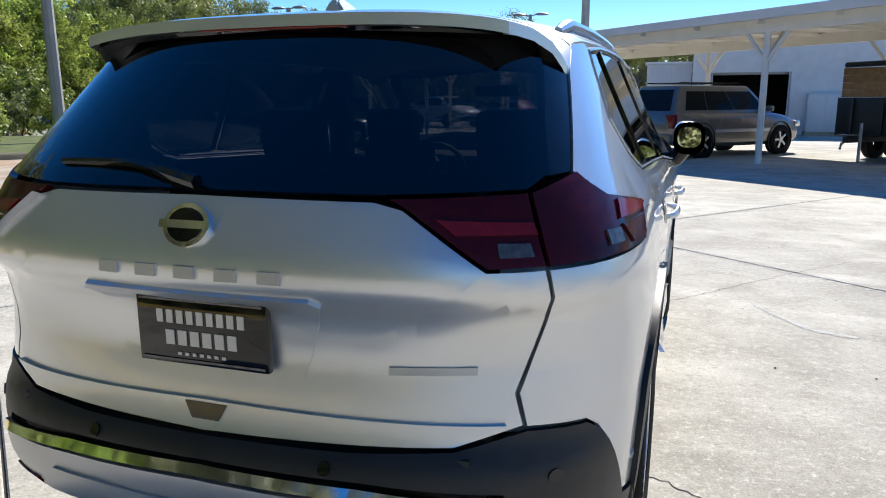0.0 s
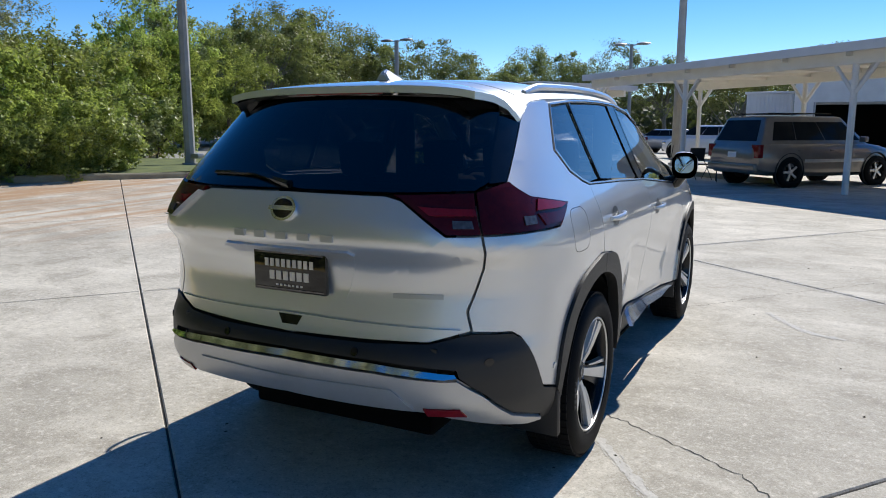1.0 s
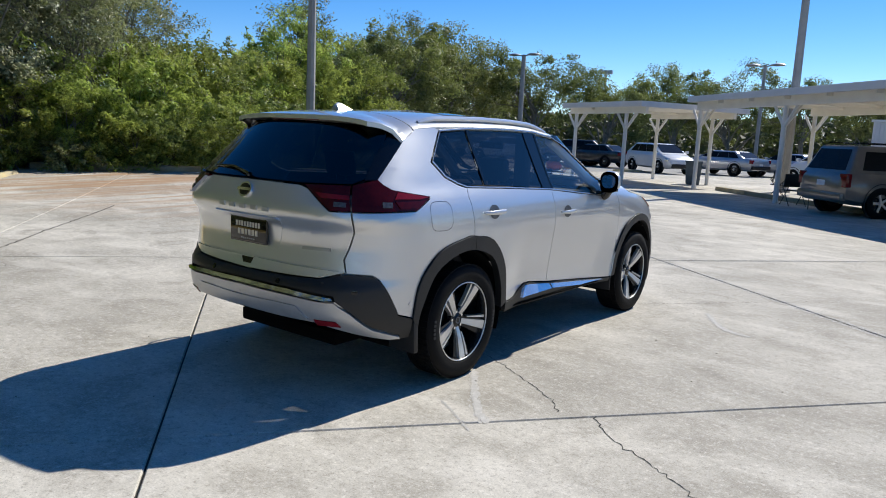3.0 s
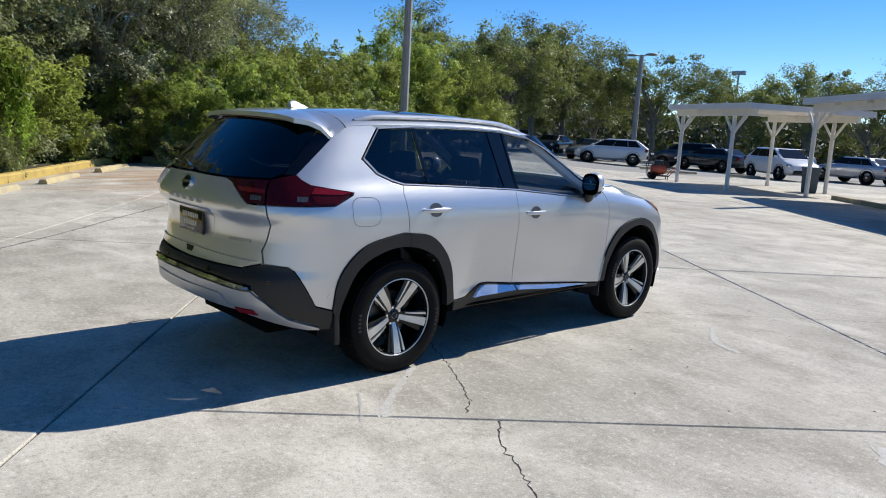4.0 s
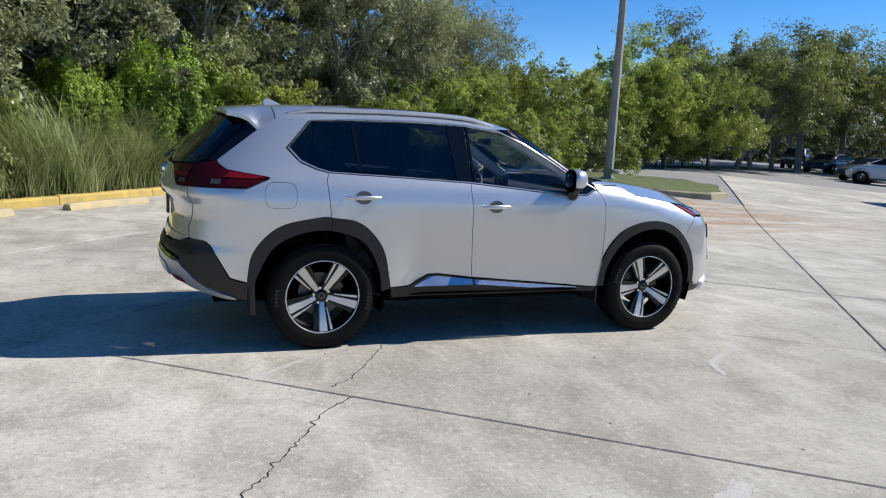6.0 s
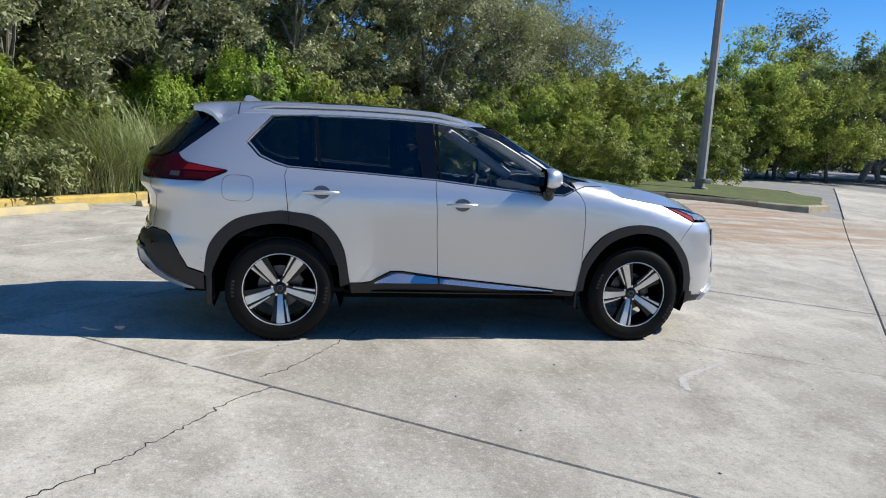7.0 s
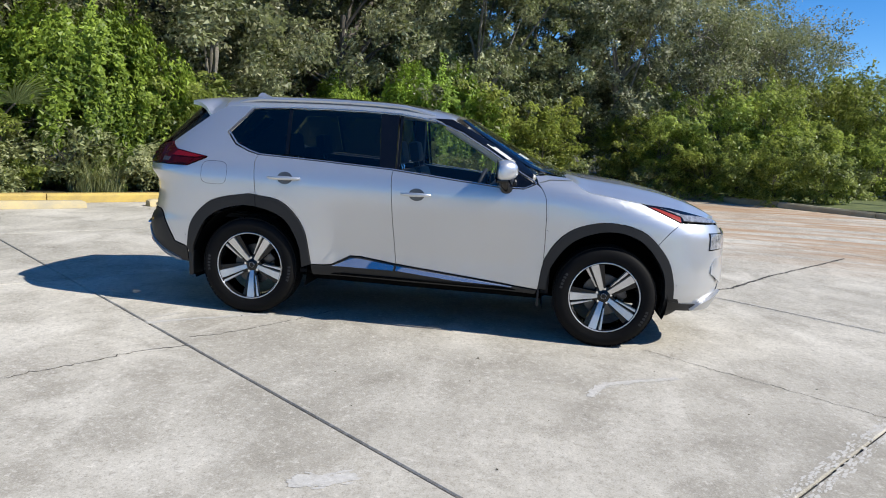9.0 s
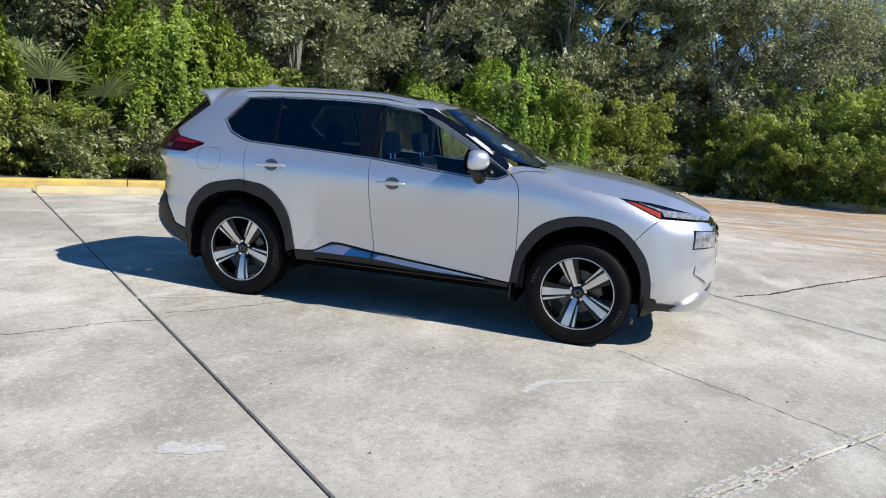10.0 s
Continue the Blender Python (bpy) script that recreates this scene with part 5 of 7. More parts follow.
def wheel_thing():
    hub = bmesh.new()
    add_lathe(hub, [(0.030, 0.0005), (0.034, 0.024), (0.030, 0.031), (-0.02, 0.034), (-0.10, 0.034)], 24)
    bmesh.ops.recalc_face_normals(hub, faces=hub.faces[:])
    w = part("wheel", hub, ALLOY_DARK, car, "nineteen-inch alloy wheel with five dark split spokes")
    tyre = bmesh.new()
    prof = [(0.096, 0.262), (0.110, 0.267), (0.117, 0.292), (0.119, 0.318), (0.113, 0.344), (0.100, 0.361), (0.082, 0.368), (0.05, 0.371), (-0.05, 0.371), (-0.082, 0.368), (-0.100, 0.361), (-0.113, 0.343), (-0.119, 0.31), (-0.112, 0.267), (-0.096, 0.262)]
    add_lathe(tyre, prof, 72)
    bmesh.ops.recalc_face_normals(tyre, faces=tyre.faces[:])
    t = part("tyre", tyre, RUBBER, w, "black road tyre with worn sidewall lettering bars")
    tread = bmesh.new()
    for k in range(60):
        a = 2 * math.pi * k / 60
        for x0, x1 in ((-0.095, -0.055), (-0.045, -0.01), (0.01, 0.045), (0.055, 0.095)):
            add_box(tread, x0, x1, -0.0165, 0.0165, 0.366, 0.3745, 0, Matrix.Rotation(a + (0.02 if x0 > 0 else 0), 4, "X"))
    part("tread", tread, RUBBER, t)
    marks = bmesh.new()
    for a0 in (0.7, 0.78, 0.86, 0.94, 1.02, 3.75, 3.83, 3.91, 3.99, 4.07):
        add_box(marks, 0.1165, 0.1195, -0.008, 0.008, 0.312, 0.332, 0, Matrix.Rotation(a0, 4, "X"))
        part("sidewall_mark", marks, MARK, t)
        marks = bmesh.new()
    marks.free()
    rim = bmesh.new()
    add_lathe(rim, [(0.098, 0.2605), (0.103, 0.263), (0.1045, 0.258), (0.100, 0.249), (0.085, 0.243), (0.03, 0.239), (-0.09, 0.243), (-0.10, 0.257)], 72)
    bmesh.ops.recalc_face_normals(rim, faces=rim.faces[:])
    part("rim", rim, ALLOY_DARK, w, "dark rim barrel")
    lip = bmesh.new()
    add_lathe(lip, [(0.1055, 0.2595), (0.107, 0.256), (0.1055, 0.2525), (0.100, 0.251)], 72)
    bmesh.ops.recalc_face_normals(lip, faces=lip.faces[:])
    part("rim_lip", lip, MACHINED, w, "bright machined rim edge")
    for k in range(5):
        turn = Matrix.Rotation(2 * math.pi * k / 5, 4, "X")

        def blade(a0, a1, b0, b1, x_in, x_out, thick, mat, name, r0=0.045):
            b = bmesh.new()
            rows = []
            for s in np.linspace(0, 1, 5):
                r = r0 + (0.250 - r0) * s
                y0, y1 = a0 + (b0 - a0) * s, a1 + (b1 - a1) * s
                x = x_in + (x_out - x_in) * s ** 0.7
                rows.append([(x - thick, y0 - 0.004, r), (x, y0, r), (x, y1, r), (x - thick, y1 + 0.004, r)])
            rings = [[b.verts.new(p) for p in q] for q in rows]
            for lo, hi in zip(rings, rings[1:]):
                for j in range(3):
                    b.faces.new((lo[j], lo[j + 1], hi[j + 1], hi[j]))
            b.faces.new(rings[-1])
            bmesh.ops.recalc_face_normals(b, faces=b.faces[:])
            bmesh.ops.transform(b, matrix=turn, verts=b.verts[:])
            part(name, b, mat, w)

        blade(-0.014, 0.017, -0.024, 0.034, 0.050, 0.098, 0.030, MACHINED, "spoke")
        blade(-0.034, -0.028, -0.064, -0.046, 0.062, 0.094, 0.026, MACHINED, "spoke_rib", 0.085)
        blade(0.018, 0.030, 0.036, 0.078, 0.040, 0.078, 0.040, ALLOY_DARK, "spoke_web")
        blade(-0.030, -0.016, -0.046, -0.026, 0.036, 0.080, 0.030, ALLOY_DARK, "spoke_web")
        nut = bmesh.new()
        add_lathe(nut, [(0.050, 0.0005), (0.050, 0.009), (0.02, 0.010)], 8)
        bmesh.ops.recalc_face_normals(nut, faces=nut.faces[:])
        bmesh.ops.transform(nut, matrix=Matrix.Rotation(2 * math.pi * k / 5 + 0.75, 4, "X") @ Matrix.Translation((0, 0, 0.055)), verts=nut.verts[:])
        part("wheel_nut", nut, CHROME, w)
    boss = bmesh.new()
    add_lathe(boss, [(0.056, 0.0005), (0.056, 0.026), (0.050, 0.034), (0.046, 0.070), (0.02, 0.078)], 30)
    bmesh.ops.recalc_face_normals(boss, faces=boss.faces[:])
    part("hub_cap", boss, ALLOY_DARK, w)
    cap = bmesh.new()
    add_lathe(cap, [(0.0572, 0.0185), (0.0578, 0.0195), (0.0572, 0.0205)], 24)
    part("cap_ring", cap, SATIN, w)
    disc = bmesh.new()
    add_lathe(disc, [(-0.01, 0.06), (-0.01, 0.155), (-0.035, 0.155), (-0.035, 0.06)], 40)
    bmesh.ops.recalc_face_normals(disc, faces=disc.faces[:])
    part("brake_disc", disc, IRON, w, "bare iron brake disc")
    part("brake_caliper", box_mesh(-0.05, 0.012, 0.09, 0.165, -0.07, 0.07, 0.012), IRON, w)
    return w


first = wheel_thing()
spots = [(0.805, 0.0, 40), (0.805, 2.705, 22), (-0.805, 0.0, 25), (-0.805, 2.705, 60)]
for k, (x, y, spin) in enumerate(spots):
    m = Matrix.Translation((x, y, 0.372)) @ (Matrix.Rotation(math.pi, 4, "Z") if x < 0 else Matrix()) @ Matrix.Rotation(radians(spin), 4, "X")
    if k == 0:
        first.matrix_basis = m
    else:
        copy_thing(first, m)

# wheel wells, flaps, floor pan
for sx in (1, -1):
    for y in (0.0, 2.705):
        bm = bmesh.new()
        rows = []
        for x in (0.885, 0.70, 0.50, 0.42):
            rows.append([(sx * x, y - 0.008 + 0.462 * math.cos(a), max(0.24, 0.375 + 0.462 * math.sin(a))) for a in np.linspace(-0.35, math.pi + 0.35, 26)])
        rows.append([(sx * 0.42, y, 0.4)] * 26)
        part("wheel_well", loft(rows), WELL, car, "black wheel-well liner")
    x0, x1 = sorted((sx * 0.70, sx * 0.905))
    part("mud_flap", box_mesh(x0, x1, -0.475, -0.435, 0.285, 0.49, 0.012, Matrix.Rotation(0.06, 4, "X")), CLAD, car, "black plastic mud flap")
    part("mud_flap", box_mesh(x0, x1, 2.215, 2.23, 0.26, 0.40, 0.005), CLAD, car, "black plastic mud flap")
    part("mud_flap", panel_mesh(S((3.135, 0.405), (3.235, 0.395), (3.26, 0.33), (3.185, 0.255), (3.135, 0.25)), proud=0.004, lip=0.06, gap=0, mirror=sx < 0), CLAD, car, "black plastic mud flap")
# unseen boxes added inside the hollow bumpers, stopping sun leaks and see-through gaps
part("bumper_beam", box_mesh(-0.55, 0.55, 3.20, 3.48, 0.36, 0.86, 0.02), DARK_TRIM, car)
part("bumper_beam", box_mesh(-0.70, 0.70, 3.14, 3.32, 0.37, 0.84, 0.02), DARK_TRIM, car)
part("bumper_beam", box_mesh(-0.60, 0.60, -0.955, -0.80, 0.55, 0.708, 0.01), CLAD, car)
part("floor_pan", box_mesh(-0.60, 0.60, -0.90, -0.40, 0.66, 0.695, 0.01), DARK_TRIM, car)
part("floor_pan", box_mesh(-0.70, 0.70, 0.45, 2.26, 0.275, 0.355, 0.02), WELL, car)
# wide thin plate, added to keep sun from leaking past the sill
part("floor_pan", box_mesh(-0.872, 0.872, 0.46, 2.24, 0.358, 0.372, 0.004), WELL, car)
part("floor_pan", box_mesh(-0.45, 0.45, -0.70, 3.30, 0.25, 0.34, 0.02), WELL, car)
part("floor_pan", box_mesh(-0.56, 0.56, -0.78, -0.48, 0.425, 0.47, 0.02), WELL, car)
part("floor_pan", box_mesh(-0.60, 0.60, 3.12, 3.40, 0.29, 0.34, 0.02), WELL, car)

# ---- cabin ----
part("headliner", loft([[(x * 0.97, y, z - 0.03) for x, y, z in roof_row(y)] for y in np.linspace(-0.42, 1.48, 16)]), HEADLINER, car, "pale fabric headliner")
part("cargo_floor", box_mesh(-0.62, 0.62, -0.90, 0.10, 0.70, 0.735, 0.01), CARPET, car, "dark carpeted cargo floor")
part("cabin_floor", box_mesh(-0.80, 0.80, 0.30, 2.3, 0.34, 0.37, 0.005), CARPET, car)
part("sill_guard", box_mesh(-0.52, 0.52, -0.90, -0.84, 0.737, 0.742, 0.002), CHROME, car, "brushed metal loading-sill guard")
part("firewall", box_mesh(-0.80, 0.80, 2.25, 2.30, 0.35, 1.15, 0.01), DARK_TRIM, car)
dash = bmesh.new()
add_box(dash, -0.78, 0.78, 1.78, 2.25, 0.80, 1.13, 0.05)
part("dashboard", dash, DARK_TRIM, car, "dark padded dashboard")
part("screen", box_mesh(-0.12, 0.12, 1.74, 1.76, 1.08, 1.20, 0.006), GLOSS_BLACK, car)
part("console", box_mesh(-0.13, 0.13, 0.95, 1.80, 0.37, 0.72, 0.03), DARK_TRIM, car)


def seat(name, x, y, wide, lean):
    """A seat: cushion, backrest, headrest on posts."""
    m = pose(x, y, 0, lean)
    s = part(name, box_mesh(x - wide / 2, x + wide / 2, y + 0.02, y + 0.50, 0.50, 0.66, 0.05), LEATHER, car, "charcoal leather seat")
    bm = bmesh.new()
    add_box(bm, -wide / 2, wide / 2, -0.11, 0.02, 0.60, 1.20, 0.05)
    bmesh.ops.transform(bm, matrix=Matrix.Translation((x, y + 0.12, 0)) @ Matrix.Translation((0, 0, 0.6)) @ Matrix.Rotation(radians(lean), 4, "X") @ Matrix.Translation((0, 0, -0.6)), verts=bm.verts[:])
    part("backrest", bm, LEATHER, s)
    heads = [0.0] if wide < 0.7 else [-0.42, 0.0, 0.42]
    for hx in heads:
        low = 0.05 if wide > 0.7 and hx == 0 else 0.0
        bm = bmesh.new()
        add_box(bm, -0.13, 0.13, -0.075, 0.02, 1.235 - low, 1.42 - low * 2.2, 0.04)
        mm = Matrix.Translation((x + hx, y + 0.10, 0)) @ Matrix.Translation((0, 0, 0.6)) @ Matrix.Rotation(radians(lean), 4, "X") @ Matrix.Translation((0, 0, -0.6))
        bmesh.ops.transform(bm, matrix=mm, verts=bm.verts[:])
        hd = part("headrest", bm, LEATHER, s)
        for px in (-0.05, 0.05):
            q = tube_mesh([mm @ Vector((px, -0.03, 1.17 - low)), mm @ Vector((px, -0.03, 1.26 - low))], 0.006, 6)
            part("headrest_post", q, CHROME, hd)
    return s


seat("rear_seat", 0.0, 0.22, 1.30, 10)
seat("front_seat", 0.38, 1.12, 0.52, 12)
seat("front_seat", -0.38, 1.12, 0.52, 12)
wheel_ring = [(-0.38 + 0.185 * math.cos(a), 1.62 + 0.07 * math.sin(a), 1.02 + 0.17 * math.sin(a)) for a in np.linspace(0, 2 * math.pi, 29)]
sw = part("steering_wheel", tube_mesh(wheel_ring, 0.015, 8), LEATHER, car, "dark leather steering wheel")
part("steering_boss", box_mesh(-0.54, -0.22, 1.61, 1.66, 0.985, 1.04, 0.02), LEATHER, sw)
part("rear_view_mirror", box_mesh(-0.12, 0.12, 1.55, 1.58, 1.455, 1.515, 0.012), GLOSS_BLACK, car)
for sx in (1, -1):
    part("front_pillar_trim", tube_mesh([(sx * 0.63, 1.45, 1.555), (sx * 0.69, 1.80, 1.36), (sx * 0.75, 2.12, 1.17)], 0.048, 8), HEADLINER, car)
    part("seat_belt", tube_mesh([(sx * 0.66, 1.03, 1.50), (sx * 0.70, 1.05, 1.1), (sx * 0.74, 1.06, 0.7)], 0.016, 5), LEATHER, car)
    part("belt_trim", box_mesh(min(sx * 0.60, sx * 0.70), max(sx * 0.60, sx * 0.70), 0.98, 1.08, 1.15, 1.58, 0.02), DARK_TRIM, car)

# ---- things in the cargo bay ----
FLOOR = 0.737
box_ob = thing("box", "flat white cardboard box with printed labels on the cargo floor", "box", at=(-0.20, -0.62, FLOOR), turn=35)
part("carton", box_mesh(-0.08, 0.08, -0.17, 0.17, 0, 0.05, 0.004), PAPER, box_ob)
part("label", box_mesh(-0.05, 0.05, -0.10, 0.02, 0.0505, 0.0515), surface("label_print", (0.35, 0.36, 0.38), (0.55, 0.56, 0.58), 60, (0.6, 0.7), bump=0), box_ob, "grey printed label")
part("barcode", box_mesh(-0.03, 0.03, -0.06, -0.02, 0.0517, 0.0525), INK, box_ob)


def sheet(name, label, x, y, turn, w, h, seed):
    ob = thing(name, label, "paper", at=(x, y, FLOOR + 0.012), turn=turn)
    rnd = random.Random(seed)
    bm = bmesh.new()
    g = [[bm.verts.new((w * (i / 6 - 0.5), h * (j / 6 - 0.5), 0.004 + 0.006 * math.sin(i * 0.9 + seed) * math.cos(j * 0.8))) for j in range(7)] for i in range(7)]
    for i in range(6):
        for j in range(6):
            bm.faces.new((g[i][j], g[i + 1][j], g[i + 1][j + 1], g[i][j + 1]))
    bmesh.ops.solidify(bm, geom=bm.faces[:], thickness=0.001)
    part("leaf", bm, PAPER, ob)
    for k in range(3):
        part("print_bar", box_mesh(w * 0.12, w * 0.18, -0.02 + 0.022 * k, -0.006 + 0.022 * k, 0.0115, 0.0125), INK, ob)
    return ob


sheet("paper_sheet", "loose white printed sheet on the plastic wrap", 0.32, -0.52, 40, 0.26, 0.20, 1)
sheet("leaflet", "small folded leaflet with grey print", -0.18, -0.30, -8, 0.16, 0.11, 2)


def bag(name, label, x, y, turn, w, h, high, seed):
    """A flat thing in crumpled clear plastic."""
    ob = thing(name, label, "bag", at=(x, y, FLOOR), turn=turn)
    part("contents", box_mesh(-w / 2 + 0.02, w / 2 - 0.02, -h / 2 + 0.02, h / 2 - 0.02, 0.0, high * 0.6, 0.008), DARK_TRIM, ob)
    bm = bmesh.new()
    n, k = 26, 16
    g = []
    for i in range(n + 1):
        row = []
        for j in range(k + 1):
            a, b = i / n - 0.5, j / k - 0.5
            edge = max(0.0, 1 - max(abs(a), abs(b)) * 2)
            z = high * min(1.0, edge * 5) + 0.012 * noise.noise((a * 14 + seed, b * 14, seed)) + 0.004
            row.append(bm.verts.new((a * w, b * h, max(0.002, z))))
        g.append(row)
    for i in range(n):
        for j in range(k):
            bm.faces.new((g[i][j], g[i + 1][j], g[i + 1][j + 1], g[i][j + 1]))
    part("wrap", bm, WRAP, ob, "crumpled clear plastic", sharp=180)
    return ob


bag("manual_pouch", "owner's pouch in crumpled clear plastic", 0.0, -0.56, 30, 0.26, 0.20, 0.03, 1)
bag("floor_mats", "floor mats in crumpled clear plastic wrap", 0.30, -0.40, 4, 0.56, 0.55, 0.02, 2)


# ---- plants ----
def leaf_mesh(name, pts, size, aim, mat, parent, ratio=0.62, seed=0, label=""):
    """Many small folded leaves: one blade each, turned about the given aim."""
    rng = np.random.default_rng(seed)
    n = len(pts)
    nor = aim + rng.normal(0, 0.55, (n, 3))
    nor /= np.linalg.norm(nor, axis=1)[:, None]
    a = np.cross(nor, rng.normal(0, 1, (n, 3)))
    a /= np.linalg.norm(a, axis=1)[:, None]
    b = np.cross(nor, a)
    size = size[:, None]
    co = np.empty((n, 3, 3))
    co[:, 0] = pts - a * size * 0.45 + b * size * 0.5 * ratio
    co[:, 1] = pts - a * size * 0.45 - b * size * 0.5 * ratio
    co[:, 2] = pts + a * size * 0.65 - nor * size * 0.12
    me = bpy.data.meshes.new(name)
    me.vertices.add(3 * n)
    me.vertices.foreach_set("co", co.ravel())
    me.loops.add(3 * n)
    me.loops.foreach_set("vertex_index", np.arange(3 * n))
    me.polygons.add(n)
    me.polygons.foreach_set("loop_start", np.arange(0, 3 * n, 3))
    me.update(calc_edges=True)
    me.materials.append(mat)
    ob = new(name, me)
    if parent is not None:
        ob.parent = parent
    if label:
        ob["label"] = label
    ob["kind"] = "stuff"
    return ob


def clumps(rng, centres, radii, per, squash=0.75):
    """Leaf places in ragged clumps, drawn out along a twig, and the way each leaf faces."""
    pts, aims = [], []
    for c, r in zip(centres, radii):
        k = int(per * rng.uniform(0.6, 1.4))
        d = rng.normal(0, 1, (k, 3))
        d /= np.linalg.norm(d, axis=1)[:, None]
        p = d * (rng.uniform(0.25, 1.0, (k, 1)) ** 0.7 * r)
        p[:, 2] *= squash
        twig = rng.normal(0, 1, 3) + np.array([0, 0, 0.35])
        twig /= np.linalg.norm(twig)
        p = p * 0.82 + np.outer(p @ twig, twig) * rng.uniform(0.2, 1.1)
        loose = rng.uniform(0, 1, k) < 0.08
        p[loose] *= rng.uniform(1.2, 1.7, (loose.sum(), 1))
        pts.append(c + p)
        aims.append(d * 0.8 + np.array([0.12, 0.62, 0.85]))
    return np.concatenate(pts), np.concatenate(aims)


def shoots(rng, centres, mid, count, long, leaves):
    """Leafy shoots that stand out of the crown."""
    pts, aims = [], []
    for c in centres[rng.choice(len(centres), count)]:
        way = (c - mid) / (np.linalg.norm(c - mid) + 0.01) + np.array([0, 0, 0.9]) + rng.normal(0, 0.35, 3)
        way /= np.linalg.norm(way)
        s = rng.uniform(0.2, 1.0, (leaves, 1))
        l = long * rng.uniform(0.5, 1.2)
        pts.append(c + way * s * l + np.array([0, 0, -0.25]) * s * s * l + rng.normal(0, 0.05, (leaves, 3)) * (1.25 - s))
        aims.append(np.tile(way * 0.5 + np.array([0.1, 0.6, 0.7]), (leaves, 1)))
    return np.concatenate(pts), np.concatenate(aims)


def limbs(trunk_h, r0, tips, seed, lean=(0, 0), forks=1):
    """A tapered, slightly crooked trunk with limbs to the given tips."""
    rnd = random.Random(seed)
    bm = bmesh.new()
    top = Vector((lean[0], lean[1], trunk_h))
    spine = [Vector((0, 0, -0.2)), Vector((0.02, 0.0, 0.1)), top * 0.35 + Vector((rnd.uniform(-.1, .1), rnd.uniform(-.1, .1), 0)), top * 0.7 + Vector((rnd.uniform(-.15, .15), rnd.uniform(-.15, .15), 0)), top]
    line = smooth_line(spine, 3)
    add_tube(bm, line, [r0 * (1.35 if i == 0 else 1) * (1 - 0.55 * i / (len(line) - 1)) for i in range(len(line))], 9)
    for tip in tips:
        tip = Vector(tip)
        s = rnd.uniform(0.45, 1.0)
        root = line[min(len(line) - 1, int(s * (len(line) - 1)))]
        mid = root.lerp(tip, 0.5) + Vector((rnd.uniform(-.25, .25), rnd.uniform(-.25, .25), rnd.uniform(0.0, 0.5)))
        pts = smooth_line([root, mid, tip], 4)
        rr = r0 * rnd.uniform(0.28, 0.45)
        add_tube(bm, pts, [rr * (1 - 0.85 * i / (len(pts) - 1)) for i in range(len(pts))], 6)
        for _ in range(forks):
            q = pts[rnd.randint(3, len(pts) - 2)]
            e = q + Vector((rnd.uniform(-1, 1), rnd.uniform(-1, 1), rnd.uniform(0.1, 0.9)))
            add_tube(bm, [q, q.lerp(e, 0.5) + Vector((0, 0, 0.1)), e], [rr * 0.4, rr * 0.25, rr * 0.1], 5)
    return bm


def tree(name, label, seed, height, spread, low, trunk_r, n_clumps, per, leaf, mat, bark, clump_r=0.55, category="tree", group="", lean=(0, 0), hollow=0.35, forks=1, sprays=1.0):
    """A tree at the origin; its crown reaches from `low` to `height`."""
    rng = np.random.default_rng(seed)
    ob = thing(name, label, category, group)
    mid, half = (height + low) / 2, (height - low) / 2
    d = rng.normal(0, 1, (n_clumps, 3))
    d /= np.linalg.norm(d, axis=1)[:, None]
    rad = rng.uniform(hollow, 1.0, (n_clumps, 1)) ** 0.55
    wob = 1 + 0.30 * np.sin(d[:, :1] * 5 + seed) * np.cos(d[:, 1:2] * 4 + 2 * seed) + 0.12 * np.sin(d[:, 2:] * 9 + seed)
    c = d * rad * wob * np.array([spread, spread, half]) + np.array([lean[0] * 0.8, lean[1] * 0.8, mid])
    # clumps gather on boughs, with gaps between them
    bough = c[rng.integers(0, max(6, n_clumps // 9), n_clumps)]
    c = np.where(rng.uniform(0, 1, (n_clumps, 1)) < 0.86, bough + rng.normal(0, 1, (n_clumps, 3)) * clump_r * np.array([1.15, 1.15, 0.8]), c)
    c[:, 2] = np.maximum(c[:, 2], low * 0.9 + 0.15)
    tips = [tuple(q) for q in c[rng.choice(n_clumps, min(n_clumps, 16), replace=False)] * np.array([0.8, 0.8, 0.95])]
    part("trunk", limbs(min(height * 0.62, max(low + 0.6, 0.5 * height)), trunk_r, tips, seed, lean, forks), bark, ob)
    pts, aims = clumps(rng, c, rng.uniform(0.5, 1.3, n_clumps) * clump_r, per)
    more = shoots(rng, c, np.array([lean[0], lean[1], mid * 0.8]), max(8, int(n_clumps * sprays / 3)), 0.20 * height ** 0.8 * (0.4 + 0.6 * sprays), 24)
    pts, aims = np.concatenate([pts, more[0]]), np.concatenate([aims, more[1]])
    leaf_mesh("crown", pts, rng.uniform(0.6, 1.25, len(pts)) * leaf, aims, mat, ob, seed=seed)
    return ob


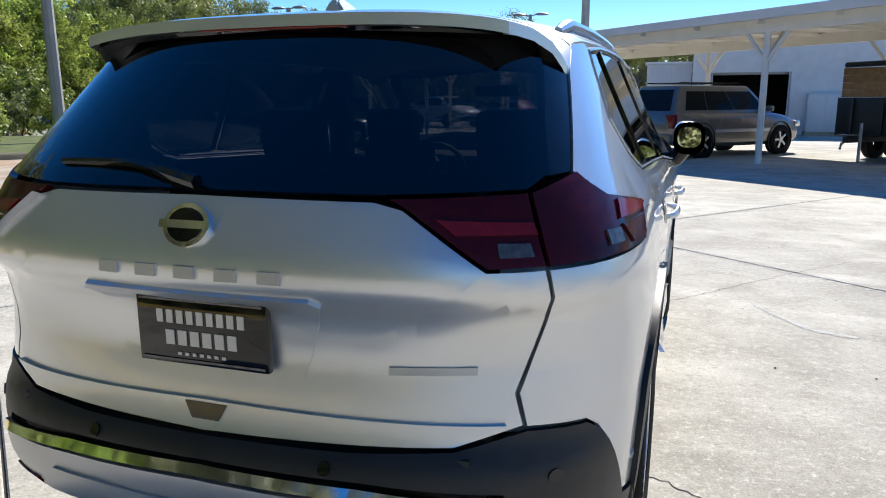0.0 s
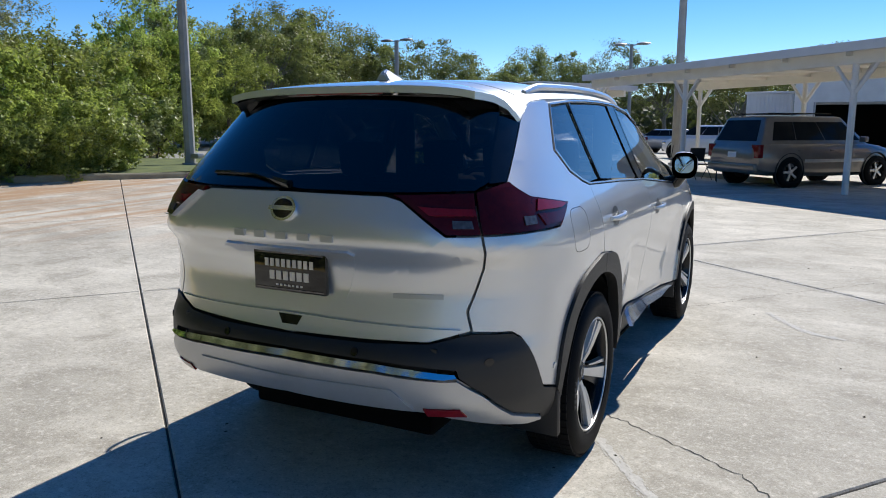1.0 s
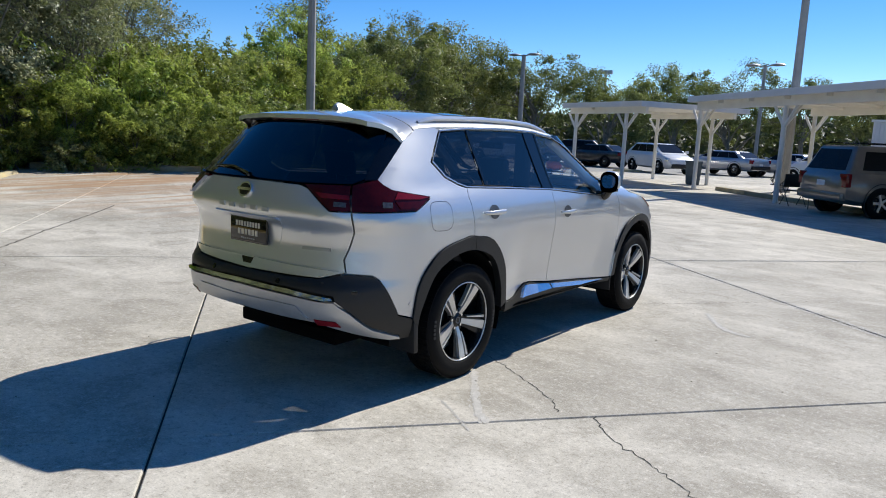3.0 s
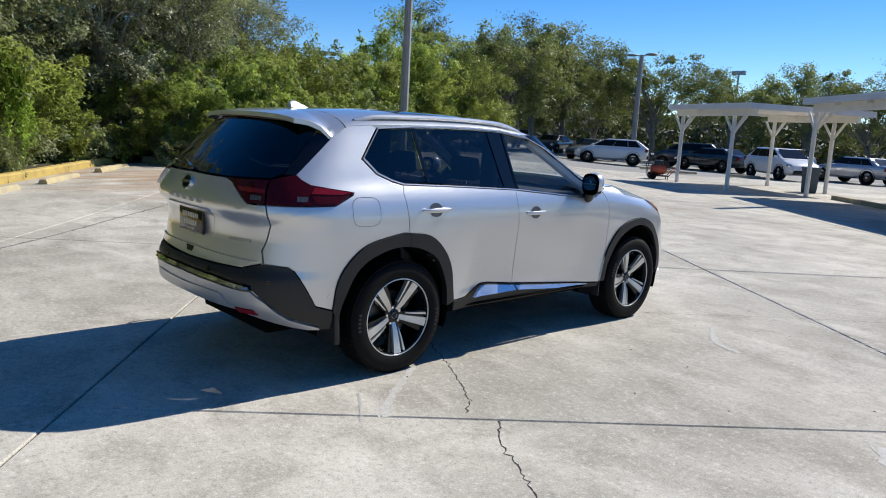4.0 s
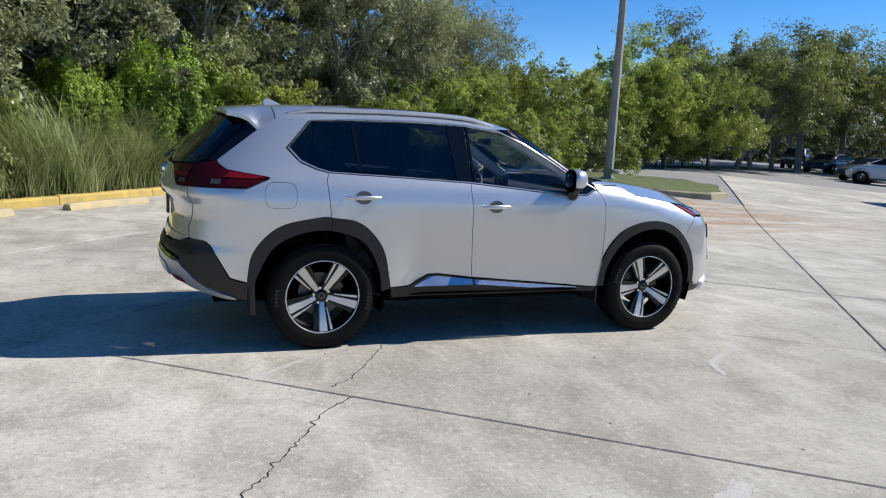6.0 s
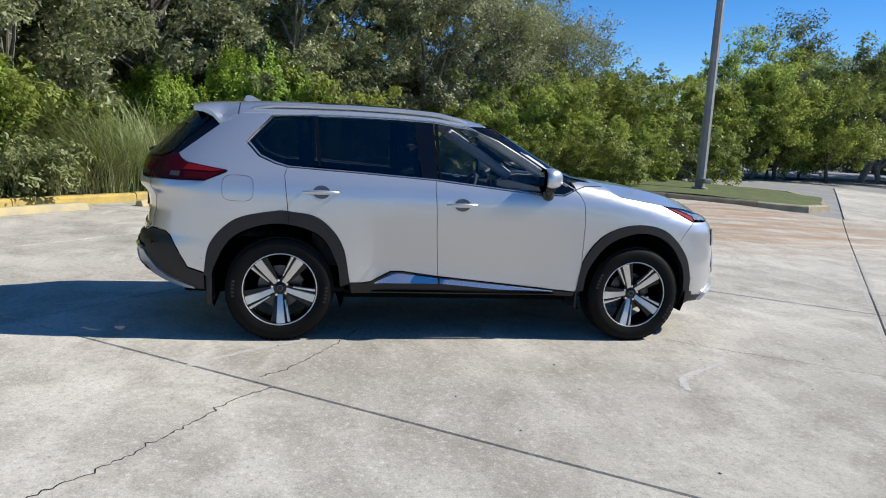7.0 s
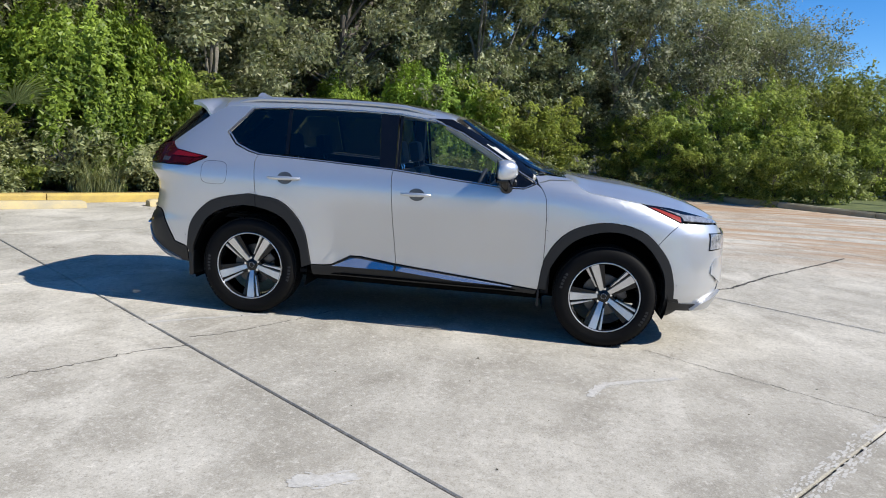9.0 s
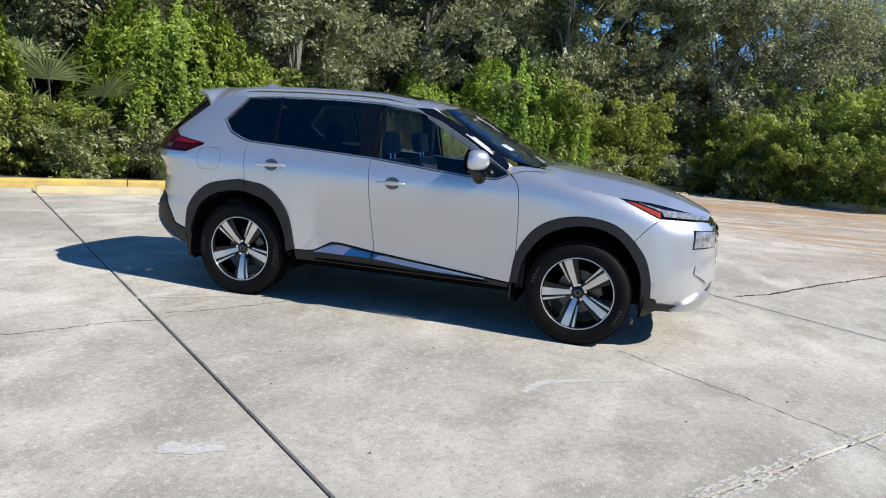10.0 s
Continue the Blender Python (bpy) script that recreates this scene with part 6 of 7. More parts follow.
def vine_mound(seed, height, spread):
    """A shrub smothered in hanging vine: strands of leaves pour down a dome."""
    rng = np.random.default_rng(seed)
    ob = thing("vine_mound", "shrub smothered in hanging lime-green vine", "shrub", "vine-covered shrubs")
    pts, aims = [], []
    for _ in range(400):
        a, e = rng.uniform(0, 2 * math.pi), rng.uniform(0.50, 1.5)
        bulge = 1 + 0.18 * math.sin(3 * a + seed) + 0.12 * math.sin(5 * a)
        bulge *= math.cos(e) ** 0.62 * (1 + 0.10 * math.sin(7 * e + 2 * a))
        top = np.array([math.cos(a) * spread * bulge, math.sin(a) * spread * bulge, math.sin(e) ** 0.75 * height * (0.86 + 0.14 * math.sin(2 * a + seed) * math.cos(e) + 0.07 * rng.normal())])
        long = rng.uniform(0.35, 1.5) * (0.45 + 0.55 * math.cos(e))
        k = int(40 + 75 * long)
        s = rng.uniform(0, 1, (k, 1))
        outw = np.array([math.cos(a), math.sin(a), 0])
        p = top + outw * 0.12 * np.sin(s * 2.2) + np.array([0, 0, -1]) * s * long + rng.normal(0, 0.045, (k, 3))
        pts.append(p)
        aims.append(np.tile(outw + np.array([0, 0.2, 0.5]), (k, 1)))
    pts, aims = np.concatenate(pts), np.concatenate(aims)
    pts[:, 2] = np.maximum(pts[:, 2], 0.1)
    tips = [(spread * 0.6 * math.cos(k), spread * 0.6 * math.sin(k), height * 0.7) for k in range(6)]
    part("trunk", limbs(height * 0.7, 0.07, tips, seed), BARK, ob)
    leaf_mesh("crown", pts, rng.uniform(0.05, 0.10, len(pts)), aims, LEAF_VINE, ob, 0.6, seed)
    return ob


def grass_tuft(seed, high, spread, n, droop=(0.3, 1.0), wide=(0.006, 0.012), lean=None):
    rng = np.random.default_rng(seed)
    ob = thing("grass_tuft", "tall arching grass clump by the kerb", "grass", "tall grass clumps")
    verts, faces = [], []
    for _ in range(n):
        a, r = rng.uniform(0, 6.283), spread * rng.uniform(0, 1) ** 0.5
        base = np.array([r * math.cos(a), r * math.sin(a), 0])
        a2, l, w = rng.uniform(0, 6.283) if lean is None else rng.normal(lean, 0.8), high * rng.uniform(0.6, 1.2), rng.uniform(*wide)
        way, side = np.array([math.cos(a2), math.sin(a2), 0]), np.array([-math.sin(a2), math.cos(a2), 0])
        bend = rng.uniform(*droop)
        i = len(verts)
        for k, s in enumerate((0, 0.35, 0.7, 1.0)):
            p = base + way * bend * l * s * s + np.array([0, 0, l * (s - 0.45 * bend * s * s * s)])
            ww = w * (1 - 0.85 * s)
            verts += [tuple(p - side * ww), tuple(p + side * ww)]
            if k:
                faces.append((i + 2 * k - 2, i + 2 * k - 1, i + 2 * k + 1, i + 2 * k))
    me = bpy.data.meshes.new("grass_blade_mass")
    me.from_pydata(verts, [], faces)
    me.materials.append(LEAF_GRASS)
    b = new("grass_blade_mass", me)
    b.parent = ob
    b["kind"] = "stuff"
    return ob


def palmetto(seed):
    rng = np.random.default_rng(seed)
    ob = thing("palmetto", "fan palmetto with spiky green fronds", "palm", "palmettos")
    verts, faces = [], []
    stems = bmesh.new()
    for _ in range(11):
        a, e, l = rng.uniform(0, 6.283), rng.uniform(0.4, 1.3), rng.uniform(0.5, 0.95)
        hub = np.array([math.cos(a) * math.cos(e) * l, math.sin(a) * math.cos(e) * l, math.sin(e) * l + 0.1])
        add_tube(stems, [(0, 0, 0), tuple(hub * 0.6 + np.array([0, 0, 0.08])), tuple(hub)], 0.008, 5)
        out = hub / np.linalg.norm(hub)
        side = np.cross(out, [0, 0, 1.0])
        side /= np.linalg.norm(side)
        upw = np.cross(side, out)
        for k in range(19):
            f = (k / 18 - 0.5) * 2.7
            way = out * math.cos(f) + side * math.sin(f) + np.array([0, 0, -0.15])
            tip = hub + way * rng.uniform(0.38, 0.52)
            w = np.cross(way, upw) * 0.013
            m = hub + way * 0.2
            i = len(verts)
            verts += [tuple(hub), tuple(m - w + upw * 0.01), tuple(tip - np.array([0, 0, 0.06])), tuple(m + w + upw * 0.01)]
            faces.append((i, i + 1, i + 2, i + 3))
    part("stem", stems, BARK, ob)
    me = bpy.data.meshes.new("fronds")
    me.from_pydata(verts, [], faces)
    me.materials.append(LEAF_PALM)
    b = new("fronds", me)
    b.parent = ob
    b["kind"] = "stuff"
    return ob


def put(proto, spots, first=True):
    """Stands a plant and its copies at (u, v, scale, turn) of the lot; plain (x, y) where the spot is tagged 'xy'."""
    for k, (a, b, s, turn, *more) in enumerate(spots):
        p = Vector((a, b, ground_z(a, b))) if more and more[0] == "xy" else lot(a, b)
        m = pose(p.x, p.y, p.z + (0.05 if not more else -0.03), 0, 0, turn) @ Matrix.Diagonal((s, s, s * (more[1] if len(more) > 1 else 1), 1))
        if k == 0:
            proto.matrix_basis = m
        else:
            copy_thing(proto, m)


OAK_LABEL = "dense wild oak with small grey-green leaves"
put(tree("wild_oak", OAK_LABEL, 11, 9.0, 2.9, 0.7, 0.17, 270, 140, 0.110, LEAF_OAK, BARK, 0.40, group="trees behind the kerb"),
    [(-11.2, -9.5, 1.0, 0), (-11.5, 0.4, 1.02, 70), (-10.8, 8.2, 0.98, 200), (-14.0, 4.8, 1.12, 300), (-12.6, 11.6, 1.0, 30), (-16.5, -0.5, 1.2, 90), (-10.6, 16.2, 0.95, 170), (-15.0, 12.5, 1.15, 310), (-25.6, 8.4, 0.85, 60, "xy"), (-24.0, 4.0, 1.1, 150, "xy")])
put(tree("wild_oak", OAK_LABEL, 12, 8.2, 2.6, 0.5, 0.15, 250, 140, 0.108, LEAF_OAK, BARK_PALE, 0.38, group="trees behind the kerb"),
    [(-12.9, -4.2, 1.05, 0), (-10.2, 4.2, 1.0, 150), (-10.0, 12.6, 0.95, 40), (-13.2, 0.4, 1.15, 250), (-13.8, 8.6, 1.1, 20), (-16.8, 7.0, 1.3, 200), (-19.2, 4.7, 0.9, 300, "xy"), (-12.4, 15.0, 1.05, 100), (-24.3, 6.8, 1.15, 230, "xy"), (-21.5, 1.8, 1.15, 10, "xy")])
# crowns stand above the view, placed there to shade the growth behind
put(tree("tall_oak", "tall wild oak with a bare lower trunk and a high crown", 14, 9.2, 3.0, 3.5, 0.19, 130, 205, 0.096, LEAF_OAK, BARK_PALE, 0.5, group="trees behind the kerb"), [(-9.4, -2.4, 1.0, 0), (-9.6, -6.6, 0.98, 130)])
put(tree("sparse_tree", "half-bare tree with thin grey branches", 13, 7.8, 2.4, 2.0, 0.12, 150, 95, 0.085, LEAF_OAK, BARK_PALE, 0.6, hollow=0.2, forks=4), [(-19.2, 7.3, 0.95, 0, "xy"), (-21.2, 10.0, 0.9, 120, "xy"), (-22.6, 9.0, 1.12, 40, "xy"), (-23.6, 11.4, 1.0, 260, "xy")])
put(tree("bushy_tree", "low bushy tree with mid-green leaves", 21, 4.5, 1.9, 0.25, 0.08, 180, 64, 0.122, LEAF_BUSH, BARK, 0.36, group="bushy trees"),
    [(-16.9, 7.4, 0.8, 0, "xy"), (-18.7, 9.8, 0.88, 80, "xy"), (-17.6, 4.8, 0.72, 150, "xy"), (-20.3, 12.6, 1.16, 210, "xy"), (-22.4, 15.6, 1.2, 20, "xy"), (-24.3, 18.8, 1.12, 100, "xy"), (-25.4, 22.8, 1.17, 330, "xy"), (-8.7, 14.4, 0.75, 60), (-28.5, 27, 1.17, 60, "xy"), (-22.6, 12.4, 1.3, 280, "xy")])
put(tree("bushy_tree", "low bushy tree with mid-green leaves", 22, 4.8, 1.7, 0.2, 0.08, 170, 64, 0.116, LEAF_BUSH, BARK_PALE, 0.35, group="bushy trees"),
    [(-17.6, 9.0, 0.74, 0, "xy"), (-16.0, 5.7, 0.66, 40, "xy"), (-20.2, 10.4, 1.15, 130, "xy"), (-21.8, 13.9, 1.25, 260, "xy"), (-23.0, 17.4, 1.25, 10, "xy"), (-23.9, 20.9, 1.22, 70, "xy"), (-27.0, 25, 1.22, 190, "xy"), (-9.2, 11.6, 0.7, 30), (-19.8, 7.6, 0.8, 300, "xy")])
put(tree("shrub", "knee to head high shrub with broad leaves", 31, 1.9, 1.0, 0.1, 0.035, 80, 90, 0.115, LEAF_BUSH, BARK, 0.32, "shrub", "undergrowth shrubs"),
    [(-8.5, -9.5, 1.1, 0), (-8.3, -6.4, 0.9, 40), (-8.7, -4.6, 1.1, 80), (-8.2, -1.9, 0.6, 10), (-8.4, -0.4, 0.62, 200), (-8.3, 1.5, 0.6, 120), (-8.6, 2.4, 0.7, 60), (-16.1, 4.4, 0.5, 30, "xy"), (-14.9, 6.9, 0.62, 110, "xy"), (-14.3, 8.5, 0.62, 160, "xy"), (-16.6, 4.9, 0.5, 10, "xy"), (-15.2, 5.8, 0.5, 50, "xy"), (-14.6, 7.6, 0.55, 230, "xy"), (-13.9, 9.4, 0.6, 300, "xy"), (-9.4, 4.6, 0.8, 330), (-8.6, 10.9, 0.95, 20), (-8.3, 12.4, 0.8, 70), (-8.2, 13.8, 0.9, 140), (-16.2, 6.2, 0.75, 0, "xy"), (-17.2, 7.9, 0.7, 50, "xy"), (-18.6, 10.8, 0.7, 90, "xy"), (-16.4, 9.6, 0.75, 20, "xy"), (-17.6, 12.5, 0.8, 140, "xy"), (-18.6, 15.2, 0.85, 250, "xy")])
put(tree("shrub", "low leafy shrub with paler tips", 32, 1.3, 0.85, 0.05, 0.03, 60, 75, 0.095, LEAF_GRASS, BARK, 0.28, "shrub", "undergrowth shrubs"),
    [(-8.1, -8.0, 1.0, 0), (-8.0, -5.4, 1.1, 60), (-8.0, -3.3, 0.9, 120), (-7.9, -1.0, 0.8, 180), (-8.0, 0.6, 0.95, 240), (-7.9, 2.3, 0.8, 300), (-8.1, 2.9, 0.9, 30), (-8.4, 8.0, 0.6, 90), (-7.9, 10.0, 0.8, 150), (-7.9, 11.7, 0.7, 210), (-8.0, 13.2, 0.8, 270), (-8.1, 14.6, 0.8, 20), (-15.6, 5.3, 0.7, 0, "xy"), (-15.8, 8.4, 0.9, 40, "xy"), (-17.2, 11.1, 1.0, 100, "xy"), (-18.0, 13.9, 1.1, 200, "xy")])
put(vine_mound(41, 3.25, 1.45), [(-8.9, 9.9, 1.05, 0), (-9.2, 1.25, 1.05, 20), (-9.3, -3.0, 1.08, 140), (-9.6, 7.4, 0.8, 60), (-9.8, -8.2, 1.15, 220)])
put(grass_tuft(52, 2.0, 0.55, 560, (0.3, 0.95), (0.009, 0.019), -1.7), [(-8.1, 5.5, 1.0, 0), (-8.15, 4.6, 0.95, 15), (-8.3, 6.3, 0.85, -20), (-8.2, 7.8, 0.9, 10), (-8.3, 8.8, 0.75, -10)])
put(grass_tuft(51, 1.6, 0.75, 700), [(-7.95, 5.4, 1.0, 0), (-8.1, 6.5, 1.05, 50), (-8.0, 4.3, 0.9, 100), (-8.2, 7.6, 0.75, 200), (-7.9, 1.0, 0.6, 20), (-8.0, 8.7, 0.8, 70), (-7.95, 9.7, 0.7, 130), (-8.0, 10.9, 0.75, 190), (-7.95, 3.0, 0.8, 310)])
put(palmetto(61), [(-8.5, 10.3, 1.3, 0), (-8.6, -4.0, 1.4, 70), (-8.3, 7.9, 1.1, 140), (-8.9, -0.9, 1.7, 30), (-17.6, 7.4, 1.2, 200, "xy"), (-16.9, 9.2, 1.0, 90, "xy")])
put(tree("broad_tree", "broad dense leafy tree across the lane", 23, 7.6, 3.3, 0.5, 0.16, 260, 120, 0.15, LEAF_BUSH, BARK, 0.55, group="broad trees across the lane", hollow=0.45, sprays=0.5),
    [(-25.3, 20.9, 0.82, 0, "xy"), (-25.0, 22.9, 0.88, 90, "xy"), (-25.2, 26.0, 0.86, 200, "xy")])
FAR_LABEL = "tall spreading oak at the far side of the lot"
put(tree("oak", FAR_LABEL, 71, 8.6, 4.4, 3.0, 0.30, 105, 230, 0.18, LEAF_FAR, BARK_PALE, 0.95, group="far oaks", hollow=0.4, forks=3, sprays=0.25),
    [(-30.8, 38.2, 0.97, 0, "xy"), (-26.6, 47.8, 0.95, 80, "xy"), (-33.0, 44.6, 1.02, 160, "xy"), (-18.5, 56.9, 0.87, 20, "xy"), (-38.9, 35.5, 1.02, 200, "xy"), (-9.4, 60.1, 0.85, 110, "xy"), (-42.1, 49.4, 1.07, 60, "xy"), (1.8, 64.4, 0.87, 330, "xy")])
put(tree("oak", FAR_LABEL, 72, 7.6, 3.8, 2.7, 0.24, 95, 220, 0.17, LEAF_FAR, BARK_PALE, 0.9, group="far oaks", lean=(1.2, 0.8), hollow=0.4, forks=3, sprays=0.25),
    [(-28.6, 31.0, 0.90, 0, "xy"), (-35.6, 40.8, 0.97, 90, "xy"), (-22.8, 51.5, 0.92, 40, "xy"), (-14.2, 59.0, 0.89, 140, "xy"), (-29.8, 33.3, 0.87, 230, "xy"), (-4.6, 62.2, 0.85, 10, "xy"), (-36.7, 53.7, 1.07, 300, "xy"), (9.3, 66.5, 0.92, 70, "xy")])


def far_woods():
    """A ring of woods round the horizon."""
    rng = np.random.default_rng(91)
    n = 80000
    a = np.where(rng.uniform(0, 1, n) < 0.75, rng.uniform(0.9, 3.15, n), rng.uniform(0, 2 * math.pi, n))
    r = rng.uniform(95, 125, n)
    top = 6.5 + 2.0 * np.sin(a * 9) + 1.2 * np.sin(a * 23 + 1) + 0.8 * np.sin(a * 57)
    r[:36000] = rng.uniform(80, 92, 36000)
    top[:36000] = 4.6
    pts = np.stack([r * np.cos(a), r * np.sin(a), rng.uniform(0.0, 1.0, n) ** 0.8 * top], 1)
    aim = np.stack([-np.cos(a), -np.sin(a) + 0.3, np.full(n, 0.6)], 1)
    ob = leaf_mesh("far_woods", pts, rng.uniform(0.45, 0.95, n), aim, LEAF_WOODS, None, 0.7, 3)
    return tagged(ob, "distant belt of dark green woods", "woods", kind="stuff")


far_woods()


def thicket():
    """Leaf filler added behind the wild oaks; its dark colour stands for shaded gaps."""
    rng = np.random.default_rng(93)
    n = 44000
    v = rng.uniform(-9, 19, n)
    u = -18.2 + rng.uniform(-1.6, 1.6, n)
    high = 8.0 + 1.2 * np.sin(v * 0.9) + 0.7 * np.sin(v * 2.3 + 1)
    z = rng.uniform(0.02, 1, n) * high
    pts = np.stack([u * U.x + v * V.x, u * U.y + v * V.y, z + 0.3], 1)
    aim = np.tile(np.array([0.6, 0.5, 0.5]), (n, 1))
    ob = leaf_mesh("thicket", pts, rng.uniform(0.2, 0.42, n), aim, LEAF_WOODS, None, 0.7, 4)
    return tagged(ob, "dark filler leaves behind the wild oaks, standing for shade", "thicket", kind="stuff")


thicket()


# ---- lamp posts, carports, building ----
def light_pole(label, x, y, high, r0, r1, heads=0):
    z = ground_z(x, y)
    ob = thing("light_pole", label, "light pole", "light poles", at=(x, y, z))
    part("shaft", tube_mesh([(0, 0, -0.05), (0, 0, high * 0.5), (0, 0, high)], [r0, (r0 + r1) / 2, r1], 8), POLE_GREY, ob)
    part("base", tube_mesh([(0, 0, -0.05), (0, 0, 0.14), (0, 0, 0.15)], [r0 * 1.5, r0 * 1.5, r0 * 1.3], 12), POLE_GREY, ob)
    for k in range(heads):
        sx = 1 if k % 2 else -1
        arm = part("arm", tube_mesh([(0, 0, high - 0.1), (sx * 0.5, 0, high)], 0.04, 6), GALV, ob)
        bm = bmesh.new()
        add_lathe(bm, [(-0.07, 0.001), (-0.06, 0.30), (0.0, 0.42), (0.05, 0.36), (0.10, 0.16), (0.11, 0.001)], 20, "z")
        bmesh.ops.recalc_face_normals(bm, faces=bm.faces[:])
        bmesh.ops.transform(bm, matrix=Matrix.Translation((sx * 0.78, 0, high)) @ Matrix.Diagonal((1.15, 0.8, 1, 1)), verts=bm.verts[:])
        part("lamp_head", bm, GALV, ob, "flat round-edged lamp head")
    return ob


pole_a = light_pole("tapered grey concrete light pole on the grass island", -14.3, 12.5, 9.5, 0.155, 0.095)
part("bracket", box_mesh(0.15, 0.42, -0.12, 0.12, 0.28, 0.42, 0.02), GALV, pole_a, "small box bolted to the pole")
light_pole("tall grey light pole behind the carport", -2.96, 26.06, 10.5, 0.17, 0.12)
light_pole("light pole with twin flat lamp heads", -9.5, 47.1, 6.9, 0.13, 0.11, 2)
light_pole("light pole with twin flat lamp heads", -24.4, 41.7, 7.3, 0.20, 0.15, 2)
flood = light_pole("distant tall floodlight mast with three heads", -39.0, 86.0, 10.6, 0.16, 0.12)
for dx in (-0.6, 0.0, 0.6):
    part("lamp_head", box_mesh(dx - 0.25, dx + 0.25, -0.2, 0.2, 10.2, 10.7, 0.03), GALV, flood)

ROW, BACK = Vector((0.727, -0.686, 0)), Vector((0.686, 0.727, 0))


def carport(label, start, length, depth, posts, low=2.92, high=3.20, along=None):
    """A flat-roofed carport of white steel: posts with Y braces, beams, ribbed deck, fascia."""
    ob = thing("carport", label, "carport", "carports")
    s = Vector(start)
    row = along or ROW
    back = Vector((-row.y, row.x, 0))

    def at(a, b, z):
        p = s + row * a + back * b
        return Vector((p.x, p.y, z))

    def slab(a0, a1, b0, b1, z0, z1):
        bm = bmesh.new()
        vs = [bm.verts.new(at(a, b, z)) for z in (z0, z1) for a, b in ((a0, b0), (a1, b0), (a1, b1), (a0, b1))]
        for q in ((0, 1, 2, 3), (4, 5, 6, 7), (0, 1, 5, 4), (1, 2, 6, 5), (2, 3, 7, 6), (3, 0, 4, 7)):
            bm.faces.new([vs[k] for k in q])
        bmesh.ops.recalc_face_normals(bm, faces=bm.faces[:])
        return bm

    deck = bmesh.new()
    n = int(length / 0.3)
    rows = [[], []]
    for k in range(n * 2 + 1):
        a = length * k / (n * 2)
        z = high - 0.10 - (0.035 if (k // 2) % 2 else 0.0)
        rows[0].append(deck.verts.new(at(a, 0.03, z)))
        rows[1].append(deck.verts.new(at(a, depth - 0.03, z)))
    for k in range(n * 2):
        deck.faces.new((rows[0][k], rows[0][k + 1], rows[1][k + 1], rows[1][k]))
    part("deck", deck, BOUNCE_CREAM, ob, "ribbed white roof deck")
    part("roof_sheet", slab(0.0, length, 0.0, depth, high - 0.03, high), STEEL_WHITE, ob, "thin flat roof sheet")
    for b0, b1 in ((-0.03, 0.0), (depth, depth + 0.03)):
        part("fascia", slab(-0.03, length + 0.03, b0, b1, high - 0.17, high + 0.03), STEEL_WHITE, ob, "pale folded fascia")
    for a0 in (-0.03, length):
        part("fascia", slab(a0, a0 + 0.03, 0.002, depth - 0.002, high - 0.17, high + 0.03), STEEL_WHITE, ob, "pale folded fascia")
    for b in (0.35, depth - 0.55):
        part("beam", slab(0.1, length - 0.1, b - 0.06, b + 0.06, low - 0.12, high - 0.14), BOUNCE_CREAM, ob, "white roof beam")
    for a in posts:
        for b in (0.35, depth - 0.55):
            base = at(a, b, 0)
            gz = ground_z(base.x, base.y)
            p = part("post", tube_mesh([at(a, b, gz - 0.03), at(a, b, low - 0.10)], 0.075, 10), WHITE_PAINT, ob, "white steel post with Y braces")
            for d in (-0.55, 0.55):
                part("brace", tube_mesh([at(a, b, low - 0.75), at(a + d, b, low - 0.10)], 0.045, 8), WHITE_PAINT, p)
            part("brace", tube_mesh([at(a, b, low - 0.75), at(a, b + 0.5, low - 0.10)], 0.045, 8), WHITE_PAINT, p)
    for k in range(1, int(length / 1.8)):
        part("purlin", slab(1.8 * k - 0.03, 1.8 * k + 0.03, 0.1, depth - 0.1, high - 0.24, high - 0.15), BOUNCE_CREAM, ob)
    return ob


PORT = Vector((2.45, 15.5, 0)) - BACK * 0.35
carport("long white flat-roofed carport on braced posts", PORT - ROW * 10.9, 26.3, 5.4, (0.30, 5.2, 10.9, 16.6, 22.3), 2.97, 3.27)
carport("shorter white carport beside the far car park", Vector((-11.45, 24.05, 0)), 5.0, 5.2, (0.5, 3.75), 2.78, 3.05, Vector((0.882, -0.471, 0)))
step = tagged(new("kerb"), "low concrete kerb under the carport", "kerb", kind="structure")
for k in range(4):
    p = PORT - ROW * (10.6 - k * 1.9) + BACK * 1.3
    bm = bmesh.new()
    add_box(bm, 0, 1.86, -0.1, 0.1, -0.02, 0.14, 0.015)
    bmesh.ops.transform(bm, matrix=Matrix.Translation((p.x, p.y, ground_z(p.x, p.y))) @ Matrix.Rotation(math.atan2(ROW.y, ROW.x), 4, "Z"), verts=bm.verts[:])
    finish("kerb_stone", bm, KERB_GREY, step)


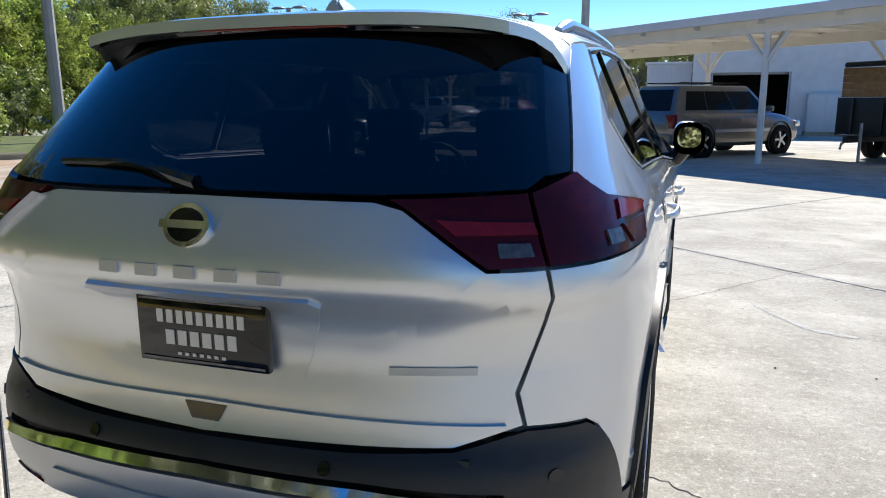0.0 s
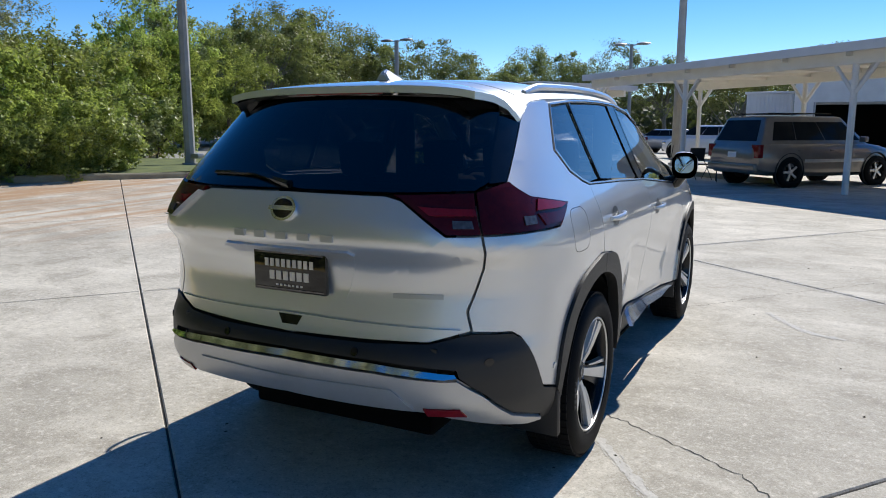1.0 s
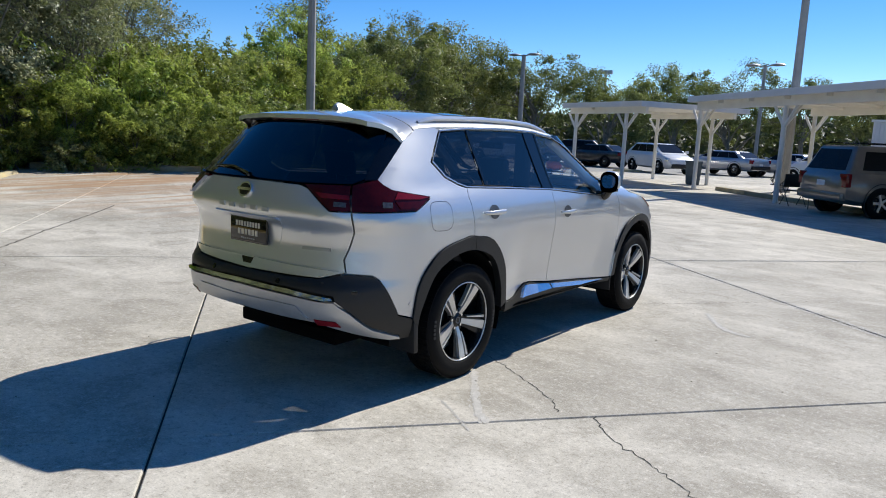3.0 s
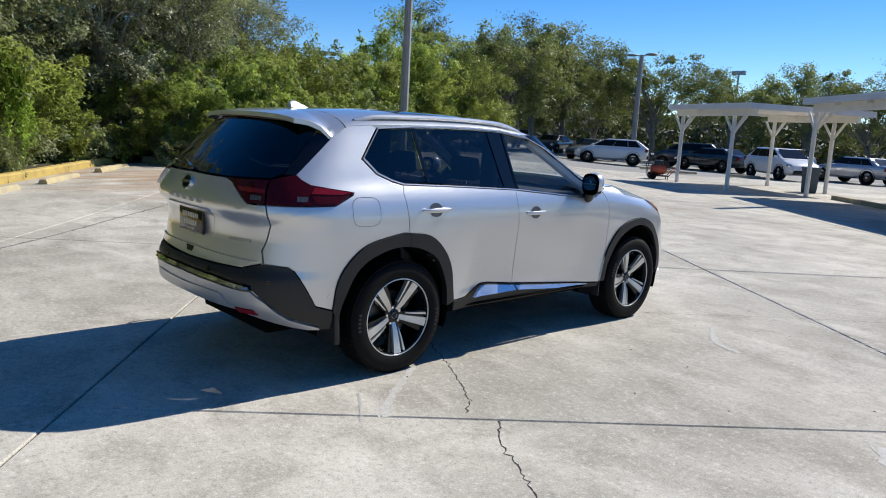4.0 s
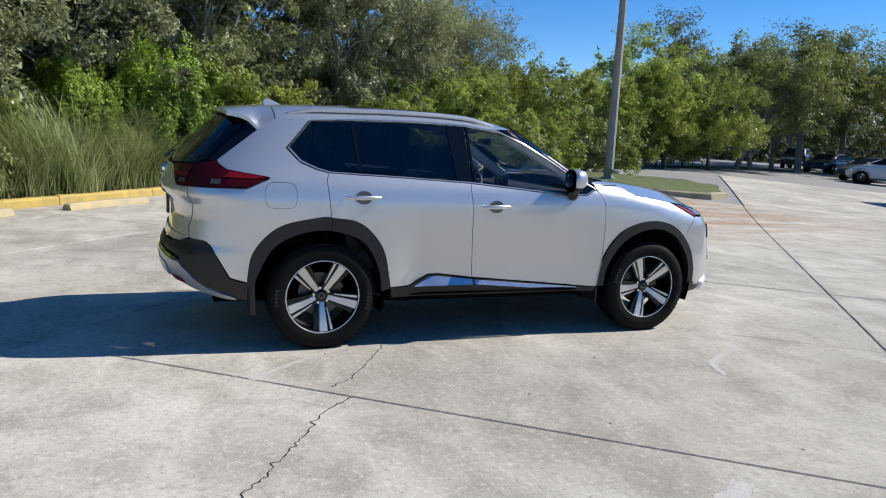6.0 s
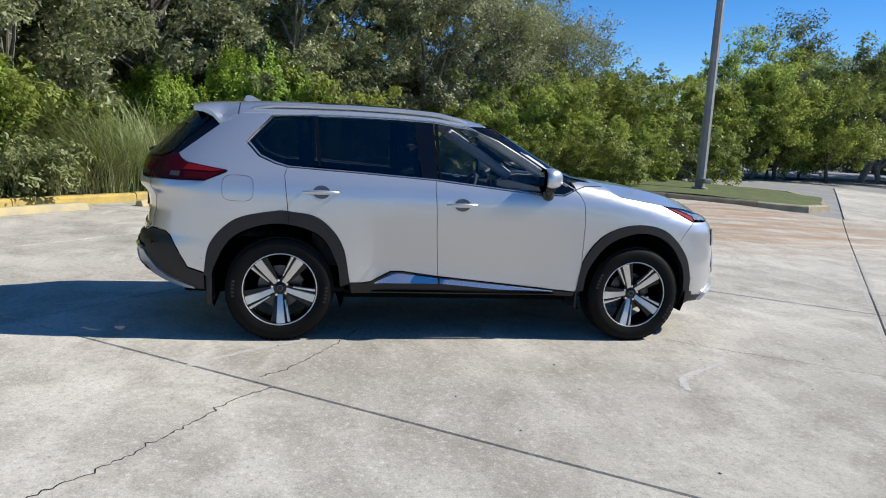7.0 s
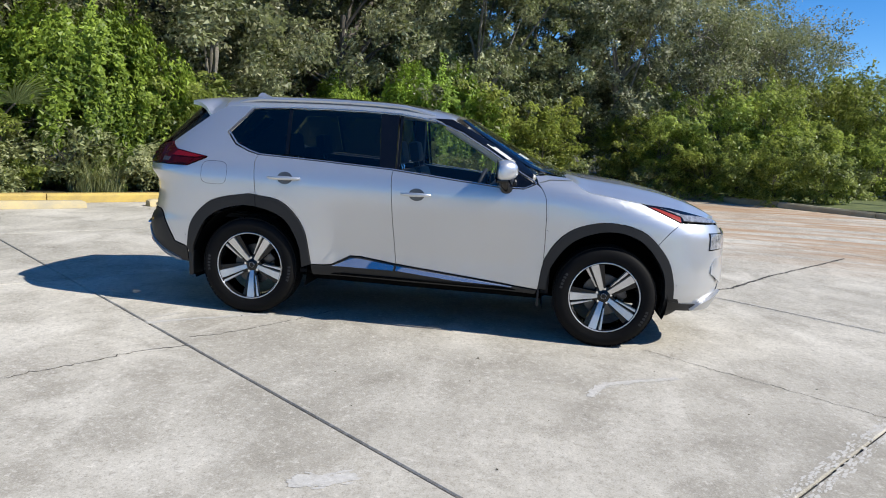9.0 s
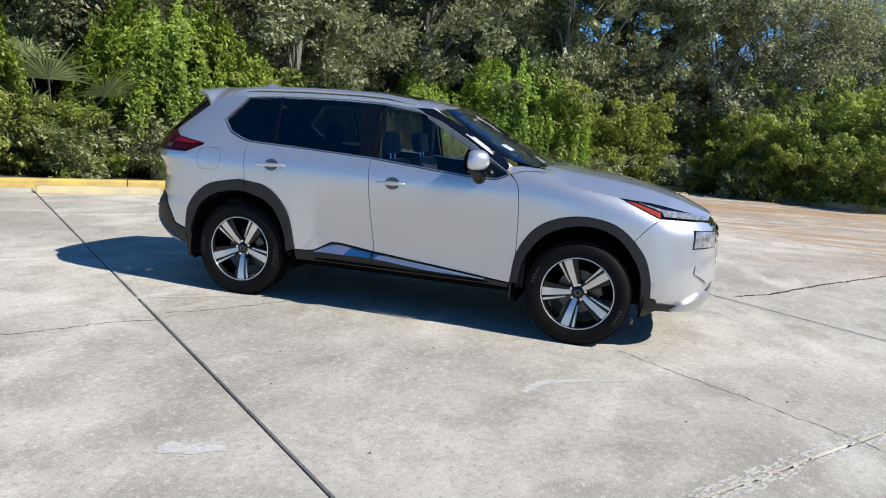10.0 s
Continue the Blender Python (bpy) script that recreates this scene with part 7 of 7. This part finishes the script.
def building():
    """White service building with a dark open bay, and a lower corrugated wing."""
    ob = thing("building", "white service building with a dark open vehicle bay", "building")
    y0, z1 = 30.5, 4.2
    for name, x0, x1, za, zb in (("wall", 0.92, 1.72, -0.1, z1), ("wall", 1.72, 4.60, 2.50, z1), ("wall", 4.60, 22.0, -0.1, z1)):
        part(name, box_mesh(x0, x1, y0, y0 + 0.22, za, zb), WHITE_PAINT, ob)
    part("wall", box_mesh(0.92, 1.14, y0 + 0.222, 45, -0.1, z1), WHITE_PAINT, ob)
    part("wall", box_mesh(21.78, 22.0, y0 + 0.222, 45, -0.1, z1), WHITE_PAINT, ob)
    part("wall", box_mesh(1.14, 21.78, 44.8, 45, -0.1, z1), WHITE_PAINT, ob)
    part("roof", box_mesh(0.82, 22.1, y0 - 0.1, 45.1, z1 + 0.002, z1 + 0.15, 0.02), STEEL_WHITE, ob)
    # inner faces are near black: the bay's shade is in their colour
    part("bay_floor", box_mesh(1.14, 10, y0, 40, -0.05, 0.015), JOINT, ob)
    part("bay_back", box_mesh(1.15, 9.9, 38, 38.2, 0.0, 4.15), DARK_TRIM, ob, "near-black back wall that stands for shade in the bay")
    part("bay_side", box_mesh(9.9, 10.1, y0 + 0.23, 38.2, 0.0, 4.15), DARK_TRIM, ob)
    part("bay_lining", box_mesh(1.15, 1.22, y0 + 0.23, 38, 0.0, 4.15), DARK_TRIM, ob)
    part("door_roll", box_mesh(1.68, 4.64, y0 + 0.23, y0 + 0.55, 2.40, 2.85, 0.05), GALV, ob, "rolled-up bay door")
    part("frame", box_mesh(1.64, 1.70, y0 - 0.03, y0 - 0.002, 0.0, 2.5), GALV, ob)
    part("frame", box_mesh(4.62, 4.68, y0 - 0.03, y0 - 0.002, 0.0, 2.5), GALV, ob)
    cab = part("cabinet", box_mesh(5.3, 6.5, y0 - 0.5, y0 - 0.02, 0.15, 1.62, 0.02), WHITE_PAINT, ob, "streaked white utility cabinet")
    part("cabinet_door", box_mesh(5.36, 5.88, y0 - 0.52, y0 - 0.502, 0.22, 1.55, 0.006), WHITE_PAINT, cab)
    part("cabinet_door", box_mesh(5.92, 6.44, y0 - 0.52, y0 - 0.502, 0.22, 1.55, 0.006), WHITE_PAINT, cab)
    part("plinth", box_mesh(5.25, 6.55, y0 - 0.55, y0 - 0.003, -0.05, 0.15), KERB_GREY, cab)
    wing = thing("shed", "lower white corrugated shed beside the building", "shed")
    sheet = part("wall", box_mesh(-0.95, 0.88, 31.50, 31.54, -0.05, 2.9), STEEL_WHITE, wing, "ribbed white sheet wall")
    for k in range(12):
        x = -0.91 + 0.152 * k
        part("rib", box_mesh(x, x + 0.05, 31.47, 31.501, -0.05, 2.9, 0.012), STEEL_WHITE, sheet)
    part("wall", box_mesh(-0.97, -0.93, 31.52, 42, -0.05, 2.88), STEEL_WHITE, wing)
    part("roof", box_mesh(-1.05, 0.90, 31.4, 42.1, 2.91, 3.0, 0.01), STEEL_WHITE, wing)
    return ob


building()


# ---- parked vehicles ----
def car_paint(name, colour, metal=0.4):
    return paint(name, colour, 0.03, metal, 0.3)


def parked_car(label, at, heading, mat, long=4.6, wide=1.84, high=1.68, base=2.7, belt=1.08, nose=1.02, cabin=(-2.15, -1.75, 0.55, 1.35), clad=False, rack=False, trunk=None, group="cars in the far car park", detail=True):
    """A parked car: lower body, cabin, windows, lamps, wheels. y points ahead."""
    ob = thing("car", label, "car", group, at=(at[0], at[1], ground_z(*at)), turn=heading)
    hw, hl = wide / 2, long / 2
    stations = [(-hl, 0.80, 0.48, belt - 0.10), (-hl + 0.06, 0.93, 0.36, belt - 0.02), (-hl + 0.45, 1.0, 0.30, belt), (-0.3, 1.0, 0.26, belt), (cabin[3] - 0.1, 1.0, 0.26, belt - 0.01), (hl - 0.75, 0.98, 0.28, nose), (hl - 0.25, 0.92, 0.30, nose - 0.12), (hl - 0.05, 0.80, 0.36, nose - 0.24), (hl, 0.72, 0.42, nose - 0.34)]
    if trunk:
        stations[1] = (-hl + 0.06, 0.93, 0.36, trunk)
        stations[2] = (cabin[0] - 0.05, 1.0, 0.30, trunk + 0.03)
    rows = []
    for y, k, zb, zt in stations:
        w = hw * k
        ring = [(-w * 0.80, zb), (-w * 0.97, zb + 0.10), (-w, (zb + zt) / 2), (-w * 0.985, zt - 0.14), (-w * 0.93, zt - 0.03), (-w * 0.84, zt), (0, zt + 0.025), (w * 0.84, zt), (w * 0.93, zt - 0.03), (w * 0.985, zt - 0.14), (w, (zb + zt) / 2), (w * 0.97, zb + 0.10), (w * 0.80, zb), (0, zb)]
        rows.append([(x, y, z) for x, z in ring] + [(ring[0][0], y, ring[0][1])])
    bm = loft(rows)
    bmesh.ops.holes_fill(bm, edges=[e for e in bm.edges if e.is_boundary])
    bmesh.ops.recalc_face_normals(bm, faces=bm.faces[:])
    body = part("body", bm, mat, ob, sharp=50)
    yr, yrt, yft, yf = cabin
    wb, wt, zb = hw * 0.90, hw * 0.70, belt - 0.03
    bm = bmesh.new()
    ringl = [bm.verts.new((sx * wb, y, zb)) for sx, y in ((-1, yr), (1, yr), (1, yf), (-1, yf))]
    ringt = [bm.verts.new((sx * wt, y, high - 0.02)) for sx, y in ((-1, yrt), (1, yrt), (1, yft), (-1, yft))]
    for k in range(4):
        bm.faces.new((ringl[k], ringl[(k + 1) % 4], ringt[(k + 1) % 4], ringt[k]))
    bm.faces.new(list(reversed(ringt)))
    bmesh.ops.recalc_face_normals(bm, faces=bm.faces[:])
    bmesh.ops.bevel(bm, geom=[e for e in bm.edges if not e.is_boundary], offset=0.10, segments=4, profile=0.6, affect="EDGES")
    for v in bm.verts:
        if v.co.z > zb + 0.3:
            v.co.z -= (0.03 if rack else 0.10) * ((v.co.y - (yrt + yft) / 2) / (yft - yrt) * 1.6) ** 2 * (v.co.z - zb) / (high - zb)
    cab = part("cabin", bm, mat, ob, sharp=50)

    def spot(sx, s, y, outer=0.006):
        """On the cabin's side at height share s."""
        return Vector((sx * (wb + (wt - wb) * s + outer), y, zb + (high - 0.02 - zb) * s))

    def line(s, f):
        a, b = yr + (yrt - yr) * s, yf + (yft - yf) * s
        return a + (b - a) * f

    def pane(name, quad, lab="dark window"):
        b = bmesh.new()
        b.faces.new([b.verts.new(q) for q in quad])
        bmesh.ops.recalc_face_normals(b, faces=b.faces[:])
        c = b.faces[:][0]
        if c.normal.dot(c.calc_center_median() - Vector((0, 0, 0.9))) < 0:
            bmesh.ops.reverse_faces(b, faces=b.faces[:])
        bmesh.ops.solidify(b, geom=b.faces[:], thickness=0.004)
        return part(name, b, WINDOW_DARK, cab, lab)

    for sx in (1, -1):
        for f0, f1 in ((0.11, 0.325), (0.333, 0.60), (0.608, 0.945)):
            pane("window", [spot(sx, 0.14, line(0.14, f0)), spot(sx, 0.14, line(0.14, f1)), spot(sx, 0.78, line(0.78, min(f1, 0.93))), spot(sx, 0.78, line(0.78, max(f0, 0.07)))])
        x0, x1 = sorted((sx * (hw - 0.03), sx * (hw + 0.14)))
        part("mirror", box_mesh(x0, x1, yf - 0.42, yf - 0.28, belt + 0.02, belt + 0.16, 0.03), mat, ob)
        for f in (0.33, 0.62):
            y = line(0, f) - 0.02
            x0, x1 = sorted((sx * (hw - 0.02), sx * (hw + 0.02)))
            part("handle", box_mesh(x0, x1, y, y + 0.16, belt - 0.20, belt - 0.16, 0.01), GLOSS_BLACK if clad is None else mat, ob)
        x0, x1 = sorted((sx * hw * 0.70, sx * (hw * 0.955)))
        part("tail_lamp", box_mesh(x0, x1, -hl + 0.005, -hl + 0.16, belt - 0.36 if rack else belt - 0.22, belt - 0.03, 0.015), RED_LENS, ob, "red tail lamp")
        part("headlamp", box_mesh(x0, x1, hl - 0.38, hl - 0.16, nose - 0.30, nose - 0.16, 0.03), REFLECTOR, ob, "clear headlamp")
    for y0, y1, e in ((yr, yrt, -1), (yf, yft, 1)):
        def across(x, s):
            w = wb + (wt - wb) * s
            y = y0 + (y1 - y0) * s + e * 0.008
            return Vector((x * w, y, zb + (high - 0.02 - zb) * s))
        pane("window", [across(-0.86, 0.12), across(0.86, 0.12), across(0.84, 0.84), across(-0.84, 0.84)])
    part("bumper", box_mesh(-hw * 0.88, hw * 0.88, -hl - 0.06, -hl + 0.12, 0.40, 0.60, 0.04), CLAD if not rack else mat, ob)
    part("bumper", box_mesh(-hw * 0.72, hw * 0.72, hl - 0.14, hl + 0.03, 0.34, 0.56, 0.05), CLAD, ob)
    part("plate", box_mesh(-0.15, 0.15, -hl - 0.004, -hl + 0.03, belt - 0.36, belt - 0.22, 0.004), PAPER, ob, "blank pale plate")
    if rack:
        for sx in (1, -1):
            part("roof_rail", tube_mesh([(sx * wt * 0.86, yrt + 0.15, high + 0.03), (sx * wt * 0.86, yft - 0.25, high + 0.03)], 0.018, 6), GLOSS_BLACK, cab)
            x0, x1 = sorted((sx * (hw - 0.01), sx * (hw + 0.012)))
            part("side_moulding", box_mesh(x0, x1, -base / 2 + 0.45, base / 2 - 0.45, 0.62, 0.70, 0.008), SATIN, ob)
        for y in (yrt + 0.5, yft - 0.6):
            part("roof_bar", box_mesh(-wt * 0.86, wt * 0.86, y, y + 0.05, high + 0.02, high + 0.045, 0.008), GLOSS_BLACK, cab)
    # wheels in dark arches
    r = 0.385 if rack else 0.36
    for sx in (1, -1):
        for y in (-base / 2, base / 2):
            arch = bmesh.new()
            add_lathe(arch, [(-0.05, 0.0005), (-0.05, r + 0.06), (0.012, r + 0.075), (0.014, r + 0.055), (-0.02, r + 0.05)], 28)
            bmesh.ops.recalc_face_normals(arch, faces=arch.faces[:])
            a = part("wheel_arch", arch, CLAD, ob, "dark wheel arch")
            a.matrix_basis = Matrix.Translation((sx * (hw - 0.004), y, r + 0.02)) @ (Matrix() if sx > 0 else Matrix.Rotation(math.pi, 4, "Z"))
            hub = bmesh.new()
            add_lathe(hub, [(0.115, 0.0005), (0.115, 0.05), (0.10, 0.06), (0.02, 0.062)], 16)
            w = part("wheel", hub, MACHINED, ob)
            w.matrix_basis = Matrix.Translation((sx * (hw - 0.075), y, r)) @ (Matrix() if sx > 0 else Matrix.Rotation(math.pi, 4, "Z"))
            ty = bmesh.new()
            add_lathe(ty, [(0.10, 0.235), (0.118, 0.26), (0.118, 0.32), (0.09, r), (-0.09, r), (-0.11, 0.30), (-0.1, 0.23)], 32)
            bmesh.ops.recalc_face_normals(ty, faces=ty.faces[:])
            part("tyre", ty, RUBBER, w)
            rm = bmesh.new()
            add_lathe(rm, [(0.104, 0.238), (0.108, 0.228), (0.06, 0.215), (0.055, 0.0005)], 32)
            bmesh.ops.recalc_face_normals(rm, faces=rm.faces[:])
            part("rim", rm, ALLOY_DARK, w)
            for k in range(5 if detail else 0):
                sp = box_mesh(0.075, 0.105, -0.028, 0.028, 0.03, 0.232, 0.006, Matrix.Rotation(2 * math.pi * k / 5 + 0.3, 4, "X"))
                part("spoke", sp, MACHINED, w)
    return ob


WINDOW_DARK = surface("dark_car_window", (0.006, 0.007, 0.008), (0.014, 0.015, 0.017), 3, (0.06, 0.10), bump=0, specular=0.15)
TAUPE = car_paint("taupe_paint", (0.165, 0.150, 0.138), 0.5)
WHITE = car_paint("white_car_paint", (0.74, 0.74, 0.73), 0.0)
BLACK = car_paint("black_car_paint", (0.012, 0.012, 0.014), 0.2)
NAVY = car_paint("dark_blue_paint", (0.02, 0.035, 0.06), 0.4)
GREY = car_paint("grey_car_paint", (0.16, 0.17, 0.18), 0.5)
PALE = car_paint("pale_silver_paint", (0.50, 0.50, 0.50), 0.5)
SUV = dict(long=4.55, high=1.66, cabin=(-2.22, -1.50, 0.25, 1.42), nose=0.98)
SEDAN = dict(long=4.75, high=1.43, belt=0.95, nose=0.86, cabin=(-1.95, -1.15, 0.35, 1.25), trunk=0.98)
heading = math.degrees(math.atan2(BACK.y, BACK.x)) - 90
rw = Vector((1.22, 16.98, 0))
mid = rw + BACK * 1.435 - Vector((BACK.y, -BACK.x, 0)) * 0.87
parked_car("taupe mid-size SUV with roof rack parked under the carport", (mid.x, mid.y), heading, TAUPE, 4.85, 1.88, 1.80, 2.87, 1.10, 1.02, (-2.36, -2.05, 0.40, 1.22), rack=True, group="cars under the carport")
for label, at, turn, mat, kw in (
        ("white compact SUV parked across the lane end", (-21.6, 35.1), 120, WHITE, dict(SUV, long=4.35, high=1.57, belt=1.02)),
        ("dark grey sedan with its nose towards the lane", (-24.6, 37.4), 186, GREY, SEDAN),
        ("black SUV in the far row", (-38.0, 46.0), 32, BLACK, SUV),
        ("dark blue sedan in the far row", (-32.5, 43.0), 195, NAVY, SEDAN),
        ("dark saloon behind the white SUV", (-29.6, 44.6), 188, BLACK, SEDAN),
        ("black SUV parked beside the lamp pole", (-19.2, 40.0), 105, BLACK, SUV),
        ("black saloon parked by the carport", (-17.0, 39.0), 80, BLACK, SEDAN),
        ("white SUV parked behind the carport", (-11.6, 35.8), -127, WHITE, SUV),
        ("white SUV in the row behind the carport", (-17.4, 49.5), 75, WHITE, SUV),
        ("silver saloon in the row behind the carport", (-9.2, 39.5), 70, PALE, SEDAN),
        ("white SUV beyond the folding chairs", (-2.6, 33.5), 60, WHITE, SUV),
        ("silver saloon in the row behind the carport", (-6.0, 41.2), 65, PALE, SEDAN),
        ("dark saloon in the row behind the carport", (-3.6, 44.0), 70, NAVY, SEDAN)):
    parked_car(label, at, turn, mat, **kw, detail=False)


def dump_trailer():
    """Black stake-sided trailer with boarded top."""
    p = Vector((4.22, 17.0, 0))
    ob = thing("dump_trailer", "black dump trailer with raised wooden board sides", "trailer", at=(p.x, p.y, 0), turn=heading)
    tub = part("tub", box_mesh(0.0, 2.1, 0.0, 3.8, 0.62, 1.46, 0.02), BLACK_STEEL, ob, "black steel tub")
    for y in (0.02, 0.9, 1.9, 2.9, 3.72):
        part("side_rib", box_mesh(-0.06, -0.002, y, y + 0.08, 0.60, 1.46, 0.006), BLACK_STEEL, tub)
    for x in (0.3, 1.0, 1.7):
        part("side_rib", box_mesh(x, x + 0.08, -0.06, -0.002, 0.62, 1.46, 0.006), BLACK_STEEL, tub)
    for k in range(4):
        z = 1.47 + 0.165 * k
        part("board", box_mesh(0.0, 0.04, 0.05, 3.75, z, z + 0.155, 0.004), WOOD, ob, "weathered brown board")
        part("board", box_mesh(0.05, 2.05, 0.0, 0.04, z, z + 0.155, 0.004), WOOD, ob, "weathered brown board")
    part("tarp_roll", tube_mesh([(0.05, 0.05, 2.19), (1.0, 0.06, 2.20), (2.05, 0.05, 2.19)], 0.06, 8), BLACK_STEEL, ob, "rolled black tarpaulin")
    part("frame_rail", box_mesh(0.5, 0.62, -0.5, 3.8, 0.46, 0.60, 0.01), BLACK_STEEL, ob)
    part("frame_rail", box_mesh(1.5, 1.62, -0.5, 3.8, 0.46, 0.60, 0.01), BLACK_STEEL, ob)
    part("hitch", tube_mesh([(0.35, -0.12, 0.50), (0.35, -0.30, 0.42), (0.35, -0.34, 0.30)], 0.03, 8), GALV, ob)
    part("jack", tube_mesh([(0.75, -0.25, 0.02), (0.75, -0.25, 0.9)], 0.035, 8), GALV, ob, "grey jack leg")
    for y in (1.5, 2.35):
        for x in (-0.12, 2.0):
            t = bmesh.new()
            add_lathe(t, [(0.0, 0.2), (0.0, 0.36), (0.03, 0.39), (0.2, 0.39), (0.23, 0.36), (0.23, 0.2)], 28)
            bmesh.ops.recalc_face_normals(t, faces=t.faces[:])
            bmesh.ops.translate(t, verts=t.verts[:], vec=(x, y, 0.39))
            part("wheel", t, RUBBER, ob, "black trailer tyre")
    return ob


dump_trailer()


def wheelie_bin(at):
    ob = thing("bin", "blue-grey plastic bin by the carport", "bin", at=(*at, ground_z(*at)), turn=20)
    bm = bmesh.new()
    rows = [[(x * w, y * w, z) for x, y in ((-1, -1), (1, -1), (1, 1), (-1, 1), (-1, -1))] for z, w in ((0.0, 0.24), (0.06, 0.26), (0.85, 0.31), (0.9, 0.33))]
    b = loft(rows)
    part("tub", b, BIN_BLUE, ob)
    part("lid", box_mesh(-0.34, 0.34, -0.34, 0.36, 0.902, 0.96, 0.02), BIN_BLUE, ob)
    return ob


wheelie_bin((-6.4, 26.0))


def folding_chair(label, at, turn):
    ob = thing("folding_chair", label, "chair", "folding chairs", at=(*at, ground_z(*at)), turn=turn)
    part("seat", box_mesh(-0.24, 0.24, -0.22, 0.22, 0.42, 0.45, 0.01), BLACK_STEEL, ob, "black fabric seat")
    part("backrest", box_mesh(-0.24, 0.24, 0.21, 0.24, 0.50, 0.88, 0.01, Matrix.Rotation(0.12, 4, "X")), BLACK_STEEL, ob)
    for x in (-0.25, 0.25):
        part("leg", tube_mesh([(x, -0.26, 0), (x, 0.24, 0.62)], 0.012, 6), BLACK_STEEL, ob)
        part("leg", tube_mesh([(x, 0.26, 0), (x, -0.2, 0.60)], 0.012, 6), BLACK_STEEL, ob)
    return ob


folding_chair("black folding chair standing by the carport post", (-1.15, 19.1), 40)
folding_chair("black folding chair under the carport", (-2.3, 22.2), 100)
folding_chair("black folding chair under the carport", (-0.35, 18.4), 190)


def washer(at):
    """A squat engine-driven washer: rounded hood on two wheels, hooped frame and a hose reel."""
    ob = thing("pressure_washer", "faded dark red wheeled pressure washer beside a post", "machine", at=(*at, ground_z(*at)), turn=-50)
    hood = bmesh.new()
    add_lathe(hood, [(-0.34, 0.001), (-0.33, 0.15), (-0.22, 0.22), (0.0, 0.24), (0.22, 0.21), (0.32, 0.13), (0.33, 0.001)], 20)
    bmesh.ops.recalc_face_normals(hood, faces=hood.faces[:])
    bmesh.ops.translate(hood, verts=hood.verts[:], vec=(0, 0, 0.42))
    bmesh.ops.rotate(hood, verts=hood.verts[:], cent=(0, 0, 0.42), matrix=Matrix.Rotation(math.pi / 2, 3, "Z"))
    part("hood", hood, RED_PLASTIC, ob, "faded red rounded hood")
    part("engine", box_mesh(-0.17, 0.17, -0.22, 0.16, 0.56, 0.80, 0.06), BLACK_STEEL, ob, "black engine block")
    part("deck", box_mesh(-0.25, 0.25, -0.45, 0.42, 0.13, 0.18, 0.015), BLACK_STEEL, ob)
    for x in (-0.24, 0.24):
        part("hoop", tube_mesh(smooth_line([(x, -0.45, 0.16), (x, -0.47, 0.62), (x, -0.30, 0.88), (x, -0.12, 0.82)], 4), 0.016, 6), BLACK_STEEL, ob)
        part("handle", tube_mesh(smooth_line([(x, 0.40, 0.16), (x, 0.62, 0.45), (x, 0.80, 0.50), (x, 0.84, 0.28)], 4), 0.018, 6), RED_PLASTIC, ob)
    reel = bmesh.new()
    add_lathe(reel, [(-0.10, 0.001), (-0.10, 0.15), (-0.085, 0.15), (-0.08, 0.10), (0.08, 0.10), (0.085, 0.15), (0.10, 0.15), (0.10, 0.001)], 20)
    bmesh.ops.recalc_face_normals(reel, faces=reel.faces[:])
    bmesh.ops.translate(reel, verts=reel.verts[:], vec=(0, 0.28, 0.62))
    part("hose_reel", reel, DARK_TRIM, ob)
    for x in (-0.31, 0.31):
        t = bmesh.new()
        add_lathe(t, [(-0.04, 0.0005), (-0.045, 0.10), (-0.04, 0.145), (0.04, 0.145), (0.045, 0.10), (0.04, 0.0005)], 20)
        bmesh.ops.recalc_face_normals(t, faces=t.faces[:])
        bmesh.ops.translate(t, verts=t.verts[:], vec=(x, -0.25, 0.145))
        part("wheel", t, RUBBER, ob)
        part("foot", tube_mesh([(x * 0.7, 0.36, 0.0), (x * 0.7, 0.36, 0.14)], 0.02, 6), BLACK_STEEL, ob)
    return ob


washer((-12.0, 24.6))
for x, y, a in ((-18.0, 14.5, 141), (-18.9, 15.4, 141), (-19.8, 16.4, 141), (-17.9, 32.6, 60), (-15.4, 30.9, 60), (-13.0, 33.0, 60)):
    q = copy_thing(stop, pose(x, y, ground_z(x, y) + 0.002, 0, 0, a))
